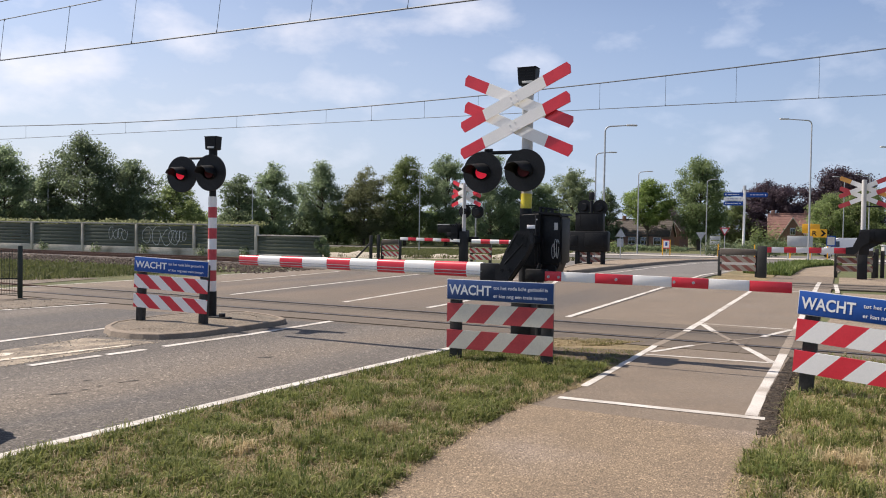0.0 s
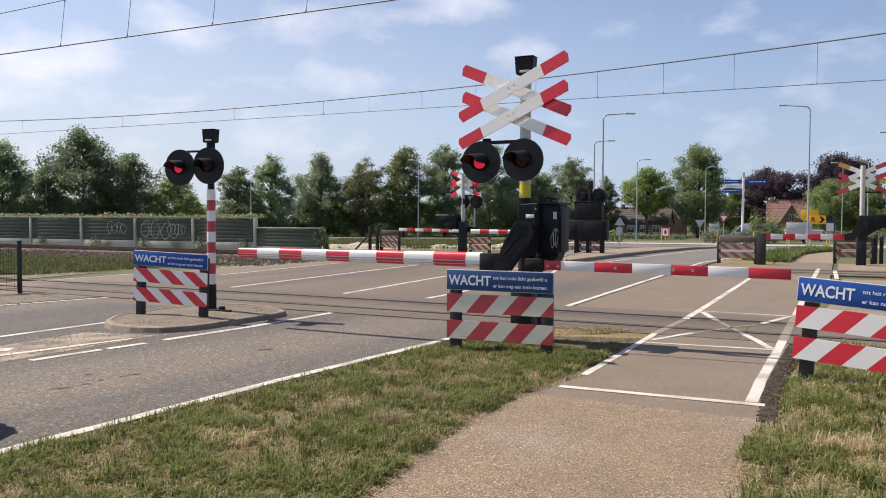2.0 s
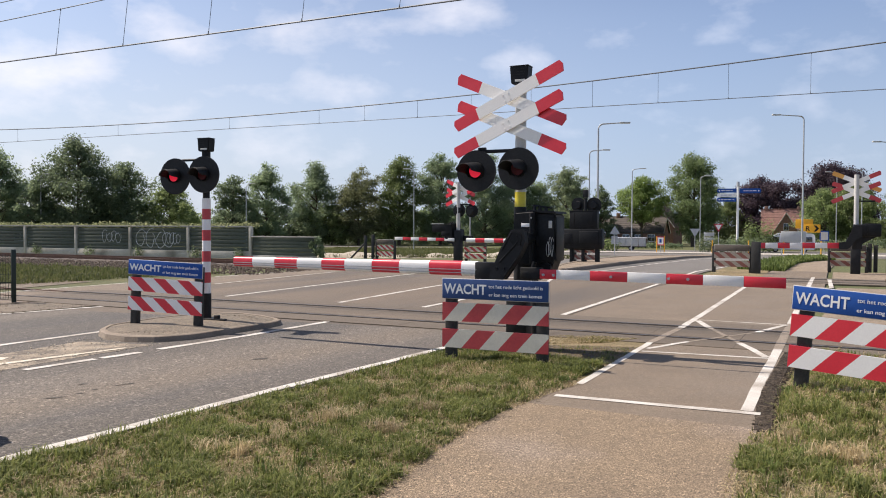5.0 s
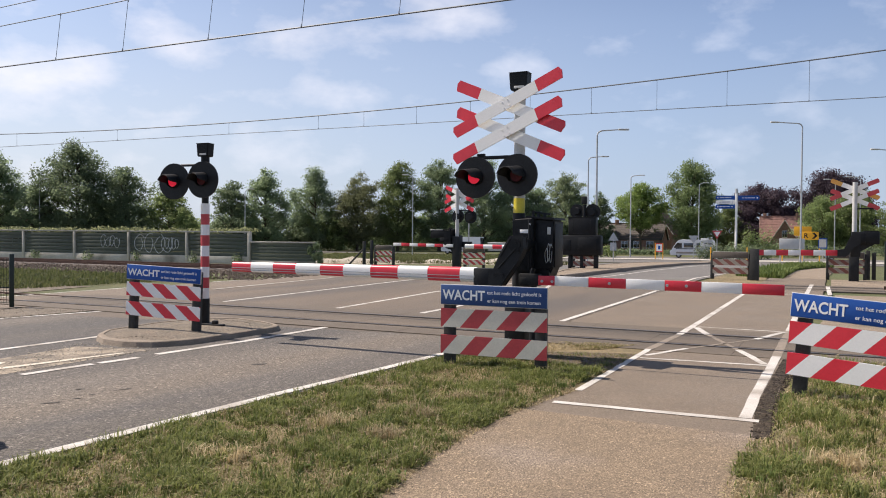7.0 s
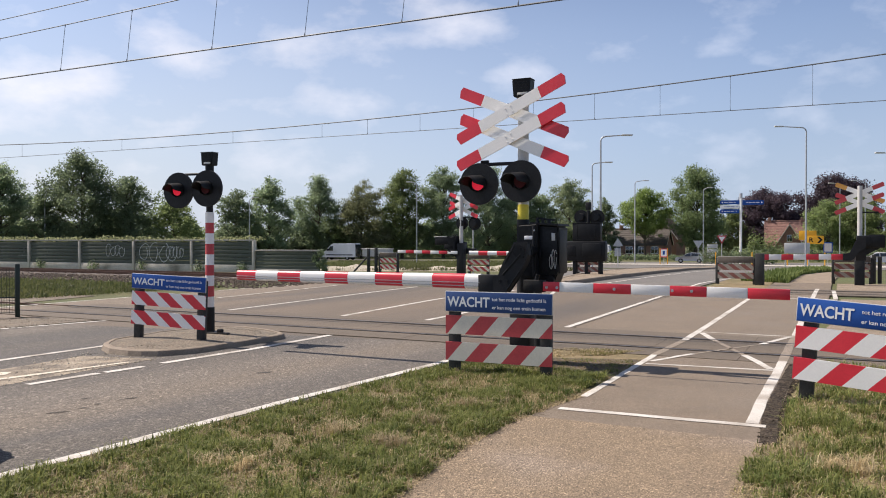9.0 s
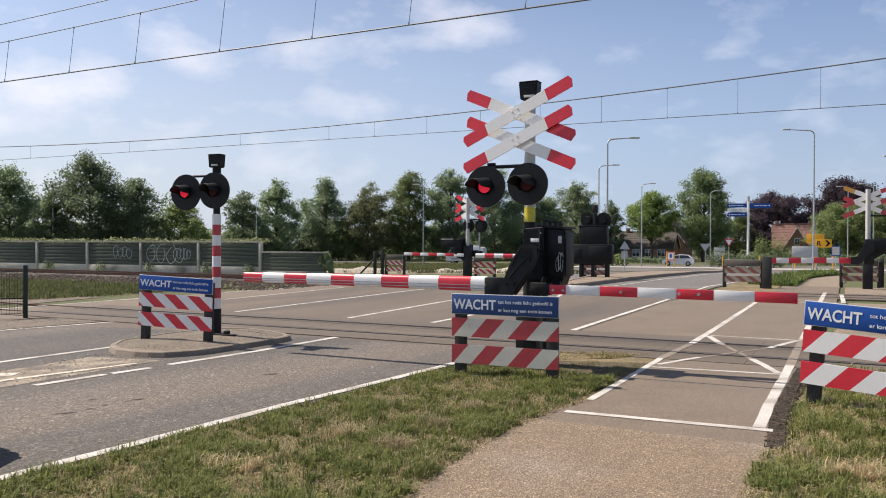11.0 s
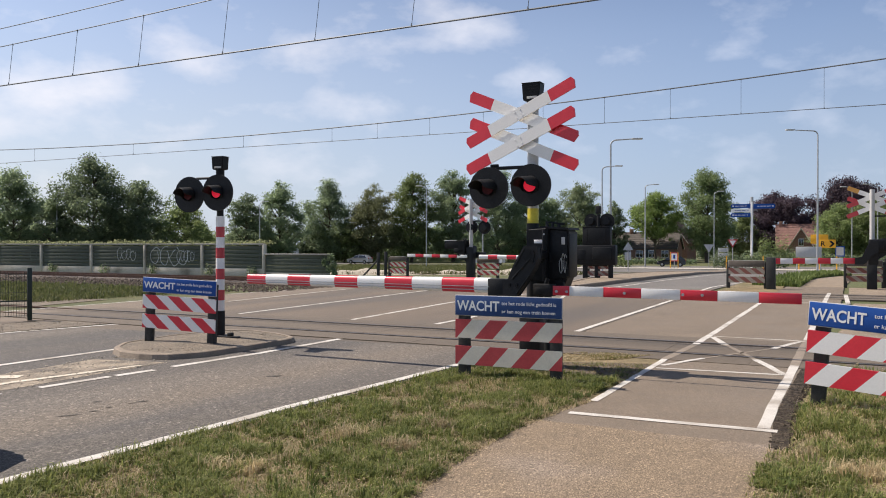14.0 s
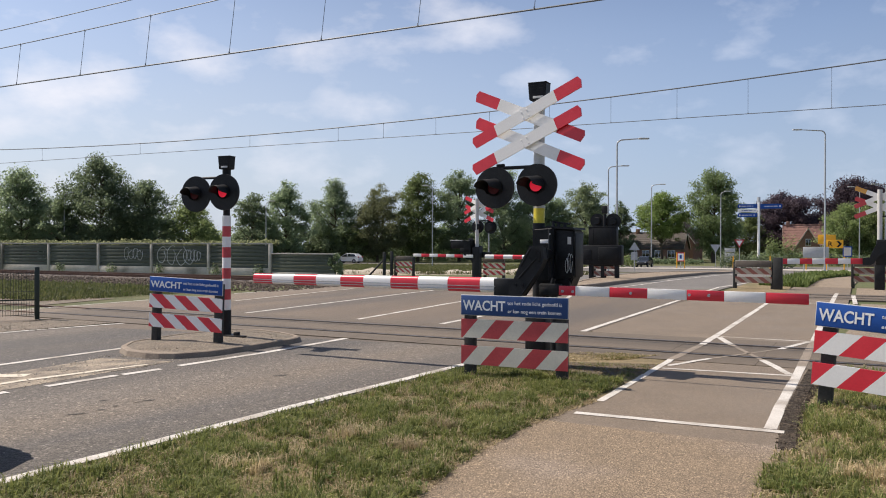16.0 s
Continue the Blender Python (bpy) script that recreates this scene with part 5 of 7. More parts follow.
blades("edge_grass", [(-3.10, 5.0), (0.03, 10.2), (1.05, 12.0)], [(-2.92, 5.0), (0.22, 10.2), (1.25, 12.0)], 3200, 0.015, 0.05, M_LUSH, "longer grass along the road edge", None, 0.006, 1.0)
blades("track_side_grass", [on(-52, 14.6)[:2], on(-20.4, 14.6)[:2]], [on(-60, 21.6)[:2], on(-19.6, 21.6)[:2]], 46000, 0.05, 0.17, M_SIDEGRASS,
       "tall green grass between the two tracks", None, 0.02)
blades("far_verge_grass", [(12.4, 33), (15.3, 37.5), (27, 56)], [(13.5, 31), (18.1, 40), (29, 58)], 26000, 0.10, 0.36, M_FIELD, "tall grass beside the road beyond the tracks", None, 0.025)
blades("field_grass", [(-10, 47), (-14, 110)], [(4, 44), (18, 108)], 34000, 0.06, 0.2, M_MEADOW, "rough grass of the field beyond the tracks", None, 0.035)


# ---- loose stones ----
def stones(name, left, right, count, smin, smax, mat, label, lift=0.0):
    A, B = resample(left, 40), resample(right, 40)
    rnd = random.Random(len(name) * 7 + count)
    bm = bmesh.new()
    vs, fs = [], []
    for _ in range(count):
        i, k, q = rnd.randrange(39), rnd.random(), rnd.random()
        ax, ay = A[i][0] + (A[i + 1][0] - A[i][0]) * k, A[i][1] + (A[i + 1][1] - A[i][1]) * k
        bx, by = B[i][0] + (B[i + 1][0] - B[i][0]) * k, B[i][1] + (B[i + 1][1] - B[i][1]) * k
        x, y, s = ax + (bx - ax) * q, ay + (by - ay) * q, rnd.uniform(smin, smax)
        n, z = len(vs), land(x, y) + lift
        p = [(s * rnd.uniform(0.6, 1), 0, 0.2 * s), (0, s * rnd.uniform(0.6, 1), 0.15 * s), (-s * rnd.uniform(0.6, 1), 0, 0.2 * s), (0, -s * rnd.uniform(0.6, 1), 0.1 * s), (0.1 * s, 0, s * rnd.uniform(0.5, 0.9)), (0, 0, -0.3 * s)]
        a = rnd.uniform(0, 6.28)
        vs += [(x + px * math.cos(a) - py * math.sin(a), y + px * math.sin(a) + py * math.cos(a), z + pz) for px, py, pz in p]
        fs += [(n + j, n + (j + 1) % 4, n + 4) for j in range(4)] + [(n + (j + 1) % 4, n + j, n + 5) for j in range(4)]
    bm.free()
    me = bpy.data.meshes.new(name)
    me.from_pydata(vs, [], fs)
    me.materials.append(mat)
    return tagged(new(name, me), label, "stones", "", "stuff")


stones("verge_stones", [(-11.5, 12.0), (-8.7, 16.9), (-7.3, 18.0)], [(-9.8, 12.0), (-7.0, 16.0), (-6.6, 16.8)], 1500, 0.010, 0.028, M_TOPDIRT, "loose pale stones by the fence")
stones("island_gravel", [(-4.6, 11.5), (-4.5, 13.4), (-4.0, 14.2)], [(-3.8, 11.4), (-2.9, 13.0), (-3.1, 13.7)], 420, 0.006, 0.018, M_TOPDIRT, "loose gravel on the traffic island", 0.085)
stones("dust_rubble", [(-6.4, 8.0), (-5.7, 9.6), (-5.05, 11.5)], [(-5.0, 8.4), (-4.4, 9.8), (-3.75, 11.0)], 420, 0.006, 0.024, M_SAND, "loose sandy rubble before the island", 0.002)
stones("ballast_stones", [on(-75, 21.4)[:2], on(-18, 21.4)[:2]], [on(-75, 26.6)[:2], on(-18, 26.6)[:2]], 9000, 0.04, 0.09, M_BALLAST, "brown ballast stones along the far track")
stones("ballast_heap", [on(1.5, 10.6)[:2], on(14, 10.6)[:2]], [on(1.5, 14.8)[:2], on(14, 14.8)[:2]], 7000, 0.02, 0.05, M_BALLAST, "brown ballast stones along the near track")
sheet([(2.52, 6.3), (2.90, 7.2), (3.42, 8.25), (4.55, 10.4)], [(2.64, 6.25), (3.03, 7.15), (3.53, 8.2), (4.70, 10.35)], 24, 0.014, "gravel_edge", M_CRUMB, "dark crumbled gravel along the path edge, gap shade in its colour", "verge", 3)
stones("path_edge_gravel", [(2.50, 6.3), (2.90, 7.2), (3.42, 8.25), (4.55, 10.4)], [(2.68, 6.25), (3.07, 7.12), (3.58, 8.17), (4.78, 10.3)], 1900, 0.008, 0.030, M_CRUMB, "crumbled asphalt along the path edge")
stones("verge_gravel", [(1.25, 9.75), (1.15, 11.0)], [(2.05, 9.4), (2.72, 10.75)], 1600, 0.005, 0.018, M_SOIL, "loose gravel at the end of the verge", 0.011)
blades("gravel_weeds", [(1.25, 9.75), (1.15, 11.0)], [(2.05, 9.4), (2.72, 10.75)], 900, 0.015, 0.05, M_LUSH, "sparse weeds in the gravel", lambda d, k: k < 0.2 + d, 0.004, 1.6)
stones("verge_edge_crumbs", [(-2.4, 0.4), (-0.46, 4.55), (0.0, 5.8), (0.5, 6.9), (0.9, 7.5)], [(-2.2, 0.3), (-0.28, 4.45), (0.18, 5.7), (0.68, 6.8), (1.05, 7.4)], 900, 0.004, 0.014, M_TOPDIRT, "loose crumbs of soil along the path edge", 0.008)
stones("path_side_crumbs", [(1.74, 4.5), (1.95, 5.17), (2.5, 6.3)], [(2.0, 4.45), (2.22, 5.05), (2.85, 6.2)], 1400, 0.005, 0.016, M_TOPDIRT, "loose crumbs along the path")


# ---- mesh fence ----
def mesh_fence():
    m = pose(-9.0, 17.01, 0, 0, 0, 32)
    th = place("mesh_fence", m, "dark green steel mesh fence with square posts", "fence")
    for x in (0, -2.5, -5.0):
        one_box("post", (x, 0, 0.55), (0.09, 0.09, 1.15), M_FENCE, th, 0.008)
    for k in range(2):
        bm = bmesh.new()
        x0 = -2.5 * k
        for i in range(48):
            tube(bm, (x0 - 0.05 - i * 0.05, 0, 0.08), (x0 - 0.05 - i * 0.05, 0, 1.03), 0.004, seg=5)
        for z in (0.1, 0.35, 0.6, 0.98):
            tube(bm, (x0 - 0.03, 0.006, z), (x0 - 2.47, 0.006, z), 0.005, seg=5)
        box(bm, (x0 - 1.25, 0.01, 0.42), (2.42, 0.02, 0.03))
        part("mesh_panel", bm, M_FENCE, th, "panel of thin vertical wires", smooth=False)


mesh_fence()


# ---- noise wall ----
def noise_wall():
    a, b = Vector((-9.90, 42.51)), Vector((-27.64, 49.85))
    d = (b - a).normalized()
    ang = math.degrees(math.atan2(d.y, d.x)) + 180
    th = place("noise_wall", pose(a.x, a.y, 0, 0, 0, ang), "dark green panelled noise wall on a concrete plinth with pale posts", "wall", "", "structure")
    step = 4.09
    n = 15
    for i in range(n + 1):
        x = -i * step
        one_box("post", (x, -0.03, 0.80), (0.16, 0.20, 1.78), M_CONC, th, 0.01, "pale weathered post")
        if i == n:
            break
        for j in range(6):
            bm = bmesh.new()
            box(bm, (x - step / 2, random.uniform(-0.006, 0.006), 0.46 + j * 0.205), (step - 0.17, 0.10, 0.19), 0.02)
            part("panel_board", bm, M_WALLP, th, "dark green ribbed board" if j == 0 else "", smooth=True)
        one_box("plinth", (x - step / 2, -0.02, 0.13), (step - 0.16, 0.16, 0.48), M_CONC, th, 0.01, "stained concrete plinth")
    one_box("coping", (-n * step / 2, -0.03, 1.68), (n * step, 0.22, 0.08), M_PALE, th, 0.01, "pale coping")
    graffiti(th, (-1.56 * step, -0.075, 1.02), 2.5, 1.15, 3, 0.022, n=4)
    graffiti(th, (-1.25 * step, -0.075, 1.08), 0.9, 0.85, 8, 0.015, n=4)
    graffiti(th, (-2.33 * step, -0.075, 1.10), 1.35, 0.75, 11, 0.017, n=4)
    # the lower length that goes on
    low = place("low_noise_wall", pose(a.x, a.y, 0, 0, 0, ang), "lower length of dark green noise wall overgrown at its end", "wall", "", "structure")
    for i in range(1):
        for j in range(5):
            bm = bmesh.new()
            box(bm, (2.05, random.uniform(-0.006, 0.006), 0.26 + j * 0.19), (3.9, 0.10, 0.18), 0.02)
            part("panel_board", bm, M_WALLP, low)
        one_box("coping", (2.05, -0.03, 1.15), (4.0, 0.22, 0.07), M_PALE, low, 0.01)
        one_box("plinth", (2.05, 0, 0.08), (3.9, 0.16, 0.2), M_CONC, low, 0.01)
    return a, d


WALL_A, WALL_D = noise_wall()


def leaf_cloud(name, spots, count, size, mat, label, category, kind="", m=None):
    """Leaves scattered in rounded clumps: (x, y, z, rx, ry, rz)."""
    rnd = random.Random(len(spots) * 31 + count)
    me = leaf_mesh(name, spots, count, size, mat, rnd)
    ob = tagged(new(name, me), label, category, "", kind)
    if m is not None:
        ob.matrix_world = m
    return ob


def leaf_mesh(name, spots, count, size, mat, rnd, corners=4):
    """Leaves of three or four corners on and in rounded clumps, turned outwards and up."""
    g = np.random.default_rng(rnd.randrange(1 << 30))
    clump = np.array(spots, dtype=float)
    share = np.prod(clump[:, 3:], axis=1) ** 0.7
    each = np.maximum(4, (count * share / share.sum()).astype(int))
    idx = np.repeat(np.arange(len(clump)), each)
    n = len(idx)

    def unit(v):
        return v / np.linalg.norm(v, axis=1)[:, None]

    d = unit(g.normal(size=(n, 3)))
    k = np.clip(g.normal(0.80, 0.30, n), 0.05, 1.6)
    p = clump[idx, :3] + d * clump[idx, 3:] * k[:, None]
    up = unit(d + g.normal(0, 0.55, (n, 3)) + np.array((0, 0, 0.35)))
    t1 = unit(np.cross(up, g.normal(size=(n, 3))))
    t2 = np.cross(up, t1)
    e = (size * g.uniform(0.6, 1.4, n))[:, None]
    if corners == 3:
        v = np.stack((p - t1 * e * 0.8, p + t1 * e * 0.8, p + t2 * e * 1.3), axis=1)
    else:
        v = np.stack((p - t1 * e, p + t2 * e * 0.55 + up * e * 0.1, p + t1 * e, p - t2 * e * 0.55 + up * e * 0.1), axis=1)
    me = bpy.data.meshes.new(name)
    me.vertices.add(n * corners)
    me.vertices.foreach_set("co", v.astype(np.float32).ravel())
    me.loops.add(n * corners)
    me.loops.foreach_set("vertex_index", np.arange(n * corners, dtype=np.int32))
    me.polygons.add(n)
    me.polygons.foreach_set("loop_start", np.arange(0, n * corners, corners, dtype=np.int32))
    me.update(calc_edges=True)
    me.materials.append(mat)
    return me


def ivy():
    spots = []
    rnd = random.Random(5)
    for i in range(120):
        p = WALL_A + WALL_D * (i * 0.55)
        spots.append((p.x + rnd.uniform(-0.1, 0.15), p.y + 0.25, 1.70 + rnd.uniform(-0.03, 0.10), 0.5, 0.3, 0.13))
    leaf_cloud("wall_creeper", spots, 9000, 0.07, M_OLIVE, "pale green creeper along the top of the noise wall", "creeper", "stuff")
    spots = []
    for i in range(9):
        p = WALL_A - WALL_D * (3.95 + rnd.uniform(-0.25, 0.35))
        spots.append((p.x, p.y, 0.2 + 0.105 * i, 0.17, 0.18, 0.16))
    leaf_cloud("ivy_clump", spots, 1500, 0.05, M_LEAFD, "bushy ivy at the end of the low wall", "bush")
    spots = [((WALL_A + WALL_D * k).x + 0.3, (WALL_A + WALL_D * k).y - 0.35, 0.25, 0.35, 0.25, 0.3) for k in (3.9, 7.9, 11.5, 15.6, 1.0)]
    leaf_cloud("wall_weeds", spots, 700, 0.06, M_LEAFD, "weeds at the foot of the noise wall", "weeds", "stuff")


ivy()


# ---- overhead wires ----
def cable(bm, pts, r, seg=6):
    """One round wire through all the points."""
    rings = []
    for i, p in enumerate(pts):
        d = (Vector(pts[min(i + 1, len(pts) - 1)]) - Vector(pts[max(i - 1, 0)])).normalized()
        a = d.cross(Vector((0, 0, 1))).normalized()
        b = a.cross(d)
        rings.append([bm.verts.new(Vector(p) + (a * math.cos(6.2832 * k / seg) + b * math.sin(6.2832 * k / seg)) * r) for k in range(seg)])
    for p, q in zip(rings, rings[1:]):
        for k in range(seg):
            bm.faces.new((p[k], p[(k + 1) % seg], q[(k + 1) % seg], q[k]))


def wires(name, start, along, zc, zm, t0, t1, drops, label, feeder=0.0, skew=0.0, thick=(0.016, 0.011)):
    """Contact wire, sagging carrier wire and droppers over one track."""
    th = place(name, pose(0, 0, 0), label, "overhead line", "overhead lines")

    def at(t, z):
        return (start[0] + along[0] * t, start[1] + along[1] * t, z)

    n = int((t1 - t0) / 2)
    steps = [t0 + (t1 - t0) * i / n for i in range(n + 1)]
    for nm, r in (("contact_wire", thick[0]), ("carrier_wire", thick[1])):
        bm = bmesh.new()
        cable(bm, [at(t, zc if nm == "contact_wire" else zm(t)) for t in steps], r)
        part(nm, bm, M_WIRE, th)
    if feeder:
        bm = bmesh.new()
        cable(bm, [at(t, zm(t) + feeder) for t in steps], 0.010)
        part("feeder_wire", bm, M_WIRE, th)
    for t in drops:
        bm = bmesh.new()
        tube(bm, at(t, zc), at(t + skew, zm(t)), 0.006, seg=5)
        tube(bm, at(t, zc - 0.01), at(t, zc + 0.06), 0.022, 0.008, seg=6)
        tube(bm, at(t + skew, zm(t) - 0.04), at(t + skew, zm(t) + 0.02), 0.012, seg=6)
        part("dropper", bm, M_WIRE, th, smooth=False)
    return th


wires("near_overhead_line", (-11.16, 20.10), (0.892, -0.452), 5.66, lambda t: 6.66 + 0.0011 * (t + 9) ** 2 - 0.09, -90, 40,
      [-8 - 4.6 * i for i in range(12)] + [-5.0, -2.4, 0.0, 2.4, 4.6, 7.1, 9.5, 11.7, 14.0, 16.4], "thin overhead contact line above the near track", 0.46, 0.17)
wires("far_overhead_line", (-23.46, 42.28), (0.9055, -0.4244), 6.0, lambda t: 6.49 + 0.00119 * (t - 12.9) ** 2 if t > -30 else 8.68, -110, 70,
      [-19, -12, -5, 2.0, 9.0, 15.7, 20.4, 22.6, 25.0, 27.3, 29.7, 32.0, 34.3, 36.6, 39.1, 41.5, 44.0], "thin overhead contact line above the far track", thick=(0.013, 0.022))


# ---- the far side of the crossing ----
def far_signal(x, y, rz, label, heads=True, skew=0, arm=None, arm2=None, mats=((None, None),) * 4, drive=0.36, base=1.6):
    th = place("crossing_signal", pose(x, y, land(x, y), 0, 0, rz), label, "crossing signal", "crossing signals")
    one_tube("pole", (0, 0, 1.5), (0, 0, 3.72), 0.085, M_GREY, th, label="pale grey round pole")
    bm = bmesh.new()
    box(bm, (0, 0, base / 2 - 0.05), (0.34, 0.34, base), 0.03)
    part("post_base", bm, M_BLACKM, th)
    cross_pair(th, 3.46, 3.07, -0.12, 0.0, mats=mats, yaw=skew)
    bm = bmesh.new()
    tube(bm, (-0.62, -0.02, 2.72), (0.02, -0.02, 2.72), 0.03, seg=10)
    part("head_bracket", bm, M_BLACKM, th)
    if heads:
        signal_head(th, -0.60, 2.43, lamps=False)
        signal_head(th, 0.02, 2.45, lamps=False)
    if drive is not None:
        machine(th, arm=False, x=drive)
    return th


far_l = far_signal(0.93, 36.2, 154, "level crossing signal seen from behind, white cross backs with red ends", skew=-16)
bm = bmesh.new()
box(bm, (-0.35, -0.30, 1.18), (0.50, 0.16, 0.26), 0.03)
box(bm, (0.0, -0.18, 1.35), (0.3, 0.3, 0.5), 0.04)
part("arm_bracket", bm, M_BLACKM, far_l)
inv = far_l.matrix_world.inverted()
stripes_arm(far_l, inv @ Vector((0.75, 36.0, 1.12)), inv @ Vector((-2.02, 37.6, 1.15)), [0, 0.16, 0.3, 0.44, 0.58, 0.72, 0.86, 1.0], False, 0.14, 0.03)
stripes_arm(far_l, inv @ Vector((1.3, 35.9, 1.1)), inv @ Vector((5.3, 34.0, 1.1)), [0, 0.1, 0.2, 0.3, 0.4, 0.5, 0.6, 0.7, 0.8, 0.9, 1.0], False, 0.20, 0.1, 0.75, True)

for c, s in (((0.76, 0.05, 1.64), (0.94, 0.36, 0.36)), ((0.50, 0.05, 1.38), (0.50, 0.40, 0.22))):
    one_box("relay_box", c, s, M_BLACK, far_l, 0.03, "black relay box beside the pole")
one_box("lid", (0.76, 0.05, 1.835), (0.98, 0.40, 0.03), M_GREY, far_l, 0.006, "pale lid")
bm = bmesh.new()
tube(bm, (0, 0, 0), (0, 0, 3.1), 0.035, 0.03, 10)
tube(bm, (0, 0, 0), (0, 0, 0.12), 0.07, 0.05, 10)
lump("steel_pole", bm, M_GALV, "thin pale steel pole beside the far signal", "pole", m=pose(1.52, 37.6, land(1.52, 37.6)))
far_r = far_signal(15.75, 30.0, 154, "level crossing signal with a weathered red, white and orange double cross", heads=False, drive=None, base=0.98,
                   mats=((M_ORANGE, None), (M_REDD, None), (M_REDD, None), (M_REDD, None)))
bm = bmesh.new()
box(bm, (-0.36, 0.05, 1.62), (0.94, 0.46, 0.46), 0.035)
box(bm, (-0.55, 0.06, 1.86), (0.50, 0.36, 0.05), 0.012)
box(bm, (-0.20, 0.30, 1.62), (0.34, 0.05, 0.36), 0.012)
far_drive = part("drive_housing", bm, M_BLACK, far_r)
one_box("sticker", (-0.10, 0.33, 1.72), (0.14, 0.006, 0.05), M_LETTER, far_drive, 0.001, "small white sticker")
bm = bmesh.new()
box(bm, (-0.04, 0.0, 1.22), (0.34, 0.34, 0.62), 0.02)
prism(bm, [(-0.7, 1.40), (-0.1, 1.40), (-0.1, 1.05)], -0.1, 0.1)
part("underframe", bm, M_BLACKM, far_r)
bm = bmesh.new()
prism(bm, [(0.30, 0.91), (0.57, 0.91), (0.57, 1.17), (0.34, 1.20), (0.10, 1.74), (-0.20, 1.80), (-0.20, 1.38), (0.02, 1.26), (0.19, 0.98)], 0.24, 0.36)
part("arm_bracket", bm, M_BLACKM, far_r, "black cranked arm bracket")
inv = far_r.matrix_world.inverted()
stripes_arm(far_r, inv @ Vector((15.18, 30.0, 1.05)), inv @ Vector((12.26, 30.9, 1.02)), [0, 0.15, 0.29, 0.435, 0.58, 0.72, 0.865, 1.0], True, 0.21, 0.03)

island_mast = place("island_signal", pose(6.86, 37.1, 0.12, 0, 0, 154), "black twin-lamp signal with large drive boxes on the far island", "crossing signal", "crossing signals")
one_tube("pole", (0, 0, 0), (0, 0, 2.95), 0.08, M_BLACKM, island_mast)
signal_head(island_mast, -0.36, 2.62, lamps=False, r=0.36)
signal_head(island_mast, 0.38, 2.64, lamps=False, r=0.34)
one_box("pole_cap", (0, 0, 3.15), (0.24, 0.2, 0.36), M_BLACKM, island_mast, 0.03)
bm = bmesh.new()
box(bm, (0, 0.2, 1.92), (1.30, 0.42, 0.84), 0.04)
box(bm, (0, 0.2, 2.35), (1.36, 0.46, 0.04), 0.012)
for dx in (-0.42, 0.42):
    box(bm, (dx, 0.415, 1.95), (0.03, 0.03, 0.62), 0.006)
box(bm, (0.1, 0.415, 1.60), (0.7, 0.03, 0.03), 0.006)
part("upper_box", bm, M_BLACK, island_mast)
bm = bmesh.new()
box(bm, (0.0, 0.25, 1.06), (1.82, 0.46, 0.92), 0.06)
box(bm, (-0.30, 0.50, 1.10), (0.9, 0.06, 0.62), 0.03)
box(bm, (0.66, 0.49, 1.06), (0.36, 0.05, 0.50), 0.02)
tube(bm, (0.4, 0.3, 0.62), (-0.5, 0.3, 0.62), 0.07, seg=12)
part("lower_box", bm, M_BLACK, island_mast)
for dx in (-0.62, 0.02, 0.58):
    one_box("leg", (dx, 0.25, 0.29), (0.15, 0.15, 0.64), M_BLACKM, island_mast, 0.012)


def board_back(x, y, rz, label, width=1.1, legs=0.92, sheets=(M_BOARDR, M_BOARDW)):
    """A waiting board seen from behind: posts, bare backs of the boards."""
    th = wait_board(pose(x, y, land(x, y), 0, 0, rz), label, True, width, legs, 1.05, False, sheets, M_BOARDD)
    return th


# the faces that show beyond the tracks look back at the camera
board_back(11.15, 30.2, -32, "striped waiting board in darkened colours between dark posts by the road", 1.3, 1.35)
board_back(6.85, 36.8, -26, "striped waiting board in darkened colours on the far island", 1.1, 1.1)
board_back(-2.68, 40.75, -26, "faded red and white striped waiting board by the far cycle path", 0.95, 1.05, (M_REDD, M_WHITED))
board_back(15.98, 31.0, -26, "striped waiting board in darkened colours beside the far signal", 1.25, 1.3)
for px, h in ((16.72, 1.12), (16.95, 1.05)):
    bm = bmesh.new()
    box(bm, (0, 0, h / 2), (0.14, 0.12, h), 0.01)
    lump("marker_post", bm, M_RUBBER, "dark plastic post beside the track", "post", "dark posts", m=pose(px, 30.8, 0, 0, 0, -26))
board_back(1.75, 37.4, -26, "faded red and white striped waiting board beside the far signal post", 1.1, 0.95, (M_REDD, M_WHITED))
bm = bmesh.new()
for dx, h in ((0, 1.25), (0.42, 1.3)):
    box(bm, (dx, 0, h / 2), (0.14, 0.12, h), 0.01)
tube(bm, (-0.9, 0, 0.0), (0, 0, 0.9), 0.05, seg=8)
lump("gate_post", bm, M_RUBBER, "dark leaning gate posts beside the far path", "post", m=pose(-3.7, 41.0, 0, 0, 0, -20))
bm = bmesh.new()
box(bm, (0, 0, 0.58), (0.30, 0.26, 1.2), 0.015)
lump("relay_post", bm, M_RUBBER, "thick dark post by the striped board", "post", m=pose(11.85, 29.65, 0, 0, 0, -30))
# grating and kiosk by the far right signal
kiosk = place("mesh_cage", pose(17.75, 30.0, 0, 0, 0, -26), "dark steel mesh cage beside the track", "cage")
for x in (-0.7, 0.7):
    one_box("post", (x, 0, 0.75), (0.08, 0.08, 1.5), M_FENCE, kiosk, 0.006)
bm = bmesh.new()
for i in range(28):
    tube(bm, (-0.68 + i * 0.05, 0, 0.1), (-0.68 + i * 0.05, 0, 1.45), 0.005, seg=4)
for z in (0.1, 0.5, 0.95, 1.45):
    box(bm, (0, 0.01, z), (1.4, 0.02, 0.03))
part("mesh_panel", bm, M_FENCE, kiosk, smooth=False)


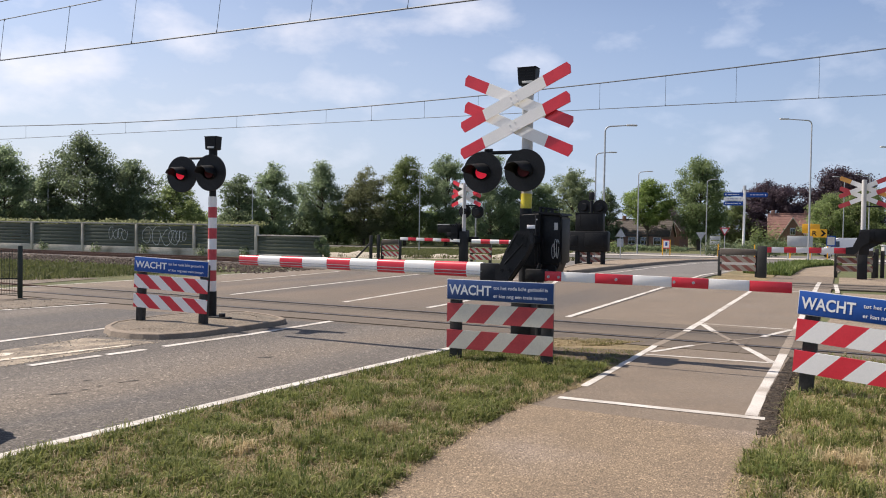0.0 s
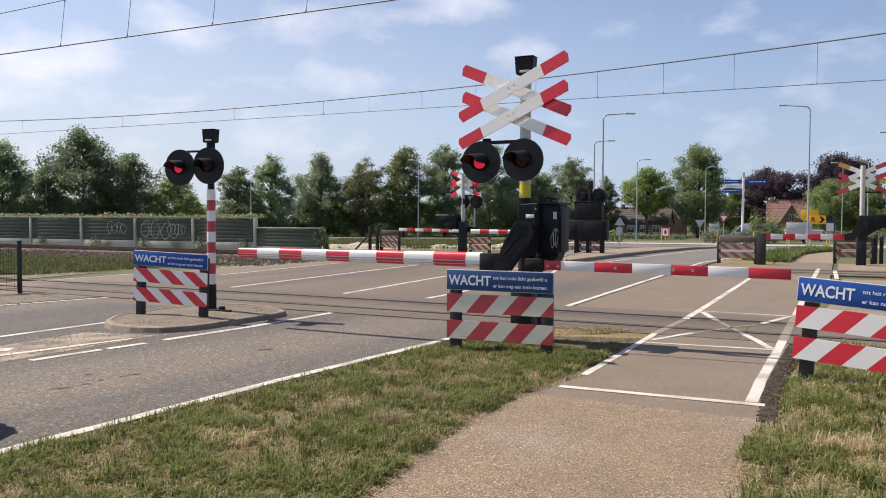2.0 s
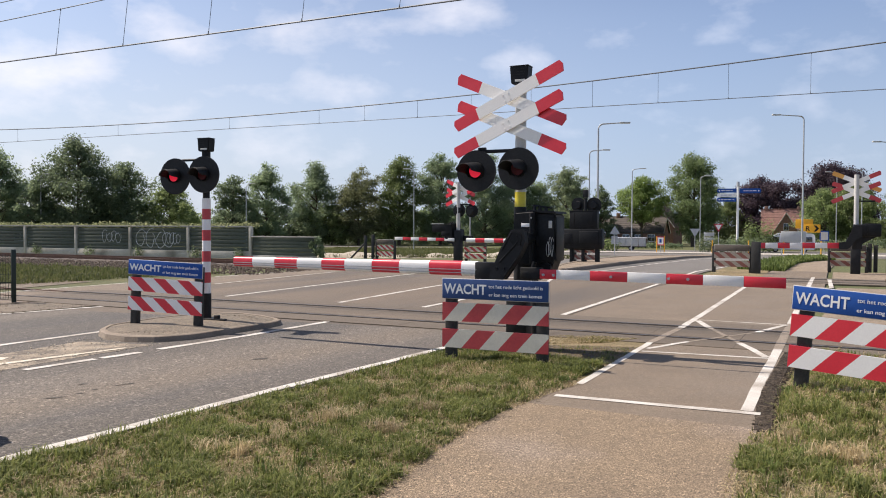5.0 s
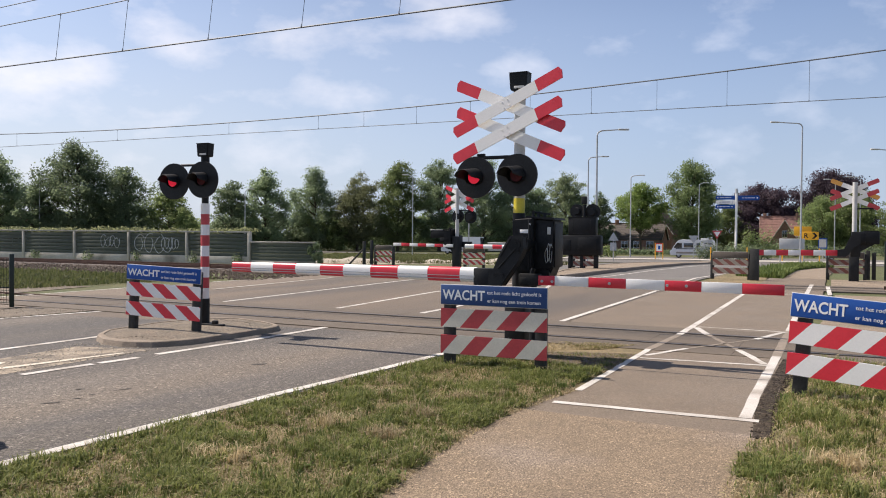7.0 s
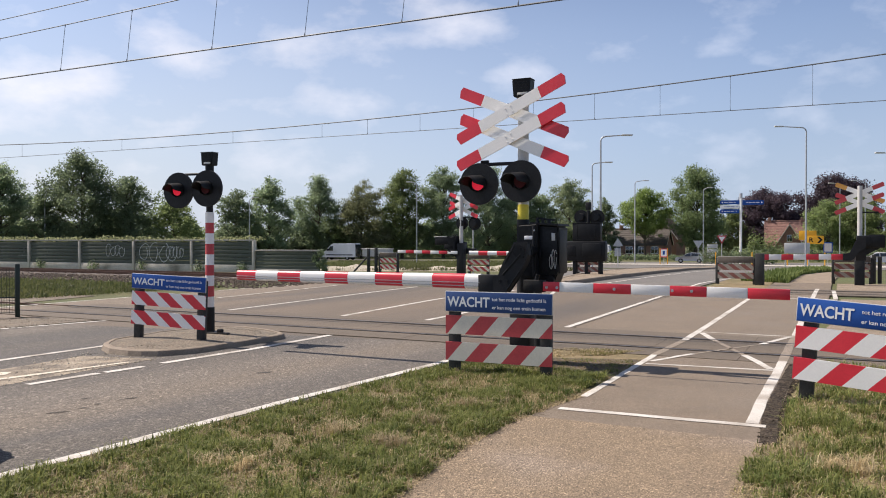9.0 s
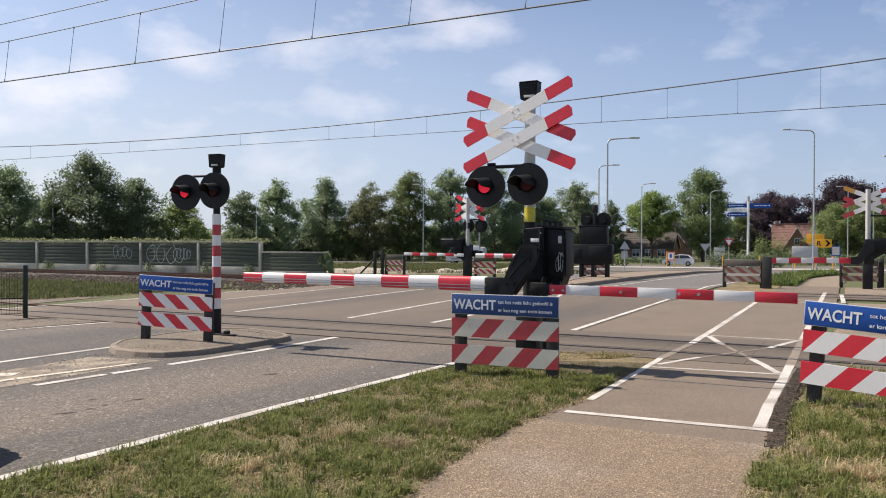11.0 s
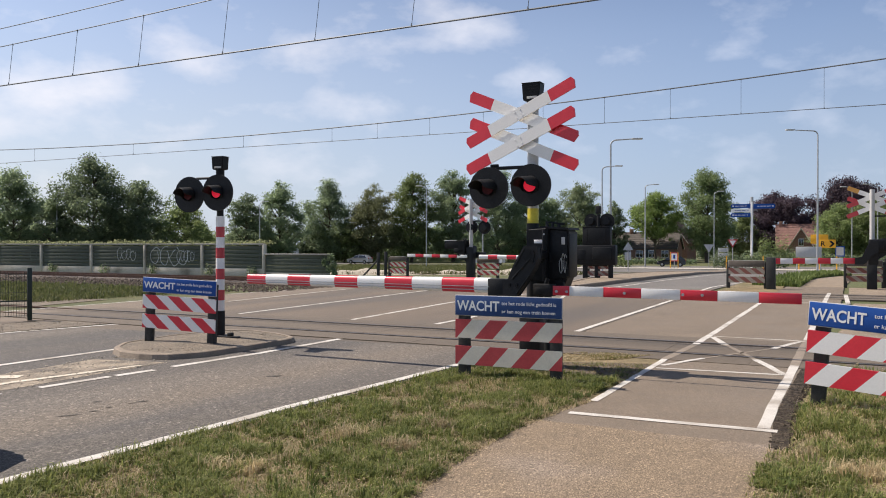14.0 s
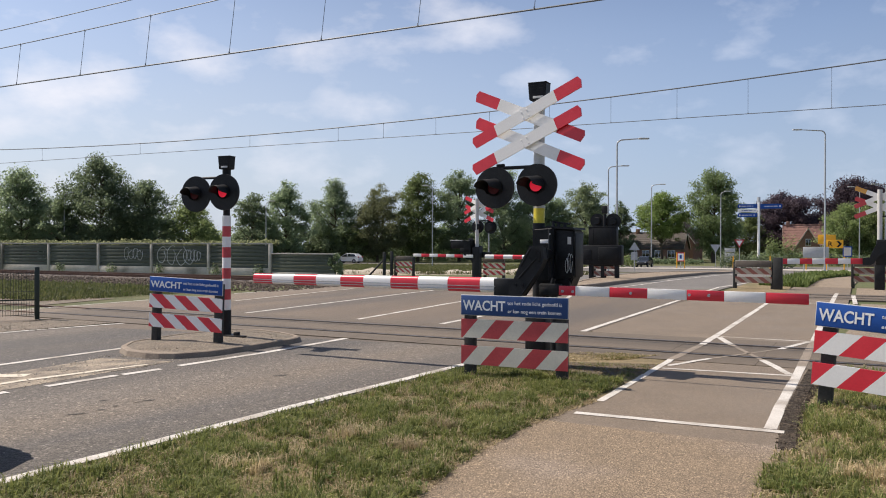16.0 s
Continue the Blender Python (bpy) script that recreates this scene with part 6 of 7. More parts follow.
# ---- stains on the road ----
def stain(x, y, lx, ly, seed):
    rnd = random.Random(seed)
    bm = bmesh.new()
    n = 22
    vs = []
    for i in range(n):
        a = 2 * math.pi * i / n
        k = 1 + rnd.uniform(-0.28, 0.28)
        px, py = lx * k * math.cos(a), ly * k * math.sin(a)
        c, s = math.cos(radians(-30)), math.sin(radians(-30))
        vs.append(bm.verts.new((x + px * c + py * s, y - px * s + py * c, 0.004)))
    bm.faces.new(vs)
    lump("oil_stain", bm, M_STAIN, "small dark oil stain on the asphalt", "stain", "oil stains", "structure", smooth=False)


for k, (sx, sy, sl, sw) in enumerate(((-2.17, 9.76, 0.10, 0.035), (-3.59, 7.48, 0.11, 0.022), (-3.62, 8.14, 0.045, 0.018), (-3.44, 7.68, 0.04, 0.018), (-3.38, 7.87, 0.04, 0.015), (-3.16, 8.16, 0.06, 0.018), (-3.24, 8.07, 0.035, 0.014))):
    stain(sx, sy, sl, sw, k)


# ---- trees ----
def tree(x, y, h, wid, mat, seed, leaf=0.12, count=34000, trunk=0.22, label="", base=None, group="trees", point=0.5, loose=1.0):
    """A tapered trunk with limbs, and an uneven crown: each limb ends in a spray of small clumps of leaves."""
    rnd = random.Random(seed)
    z0 = land(x, y) if base is None else base
    th = place("tree", pose(x, y, z0 - 0.05, 0, 0, rnd.uniform(0, 360)), label, "tree", group)
    bm = bmesh.new()
    p, r = Vector((0, 0, 0)), 0.018 * h + 0.03
    top = Vector((rnd.uniform(-0.3, 0.3), rnd.uniform(-0.3, 0.3), h * 0.80))
    n = 6
    for i in range(n):
        q = top * ((i + 1) / n) + Vector((rnd.uniform(-0.12, 0.12), rnd.uniform(-0.12, 0.12), 0))
        tube(bm, p, q, r, r * 0.8, 8, False)
        p, r = q, r * 0.8
    spots = []
    limbs = 44
    low, high = rnd.uniform(0.14, 0.26), 0.95
    for i in range(limbs):
        k = (i + rnd.uniform(0, 0.8)) / limbs
        z = h * (trunk + (0.90 - trunk) * k)
        a = i * 2.4 + rnd.uniform(-0.6, 0.6)
        prof = math.sin(math.pi * (low + (high - low) * k)) ** (0.55 + 0.5 * point)
        bulge = 1 + 0.42 * noise.noise((1.3 * math.cos(a) + seed, 1.3 * math.sin(a), 4.0 * k))
        rr = wid / 2 * prof * bulge * rnd.uniform(0.72, 1.05)
        tip = Vector((rr * math.cos(a), rr * math.sin(a), z + rnd.uniform(-0.02, 0.05) * h))
        root = top * min(0.95, max(0.15, z / h / 0.80 - rnd.uniform(0.16, 0.30)))
        tube(bm, root, tip, 0.005 * h + 0.02, 0.02, 6, False)
        for j in range(5):
            f = rnd.uniform(0.45, 1.06)
            c = root.lerp(tip, f) + Vector((rnd.gauss(0, 1), rnd.gauss(0, 1), rnd.gauss(0.2, 0.8))) * wid * 0.065 * loose
            s = wid * rnd.uniform(0.06, 0.12)
            spots.append((c.x, c.y, c.z, s * 1.15, s * 1.15, s * rnd.uniform(0.6, 0.9)))
    for i in range(7):
        s = wid * rnd.uniform(0.05, 0.09)
        spots.append((top.x + rnd.gauss(0, 0.06) * wid, top.y + rnd.gauss(0, 0.06) * wid, h * rnd.uniform(0.86, 0.975), s, s, s * 0.9))
    part("trunk", bm, M_BARK, th)
    ob = new("crown", leaf_mesh("crown", spots, count, leaf, mat, rnd, 3))
    ob.parent = th
    return th


GREEN, DARK, FRESH = "tall green leafy tree in full crown", "dense dark green tree beyond the wall", "fresh light green tree by the junction"
OLIVE = "airy olive green tree beyond the field"
# place, height, breadth, leaves, share of bare trunk, how pointed, how loose
BELT = [(-52.2, 95, 11.2, 8.2, M_LEAFD, 0.16, 0.6, 1.3), (-42.7, 95, 12.7, 9.6, M_LEAFD, 0.12, 0.7, 1.0), (-46.2, 93, 8.4, 4.6, M_LEAFD, 0.06, 0.4, 1.2), (-38.2, 98, 10.2, 7.6, M_LEAFD, 0.10, 0.8, 1.2),
        (-33.6, 101, 8.0, 6.6, M_LEAF, 0.06, 0.4, 1.1), (-28.4, 110, 9.9, 5.8, M_LEAFD, 0.06, 0.6, 1.0), (-24.0, 112, 12.0, 6.8, M_LEAFD, 0.08, 0.7, 1.0), (-19.2, 126, 13.3, 8.8, M_LEAFD, 0.08, 1.1, 1.0),
        (-16.6, 125, 6.4, 6.4, M_LEAF, 0.06, 0.5, 1.0), (-12.5, 126, 11.8, 8.8, M_OLIVE, 0.14, 0.6, 1.3), (-6.2, 128, 14.3, 9.0, M_LEAF, 0.10, 0.7, 1.0), (0.4, 130, 15.4, 8.6, M_LEAFD, 0.08, 0.9, 1.1),
        (7.8, 132, 15.9, 9.0, M_LEAFD, 0.06, 0.6, 1.0), (13.5, 133, 13.0, 7.4, M_LEAFD, 0.06, 0.6, 1.0), (21.3, 132, 13.3, 7.6, M_PALELEAF, 0.10, 0.7, 1.5), (16.8, 134, 10.8, 6.6, M_LEAFD, 0.06, 0.5, 1.2),
        (27.2, 133, 10.3, 4.8, M_LEAFD, 0.06, 0.8, 1.1), (33.0, 129, 11.6, 7.6, M_LEAFL, 0.40, 0.7, 1.1), (40.6, 127, 15.3, 9.6, M_CLEARLEAF, 0.18, 0.9, 1.0), (62.5, 153, 13.3, 12.2, M_COPPER, 0.08, 0.4, 0.9),
        (75.5, 151, 15.6, 15.0, M_COPPER, 0.08, 0.4, 0.9), (62.4, 129, 9.6, 8.0, M_LEAF, 0.06, 0.6, 1.2), (67.2, 128, 10.6, 8.0, M_LEAF, 0.06, 0.6, 1.2), (70.8, 122, 9.0, 7.4, M_LEAF, 0.06, 0.5, 1.2),
        (54.8, 150, 9.2, 7.0, M_LEAF, 0.06, 0.6, 1.1), (-60, 97, 10.0, 9, M_LEAFD, 0.1, 0.6, 1.1), (-68, 96, 10.5, 9, M_LEAFD, 0.1, 0.6, 1.1), (80, 126, 11, 9, M_LEAF, 0.1, 0.6, 1.1),
        (48.0, 150, 8.6, 7.5, M_LEAFD, 0.06, 0.5, 1.1), (25.5, 150, 10.5, 8, M_LEAFD, 0.06, 0.5, 1.1)]
for i, (x, y, h, w, mt, bare, point, loose) in enumerate(BELT):
    tree(x, y, h, w, mt, 40 + i, label={M_LEAFD.name: DARK, M_LEAF.name: GREEN, M_LEAFL.name: FRESH, M_OLIVE.name: OLIVE, M_CLEARLEAF.name: "tall clear green tree with a rounded crown by the junction", M_PALELEAF.name: "airy pale green tree beside the road"}.get(mt.name, "dark purple copper beech with a broad crown"),
         count=int((235 if mt is not M_COPPER else 300) * w * h), leaf=0.14 if mt is not M_COPPER else 0.18, trunk=bare, point=point, loose=loose)
# a second, lower row that closes the belt
rnd = random.Random(9)
for i in range(22):
    x = -62 + i * 4.2 + rnd.uniform(-1.2, 1.2)
    y = 106 + max(0, min(1, (x + 40) / 30)) * 32 + rnd.uniform(-2, 2)
    tree(x, y + 4, rnd.uniform(5.0, 7.5), rnd.uniform(6, 8), rnd.choice((M_LEAFD, M_LEAFD, M_LEAF)), 200 + i, 0.15, 9000, 0.04, "low dense tree in the green belt")


def hedge_row(name, a, b, h, mat, label, count=3000, size=0.13, deep=0.8):
    rnd = random.Random(len(name) + int(a[0] * 3))
    n = max(3, int(math.dist(a, b) / 0.8))
    spots = []
    for i in range(n + 1):
        x, y = a[0] + (b[0] - a[0]) * i / n, a[1] + (b[1] - a[1]) * i / n
        z = land(x, y)
        spots.append((x + rnd.uniform(-0.3, 0.3), y + rnd.uniform(-0.3, 0.3), z + h * 0.5, 0.75, deep, h * rnd.uniform(0.45, 0.6)))
    leaf_cloud(name, spots, count, size, mat, label, "hedge")


hedge_row("undergrowth", (-46, 108), (-12, 134), 3.2, M_LEAFD, "dark undergrowth below the trees", 9000, 0.2, 1.6)
hedge_row("undergrowth", (-12, 134), (26, 136), 3.4, M_LEAFD, "dark undergrowth below the tall trees", 9000, 0.2, 1.6)
hedge_row("garden_hedge", (40.5, 108), (52, 106), 1.6, M_LEAF, "clipped green garden hedge by the junction", 2600)
hedge_row("roadside_hedge", (31.3, 93.5), (37.8, 91.9), 1.6, M_LEAFD, "dark unclipped hedge along the junction", 3600, 0.1)
hedge_row("shrub", (37.2, 95.6), (39.6, 94.7), 3.3, M_LEAF, "green shrub below the direction sign", 1600)
hedge_row("garden_hedge", (23.0, 118), (34.0, 113.5), 0.8, M_LEAFD, "low dark garden hedge before the houses", 3000)
hedge_row("garden_hedge", (41.5, 112.5), (50.0, 110), 1.7, M_LEAFD, "dark garden hedge beside the road", 2600)
hedge_row("roadside_bush", (17.0, 98), (22.0, 99), 1.4, M_LEAF, "low green bushes by the road", 1500)
hedge_row("garden_hedge", (52, 116), (74, 112), 1.5, M_LEAFD, "dark clipped hedge in front of the house", 2600)


# ---- far road, sand and grass ----
sheet([(77, 80.5), (30, 97.2), (-82, 136.0)], [(79, 86.0), (32, 102.8), (-80, 142.5)], 60, 0.01, "far_road", M_FARROAD, "grey road passing the junction beyond the crossing", "road", 2)
sheet([(9, 66), (10, 84), (12, 103)], [(44, 74), (50, 80), (62, 88)], 16, 0.006, "junction", M_FARROAD, "wide grey asphalt junction", "road", 6)
sheet([(10, 92.5), (22.5, 90.3), (28, 88.5), (35, 84.0), (60, 73)], [(10, 96.5), (22.5, 94.8), (28, 93.6), (35.5, 89.8), (62, 79)], 20, 0.06, "junction_kerb", M_PALE, "pale paved strip along the junction", "kerb", 2)


def heap(name, x, y, lx, ly, h, label):
    bm = bmesh.new()
    rnd = random.Random(int(x * 10))
    n, k = 22, 8
    rows = []
    for i in range(n + 1):
        row = []
        for j in range(k + 1):
            u, v = i / n * 2 - 1, j / k * 2 - 1
            px, py = x + u * lx, y + v * ly
            z = h * max(0, 1 - u ** 4) * max(0, 1 - v * v) * (0.6 + 0.5 * noise.noise((px * 0.9, py * 0.9, 2.0))) + 0.08 * noise.noise((px * 4, py * 4, 5))
            row.append(bm.verts.new((px, py, land(px, py) - 0.05 + z)))
        rows.append(row)
    for p, q in zip(rows, rows[1:]):
        for j in range(k):
            bm.faces.new((p[j], p[j + 1], q[j + 1], q[j]))
    lump(name, bm, M_SAND, label, "sand mound", "sand mounds")


heap("sand_mound", -4.6, 46.0, 3.0, 1.3, 0.42, "low pale heap of sand and rubble in the grass")
heap("sand_mound", 3.0, 46.5, 4.6, 1.6, 0.45, "long low pale heap of sand and rubble in the grass")
blades("sand_grass", [(-8.5, 44.6), (8.5, 44.8)], [(-8.5, 48.0), (9.0, 48.0)], 5200, 0.06, 0.24, M_MEADOW, "rough grass growing through the sand", lambda d, k: k < 0.3 + 1.2 * d, 0.012)
blades("sand_straw", [(-8.5, 44.6), (8.5, 44.8)], [(-8.5, 48.0), (9.0, 48.0)], 1500, 0.05, 0.20, M_STRAW, "dry stalks on the sand", lambda d, k: k < 0.3 - d, 0.010, 1.5)
stones("rubble", [(-7.4, 45.0), (8.0, 45.5)], [(-7.4, 47.0), (8.0, 47.5)], 900, 0.05, 0.2, M_SAND, "pale rubble on the sand")


# ---- street lamps and signs ----
def street_lamp(x, y, top, reach, side, label, r=0.075, curved=True):
    z0 = land(x, y)
    th = place("street_lamp", pose(x, y, z0, 0, 0, side), label, "street lamp", "street lamps")
    h = top - z0
    one_tube("pole", (0, 0, 0), (0, 0, h - 0.35), r * 1.15, M_GALV, th, r * 0.75, 10)
    bm = bmesh.new()
    last = Vector((0, 0, h - 0.36))
    for i in range(1, 7):
        a = radians(90 * i / 6)
        p = Vector((0.4 * (1 - math.cos(a)), 0, h - 0.36 + 0.4 * math.sin(a) * 0.9))
        tube(bm, last, p, r * 0.7, seg=8)
        last = p
    tube(bm, last, (reach, 0, h + 0.08), r * 0.65, r * 0.5, 8)
    part("arm", bm, M_GALV, th)
    bm = bmesh.new()
    box(bm, (reach + 0.35, 0, h + 0.09), (0.75, 0.26, 0.11), 0.04)
    part("luminaire", bm, M_GREY, th)
    return th


street_lamp(31.1, 68, 11.35, 2.0, 180, "tall slender street lamp with a long arm")
street_lamp(11.2, 56, 9.0, 1.5, 0, "tall slender street lamp with a curved arm")
street_lamp(14.2, 75, 9.0, 1.2, 0, "grey street lamp with a curved arm")
street_lamp(24.3, 100, 9.2, 1.0, 0, "grey street lamp by the junction")
street_lamp(34.2, 104, 8.6, 0.5, 0, "grey street lamp before a tree", 0.06)
street_lamp(-3.0, 100, 9.0, 0.6, 180, "thin grey street lamp before the trees", 0.06)
street_lamp(-22.0, 92, 6.6, 0.3, 0, "thin grey lamp pole behind the wall", 0.06)
street_lamp(-45.5, 92, 7.6, 0.3, 0, "thin grey lamp pole behind the wall", 0.06)
street_lamp(58.5, 110, 10.0, 1.2, 180, "grey street lamp before the copper beech")
street_lamp(38.2, 66, 8.9, 1.6, 180, "grey street lamp beside the far signal")
street_lamp(52.0, 104, 9.2, 0.8, 180, "grey street lamp near the house", 0.06)


def bars(parent, x0, x1, z, h, y, n, mat, rnd):
    """Writing too small to read, as plain bars."""
    bm = bmesh.new()
    x = x0
    while x < x1 - 0.1:
        w = rnd.uniform(0.15, 0.5)
        box(bm, (x + w / 2, y, z), (min(w, x1 - x), 0.01, h))
        x += w + 0.08
    part("lettering_bar", bm, mat, parent, smooth=False)


def guide_sign():
    x, y = 35.7, 95.0
    z0 = land(x, y)
    th = place("direction_sign", pose(x, y, z0, 0, 0, -20), "blue finger signs on a tall white post", "direction sign")
    one_tube("post", (0, 0, 0), (0, 0, 8.0), 0.15, M_WHITE, th, 0.13, 14)
    one_tube("cap", (0, 0, 7.85), (0, 0, 8.4), 0.19, M_GALV, th, 0.17, 14)
    r = random.Random(2)
    for x0, x1, z, h in ((-2.35, -0.16, 7.35, 0.24), (-2.35, -0.16, 6.82, 0.20), (-2.35, -0.16, 6.28, 0.24), (0.16, 2.55, 7.30, 0.28)):
        tip = x0 if x0 < 0 else x1
        back = x1 if x0 < 0 else x0
        bm = bmesh.new()
        prism(bm, [(tip, z - h * 0.5), (tip, z + h * 0.5), (tip + 0.12 * (1 if x0 < 0 else -1), z + h), (back, z + h), (back, z - h), (tip + 0.12 * (1 if x0 < 0 else -1), z - h)], -0.06, 0.0)
        pale = z == 6.82
        b = part("sign_board", bm, M_WHITE if pale else M_BLUE, th, smooth=False)
        bars(b, x0 + 0.45, x1 - 0.35, z, 0.07, -0.066, 3, M_BLUE if pale else M_LETTER, r)
        one_box("arrow", (tip + 0.25 * (1 if x0 < 0 else -1), -0.066, z), (0.12, 0.012, 0.16), M_LETTER, b, 0.0)


guide_sign()


def small_sign(name, x, y, z0, h, shape, mats, label, size=0.5, yaw=-20):
    th = place(name, pose(x, y, z0, 0, 0, yaw), label, "road sign", "road signs")
    one_tube("post", (0, 0.04, 0), (0, 0.04, h), 0.035, M_GALV, th, seg=10)
    for k, (s, mt) in enumerate(mats):
        pts = [(a * size * s, h - size * 0.3 + b * size * s) for a, b in shape]
        bm = bmesh.new()
        prism(bm, pts, -0.004 - 0.008 * k, 0.018 - 0.004 * k)
        part("plate" if k == 0 else "inner_plate", bm, mt, th, smooth=False)
    return th


DOWN = [(-1, 0.62), (0, -1.1), (1, 0.62)]
UP = [(-1, -0.62), (1, -0.62), (0, 1.0)]
SQ = [(-0.8, -1), (0.8, -1), (0.8, 1), (-0.8, 1)]
small_sign("give_way_sign", 26.4, 75, land(26, 75), 2.95, DOWN, ((1.0, M_REDD), (0.62, M_WHITE)), "red and white give way triangle on a post", 0.46)
small_sign("give_way_sign", 31.6, 98, land(31.6, 98), 2.6, DOWN, ((1.0, M_GALV),), "grey back of a triangular road sign", 0.6)
small_sign("back_of_sign", 17.75, 80, land(17.4, 80), 2.55, UP, ((1.0, M_GALV),), "grey back of a triangular road sign", 0.52)
small_sign("notice_plate", 17.75, 80.1, land(17.4, 80), 1.6, SQ, ((1.0, M_GALV),), "grey back of a narrow plate", 0.4)
rw = small_sign("work_sign", 25.7, 92, land(26.2, 92), 1.5, SQ, ((1.0, M_RED), (0.8, M_WHITE)), "red-edged white traffic board on yellow legs", 0.5)
one_box("symbol", (0, -0.03, 1.36), (0.24, 0.012, 0.42), M_BLUE, rw, 0.003)
for sx in (-0.42, 0.42):
    one_tube("leg", (sx, 0.03, 0), (sx, 0.03, 1.9), 0.05, M_YSIGN, rw, seg=8)
info = place("info_board", pose(33.0, 97, land(33, 97), 0, 0, -20), "grey information board between posts", "sign")
for sx in (-0.55, 0.55):
    one_tube("leg", (sx, 0, 0), (sx, 0, 2.4), 0.05, M_GALV, info, seg=8)
for z in (0.9, 1.5, 2.1):
    one_box("plate", (0, -0.06, z), (1.2, 0.03, 0.45), M_GREY, info, 0.004)
for x in (31.0, 34.6, 38.0, 41.5):
    bm = bmesh.new()
    tube(bm, (0, 0, 0), (0, 0, 1.5), 0.06, seg=8)
    lump("yellow_post", bm, M_YSIGN, "slim yellow marker post", "post", "marker posts", m=pose(x, 90 - 0.36 * (x - 31), land(x, 90)))
det = place("diversion_sign", pose(40.0, 87, land(40, 87), 0, 0, -20), "yellow diversion signs with a black arrow", "road sign", "road signs")
one_tube("post", (0, 0.05, 0), (0, 0.05, 3.9), 0.05, M_YSIGN, det, seg=8)
one_box("plate", (0, 0, 3.35), (1.75, 0.04, 1.0), M_YSIGN, det, 0.01)
pl = one_box("arrow_plate", (0.75, -0.06, 2.85), (1.7, 0.04, 0.88), M_YSIGN, det, 0.01)
bm = bmesh.new()
prism(bm, [(0.92, 2.52), (1.16, 2.52), (1.48, 2.85), (1.16, 3.18), (0.92, 3.18), (1.2, 2.85)], -0.09, -0.082)
part("arrow", bm, M_BLACK, pl, smooth=False)
lettering("R", 0.75, (0.10, -0.084, 2.60), M_BLACK, pl, 0.012)
small_sign("route_board", 42.7, 88, land(42.7, 88), 2.2, SQ, ((1.0, M_BLUE), (0.78, M_GREY)), "blue-edged pale board on a post", 0.58)
bb = place("billboard", pose(36.6, 82, land(36.6, 82), 0, 0, -20), "pale grey information panel on legs", "sign")
one_box("panel", (0, 0, 1.98), (2.4, 0.08, 1.1), M_GREY, bb, 0.02)
for sx in (-1.1, 1.1):
    one_tube("leg", (sx, 0.06, 0), (sx, 0.06, 1.3), 0.05, M_GALV, bb, seg=8)


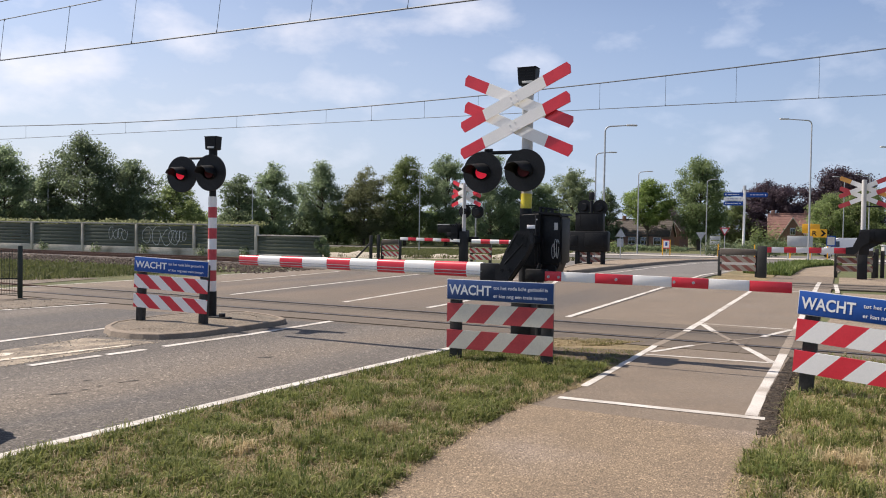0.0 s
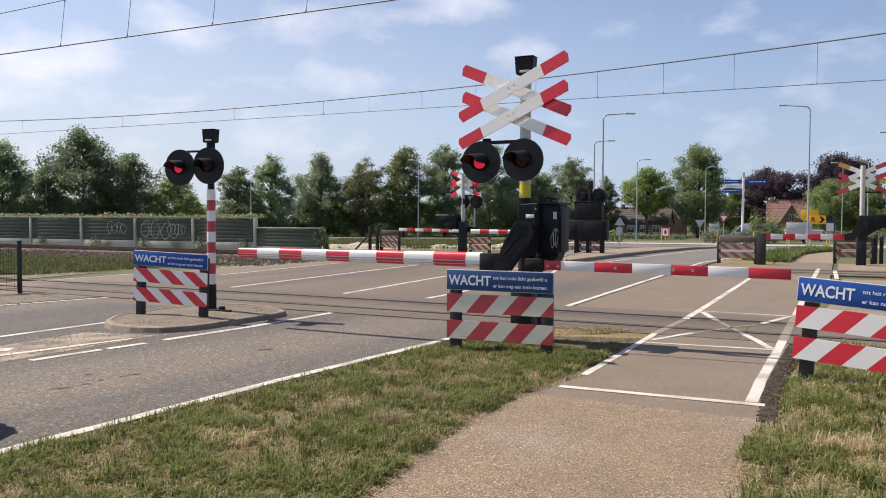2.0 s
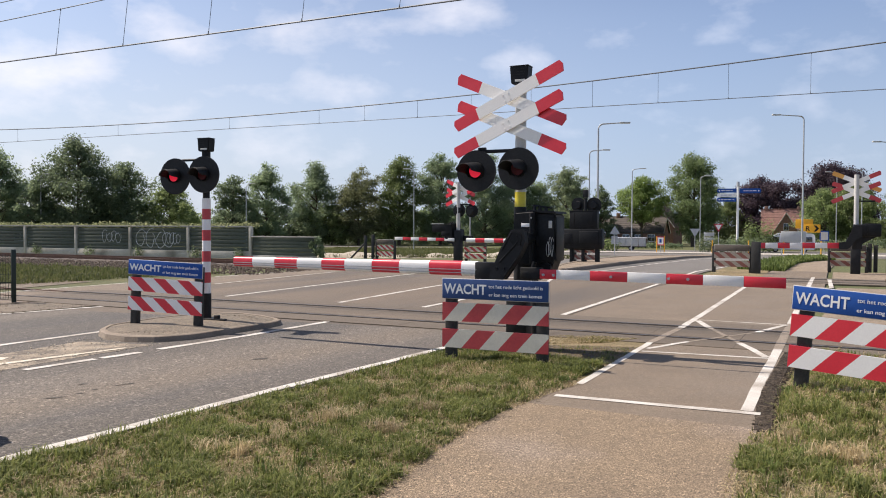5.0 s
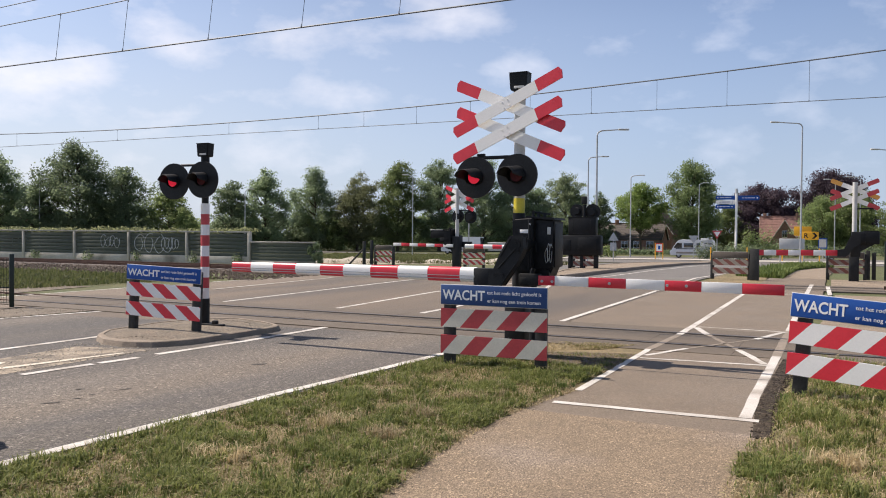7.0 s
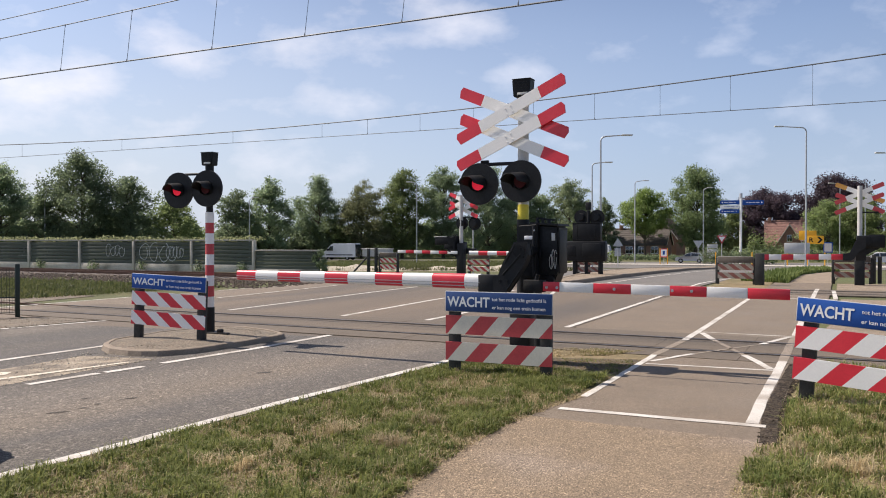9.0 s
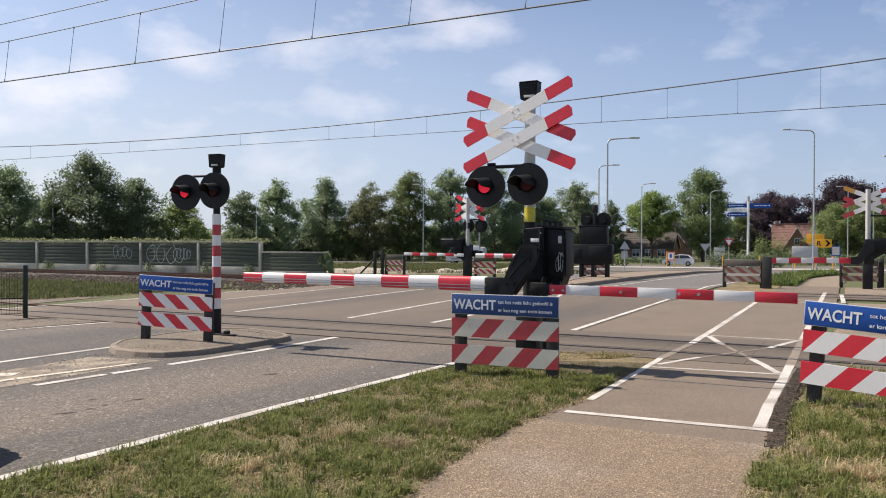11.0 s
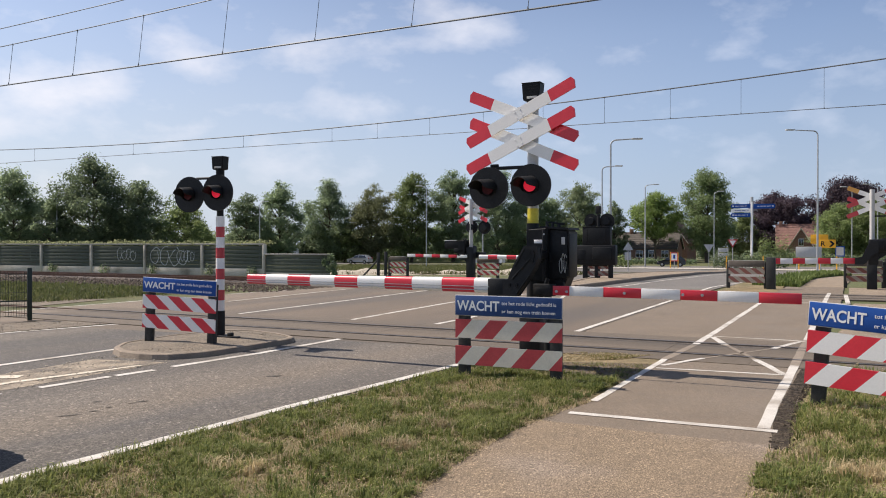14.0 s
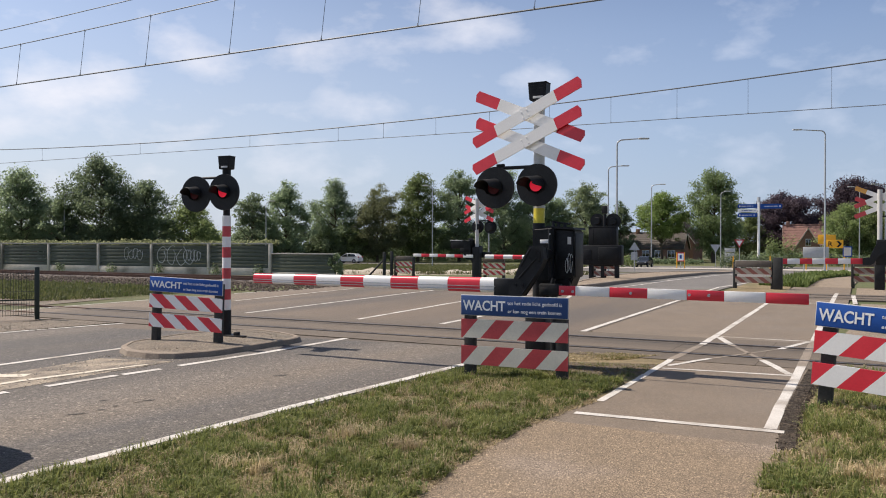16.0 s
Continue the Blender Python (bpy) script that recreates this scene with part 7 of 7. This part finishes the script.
# ---- houses ----
def house(x, y, rz, w, d, eave, ridge, roof, label, front="gable", windows=3, door=True, chimneys=((0.0, 0.32),)):
    """Brick walls under a tiled saddle roof; its front with door and windows is a gable end or a long side."""
    z0 = land(x, y)
    th = place("house", pose(x, y, z0, 0, 0, rz), label, "house", "houses")
    one_box("wall", (0, 0, eave / 2), (w, d, eave), M_BRICK, th, 0.02)
    bm = bmesh.new()
    o = 0.35
    for s in (-1, 1):
        vs = [(s * (w / 2 + o), eave - 0.25), (0, ridge), (0, ridge - 0.22), (s * (w / 2 + o), eave - 0.47)]
        prism(bm, vs, -d / 2 - o, d / 2 + o)
    rf = part("roof", bm, roof, th, smooth=False)
    rows = int(math.hypot(w / 2, ridge - eave) / 0.55)
    for s in (-1, 1):
        bm = bmesh.new()
        for i in range(1, rows):
            k = i / rows
            box(bm, (s * (w / 2 + o) * (1 - k), 0, eave - 0.25 + (ridge - eave + 0.25) * k + 0.005), (0.06, d + 0.66, 0.03))
        part("tile_course", bm, roof, rf, smooth=False)
    bm = bmesh.new()
    tube(bm, (0, -d / 2 - o, ridge + 0.02), (0, d / 2 + o, ridge + 0.02), 0.12, seg=8)
    part("ridge_tiles", bm, roof, rf)
    for yy in (-d / 2 + 0.02, d / 2 - 0.02):
        bm = bmesh.new()
        prism(bm, [(-w / 2, eave - 0.01), (w / 2, eave - 0.01), (0, ridge - 0.2)], yy - 0.02, yy + 0.02)
        part("gable", bm, M_BRICK, th, smooth=False)
        bm = bmesh.new()
        for s in (-1, 1):
            prism(bm, [(s * (w / 2 + o), eave - 0.27), (0, ridge - 0.02), (0, ridge - 0.24), (s * (w / 2 + o), eave - 0.49)], yy * 1.0 + math.copysign(o, yy) - 0.03, yy + math.copysign(o, yy) + 0.03)
        part("barge_board", bm, M_WHITED, rf, smooth=False)
    for cx, cy in chimneys:
        one_box("chimney", (cx * w, cy * d, ridge + 0.05), (0.6, 0.6, 1.2), M_BRICK, rf, 0.02)
    turn = pose(0, 0, 0) if front == "gable" else pose(0, 0, 0, 0, 0, -90)
    half, span = (d / 2, w) if front == "gable" else (w / 2, d)
    spots = [((k + 0.5) / windows - 0.5) * span * 0.86 for k in range(windows)]
    spots = [(xx, eave * 0.52, min(1.4, 0.5 * span / windows), 1.2) for xx in spots]
    if front == "gable":
        spots.append((0, eave + (ridge - eave) * 0.33, 0.85, 1.25))
    for xx, zz, ww, hh in spots:
        bm = bmesh.new()
        box(bm, (xx, -half - 0.03, zz), (ww, 0.10, hh), 0.01)
        bmesh.ops.transform(bm, matrix=turn, verts=bm.verts)
        wn = part("window", bm, M_WHITE, th, "white window frame")
        for k in (-1, 1):
            bm = bmesh.new()
            box(bm, (xx + k * ww * 0.235, -half - 0.085, zz), (ww * 0.42, 0.02, hh * 0.84), 0.002)
            bmesh.ops.transform(bm, matrix=turn, verts=bm.verts)
            part("pane", bm, M_GLASS, wn)
    if door:
        bm = bmesh.new()
        box(bm, (span * 0.02, -half - 0.03, 1.05), (0.95, 0.08, 2.1), 0.01)
        bmesh.ops.transform(bm, matrix=turn, verts=bm.verts)
        part("door", bm, M_FENCE, th)
    return th


house(63.6, 147.0, 68, 6.6, 6.8, 2.3, 6.5, M_TILE, "brick house with a broad red tiled roof and two chimneys", "side", 3, True, ((0, -0.40), (0, 0.42)))
house(61.8, 141.6, -22, 4.4, 4.6, 2.0, 5.8, M_TILE, "steep red tiled gabled front wing of the brick house", "gable", 1, False, ())
house(33.6, 135.0, 66, 7.4, 9.5, 2.5, 4.8, M_TILED, "low brick house with a dark tiled roof behind the tree", "side", 4)
house(40.6, 143.5, -28, 5.0, 8, 3.4, 7.0, M_TILE, "brick house with a red tiled roof between the trees", "gable", 1)
house(25.5, 142, 64, 7.0, 9, 2.6, 5.0, M_TILED, "low dark-roofed house behind the trees", "side", 3)
house(-51.5, 103, 20, 6.0, 9, 2.2, 4.6, M_TILE, "red roofed house half hidden behind the dark trees", "gable", 2)


# ---- vehicles ----
def wheels(parent, xs, half, r, rim=M_RIM):
    for x in xs:
        for s in (-1, 1):
            bm = bmesh.new()
            tube(bm, (x, s * (half - 0.2), r), (x, s * half, r), r, seg=24)
            t = part("wheel", bm, M_TYRE, parent, "black tyre")
            bm = bmesh.new()
            tube(bm, (x, s * (half - 0.05), r), (x, s * (half + 0.012), r), r * 0.62, r * 0.55, 18)
            part("rim", bm, rim, t)


def shell(bm, prof, half, inset=0.12, top_from=0.9, nose=0.0):
    """A body from its side outline, narrower towards the roof."""
    a, b = [], []
    zs = [z for _, z in prof]
    lo, hi = min(zs), max(zs)
    x_front = min(x for x, _ in prof)
    for x, z in prof:
        k = max(0, (z - lo) / (hi - lo) - top_from) / (1 - top_from) if top_from < 1 else 0
        w = (half - inset * k) * (1 - nose * max(0, 1 - (x - x_front) / 1.0) ** 1.6)
        a.append(bm.verts.new((x, -w, z))), b.append(bm.verts.new((x, w, z)))
    bm.faces.new(a), bm.faces.new(b[::-1])
    n = len(prof)
    for i in range(n):
        bm.faces.new((a[i], b[i], b[(i + 1) % n], a[(i + 1) % n]))
    bmesh.ops.triangulate(bm, faces=[f for f in bm.faces if len(f.verts) > 4])


def round_edges(bm, r):
    """Round the creases of a body, not the seams inside its flat sides."""
    bm.normal_update()
    sharp = [e for e in bm.edges if len(e.link_faces) == 2 and e.calc_face_angle() > 0.25]
    bmesh.ops.bevel(bm, geom=sharp, offset=r, segments=2, affect="EDGES", clamp_overlap=True)


def car(paint, label):
    """A five-door hatchback, front towards -x."""
    th = place("car", pose(0, 0, 0), label, "car", "passing cars")
    bm = bmesh.new()
    shell(bm, [(-2.05, 0.30), (-2.10, 0.62), (-2.0, 0.76), (-1.75, 0.84), (-1.45, 0.90), (-1.05, 0.98), (-0.35, 1.42), (0.15, 1.52), (1.35, 1.47), (1.85, 1.05), (2.02, 0.92), (2.05, 0.45), (1.95, 0.28)], 0.88, 0.22, 0.45, 0.30)
    round_edges(bm, 0.04)
    part("body", bm, paint, th)
    for s in (-1, 1):
        for pts in ([(-0.98, 1.0), (-0.35, 1.36), (0.1, 1.44), (0.1, 1.0)], [(0.18, 1.0), (0.18, 1.44), (1.28, 1.39), (1.62, 1.04)]):
            bm = bmesh.new()
            vs = [bm.verts.new((x, s * (0.895 - 0.22 * max(0, (z - 0.30) / 1.22 - 0.45) / 0.55), z)) for x, z in pts]
            vs2 = [bm.verts.new((v.co.x, v.co.y - s * 0.02, v.co.z)) for v in vs]
            bm.faces.new(vs), bm.faces.new(vs2)
            part("side_window", bm, M_GLASS, th, "dark window", smooth=False)
    bm = bmesh.new()
    vs = [bm.verts.new(v) for v in ((-1.02, -0.70, 1.03), (-1.02, 0.70, 1.03), (-0.40, 0.62, 1.42), (-0.40, -0.62, 1.42))]
    bm.faces.new(vs)
    part("windscreen", bm, M_GLASS, th, smooth=False)
    for s in (-1, 1):
        one_box("headlight", (-1.93, s * 0.52, 0.70), (0.2, 0.30, 0.15), M_HEAD, th, 0.03)
        one_box("tail_light", (1.97, s * 0.68, 0.92), (0.14, 0.28, 0.25), M_TAIL, th, 0.03)
        one_box("mirror", (-0.78, s * 0.97, 1.02), (0.14, 0.18, 0.13), paint, th, 0.03)
    one_box("bumper", (-2.05, 0, 0.42), (0.16, 1.16, 0.24), M_BLACKM, th, 0.04)
    wheels(th, (-1.30, 1.28), 0.86, 0.32)
    return th


def van():
    th = place("van", pose(0, 0, 0), "white high-roofed delivery van", "van")
    bm = bmesh.new()
    shell(bm, [(-2.75, 0.35), (-2.82, 0.75), (-2.65, 1.05), (-1.95, 1.25), (-1.15, 2.15), (-0.85, 2.35), (2.7, 2.38), (2.8, 2.2), (2.82, 0.4)], 1.0, 0.16, 0.45)
    round_edges(bm, 0.05)
    part("body", bm, M_CARW, th)
    for s in (-1, 1):
        bm = bmesh.new()
        vs = [bm.verts.new((x, s * (1.012 - 0.16 * max(0, (z - 0.35) / 2.03 - 0.45) / 0.55), z)) for x, z in ((-1.72, 1.32), (-1.15, 1.95), (-0.72, 1.98), (-0.72, 1.30))]
        bm.faces.new(vs)
        part("side_window", bm, M_GLASS, th, smooth=False)
        one_box("headlight", (-2.68, s * 0.78, 0.92), (0.2, 0.3, 0.28), M_HEAD, th, 0.04)
        one_box("mirror", (-1.55, s * 1.12, 1.45), (0.14, 0.2, 0.32), M_BLACKM, th, 0.04)
        one_box("side_strip", (0.3, s * 1.0, 0.72), (4.2, 0.04, 0.14), M_BLACKM, th, 0.015)
    bm = bmesh.new()
    bm.faces.new([bm.verts.new(v) for v in ((-1.93, -0.85, 1.32), (-1.93, 0.85, 1.32), (-1.22, 0.78, 2.12), (-1.22, -0.78, 2.12))])
    part("windscreen", bm, M_GLASS, th, smooth=False)
    one_box("bumper", (-2.78, 0, 0.48), (0.2, 1.8, 0.36), M_BLACKM, th, 0.05)
    one_box("rear_door", (2.80, 0, 1.35), (0.06, 1.7, 1.75), M_CARD, th, 0.02, "dark rear doors")
    wheels(th, (-1.85, 1.55), 0.98, 0.35)
    return th


def trailer():
    th = place("trailer", pose(0, 0, 0), "low grey cargo trailer with a flat pale lid", "trailer")
    bm = bmesh.new()
    for i in range(5):
        box(bm, (-1.6 + i * 0.8, 0, 1.02), (0.78, 1.75, 1.0), 0.015)
    part("side", bm, M_GREY, th)
    one_box("lid", (0, 0, 1.58), (4.2, 1.95, 0.12), M_CARW, th, 0.03)
    one_box("chassis", (0, 0, 0.48), (4.0, 1.5, 0.12), M_BLACKM, th, 0.02)
    one_box("drawbar", (-2.6, 0, 0.48), (1.3, 0.12, 0.10), M_BLACKM, th, 0.02)
    wheels(th, (0.25,), 0.9, 0.3)
    return th


def camper():
    th = place("motorhome", pose(0, 0, 0), "white motorhome with a dark side stripe and rounded roof", "motorhome")
    bm = bmesh.new()
    shell(bm, [(-3.1, 0.40), (-3.15, 0.95), (-2.95, 1.15), (-2.25, 2.25), (-1.95, 2.55), (-1.5, 2.65), (2.7, 2.62), (3.0, 2.45), (3.1, 2.0), (3.1, 0.55), (2.9, 0.38)], 1.1, 0.12, 0.8)
    round_edges(bm, 0.06)
    part("body", bm, M_CARW, th)
    for s in (-1, 1):
        one_box("stripe", (0.35, s * 1.105, 1.32), (5.4, 0.02, 0.12), M_CARD, th, 0.004)
        one_box("lower_stripe", (0.35, s * 1.105, 0.75), (5.3, 0.02, 0.25), M_BEIGE, th, 0.004)
        for x, w, h in ((-0.6, 1.3, 0.62), (0.75, 0.5, 0.62), (2.1, 1.2, 0.62)):
            one_box("side_window", (x, s * 1.105, 1.82), (w, 0.03, h), M_GLASS, th, 0.012)
        bm = bmesh.new()
        bm.faces.new([bm.verts.new((x, s * 1.108, z)) for x, z in ((-2.72, 1.42), (-2.2, 2.15), (-1.5, 2.15), (-1.5, 1.42))])
        part("cab_window", bm, M_GLASS, th, smooth=False)
        one_box("headlight", (-3.1, s * 0.75, 0.85), (0.14, 0.3, 0.24), M_HEAD, th, 0.03)
    bm = bmesh.new()
    bm.faces.new([bm.verts.new(v) for v in ((-2.93, -1.0, 1.28), (-2.93, 1.0, 1.28), (-2.33, 0.98, 2.2), (-2.33, -0.98, 2.2))])
    part("windscreen", bm, M_GLASS, th, smooth=False)
    one_box("roof_hatch", (1.6, 0, 2.74), (1.1, 0.8, 0.18), M_CARW, th, 0.04)
    wheels(th, (-1.95, 1.75), 1.06, 0.36)
    return th


def shrink_to_view(th, k):
    """Shrink a whole body so that its size fits the camera's view of the lane."""
    for ob in th.children_recursive:
        if ob.type == "MESH":
            ob.data.transform(Matrix.Scale(k, 4))
    return th


VAN, TRAILER, CAMPER = van(), trailer(), shrink_to_view(camper(), 0.86)
CAR_A = shrink_to_view(car(M_CARS, "silver grey hatchback passing on the far road"), 0.85)
CAR_B = shrink_to_view(car(M_CARW, "white hatchback on the far road"), 0.94)
CAR_C = shrink_to_view(car(M_CARD, "dark car slowing near the junction"), 0.85)
parked = car(M_CARD, "dark car standing before the house")
parked.matrix_world = pose(52.0, 112, land(52, 112), 0, 0, -20)
# stays out of view; added and placed so that its shadow reaches the road
near_car = car(M_CARD, "unseen dark car added for the shadow at the road's edge")
near_car.matrix_world = pose(-5.29, 4.75, 0.0, 0, 0, 90 - 30.5 + 180)


def lane_point(x, z=0.0):
    y = 110.7 - 0.356 * x
    return x, y, land(x, y) + 0.012 + z


def drive(th, keys, nose):
    """Carry a vehicle along the far road; keys are seconds and the place of its nose."""
    rows = [(t, pose(*lane_point(x + 0.942 * nose), 0, 0, -19.6)) for t, x in keys]
    walk(th, rows)


VAN_KEYS = [(0, 44.6), (2, 34.9), (4, 22.8), (6, 9.2), (8, -8.0), (10, -26.8), (12, -48), (14, -70), (16, -92)]
CAMPER_KEYS = [(0, 80), (2, 62), (4, 45), (6, 34.6), (8, 22.9), (10, 8.9), (11.5, -5.1), (12.3, -12.6), (13.1, -19.8), (14, -28.5), (16, -50)]
CAR_A_KEYS = [(0, 112), (4, 75), (6, 55), (7.4, 42), (8.5, 32.2), (9.1, 28.6), (10, 22.2), (12, 5.0), (12.6, -0.8), (13.5, -9.4), (14.1, -16.2), (16, -38)]
CAR_B_KEYS = [(0, 145), (4, 107), (8, 62), (10, 36.5), (11.3, 25), (12, 21.0), (13.9, 4.5), (14.6, -2.8), (15.5, -12.3), (16, -17.6)]
CAR_C_KEYS = [(0, 185), (6, 112), (10, 67), (12, 42), (13.0, 31), (13.5, 27.9), (14.4, 24.7)]
# it turns off the far road towards the crossing
CAR_C_TURN = [(14.9, 25.3, 101.3, -8), (15.3, 24.5, 100.7, 16), (15.7, 23.8, 99.9, 44), (16, 23.2, 99.0, 64)]


# ---- what moves ----
def motions():
    drive(VAN, VAN_KEYS, 2.8)
    drive(TRAILER, VAN_KEYS, 8.7)
    drive(CAMPER, CAMPER_KEYS, 3.1)
    drive(CAR_A, CAR_A_KEYS, 2.05)
    drive(CAR_B, CAR_B_KEYS, 2.05)
    rows = [(t, pose(*lane_point(x + 0.942 * 2.05), 0, 0, -19.6)) for t, x in CAR_C_KEYS]
    walk(CAR_C, rows + [(t, pose(x, y, land(x, y) + 0.012, 0, 0, a)) for t, x, y, a in CAR_C_TURN])
    period, start, lit = 0.655, -0.263, 0.350
    for lamp, at, phase in MOVING:
        rows, t0 = [], start + (lit if phase else 0.0) - period
        on_for = period - lit if phase else lit
        while t0 < 16.6:
            for dt, a in ((-0.067, 180), (-0.033, 120), (0.0, 60), (0.033, 0), (on_for - 0.067, 0), (on_for - 0.033, 60), (on_for, 120), (on_for + 0.033, 180)):
                t = round((t0 + dt) * FPS) / FPS
                if 0 < t < 16.0 and (not rows or t > rows[-1][0] + 0.02):
                    rows.append((t, a))
            t0 += period
        rows = [(0.0, 0 if not phase else 180)] + rows + [(16.0, rows[-1][1])]
        walk(lamp, [(t, pose(*at, 0, 0, a)) for t, a in rows])


motions()
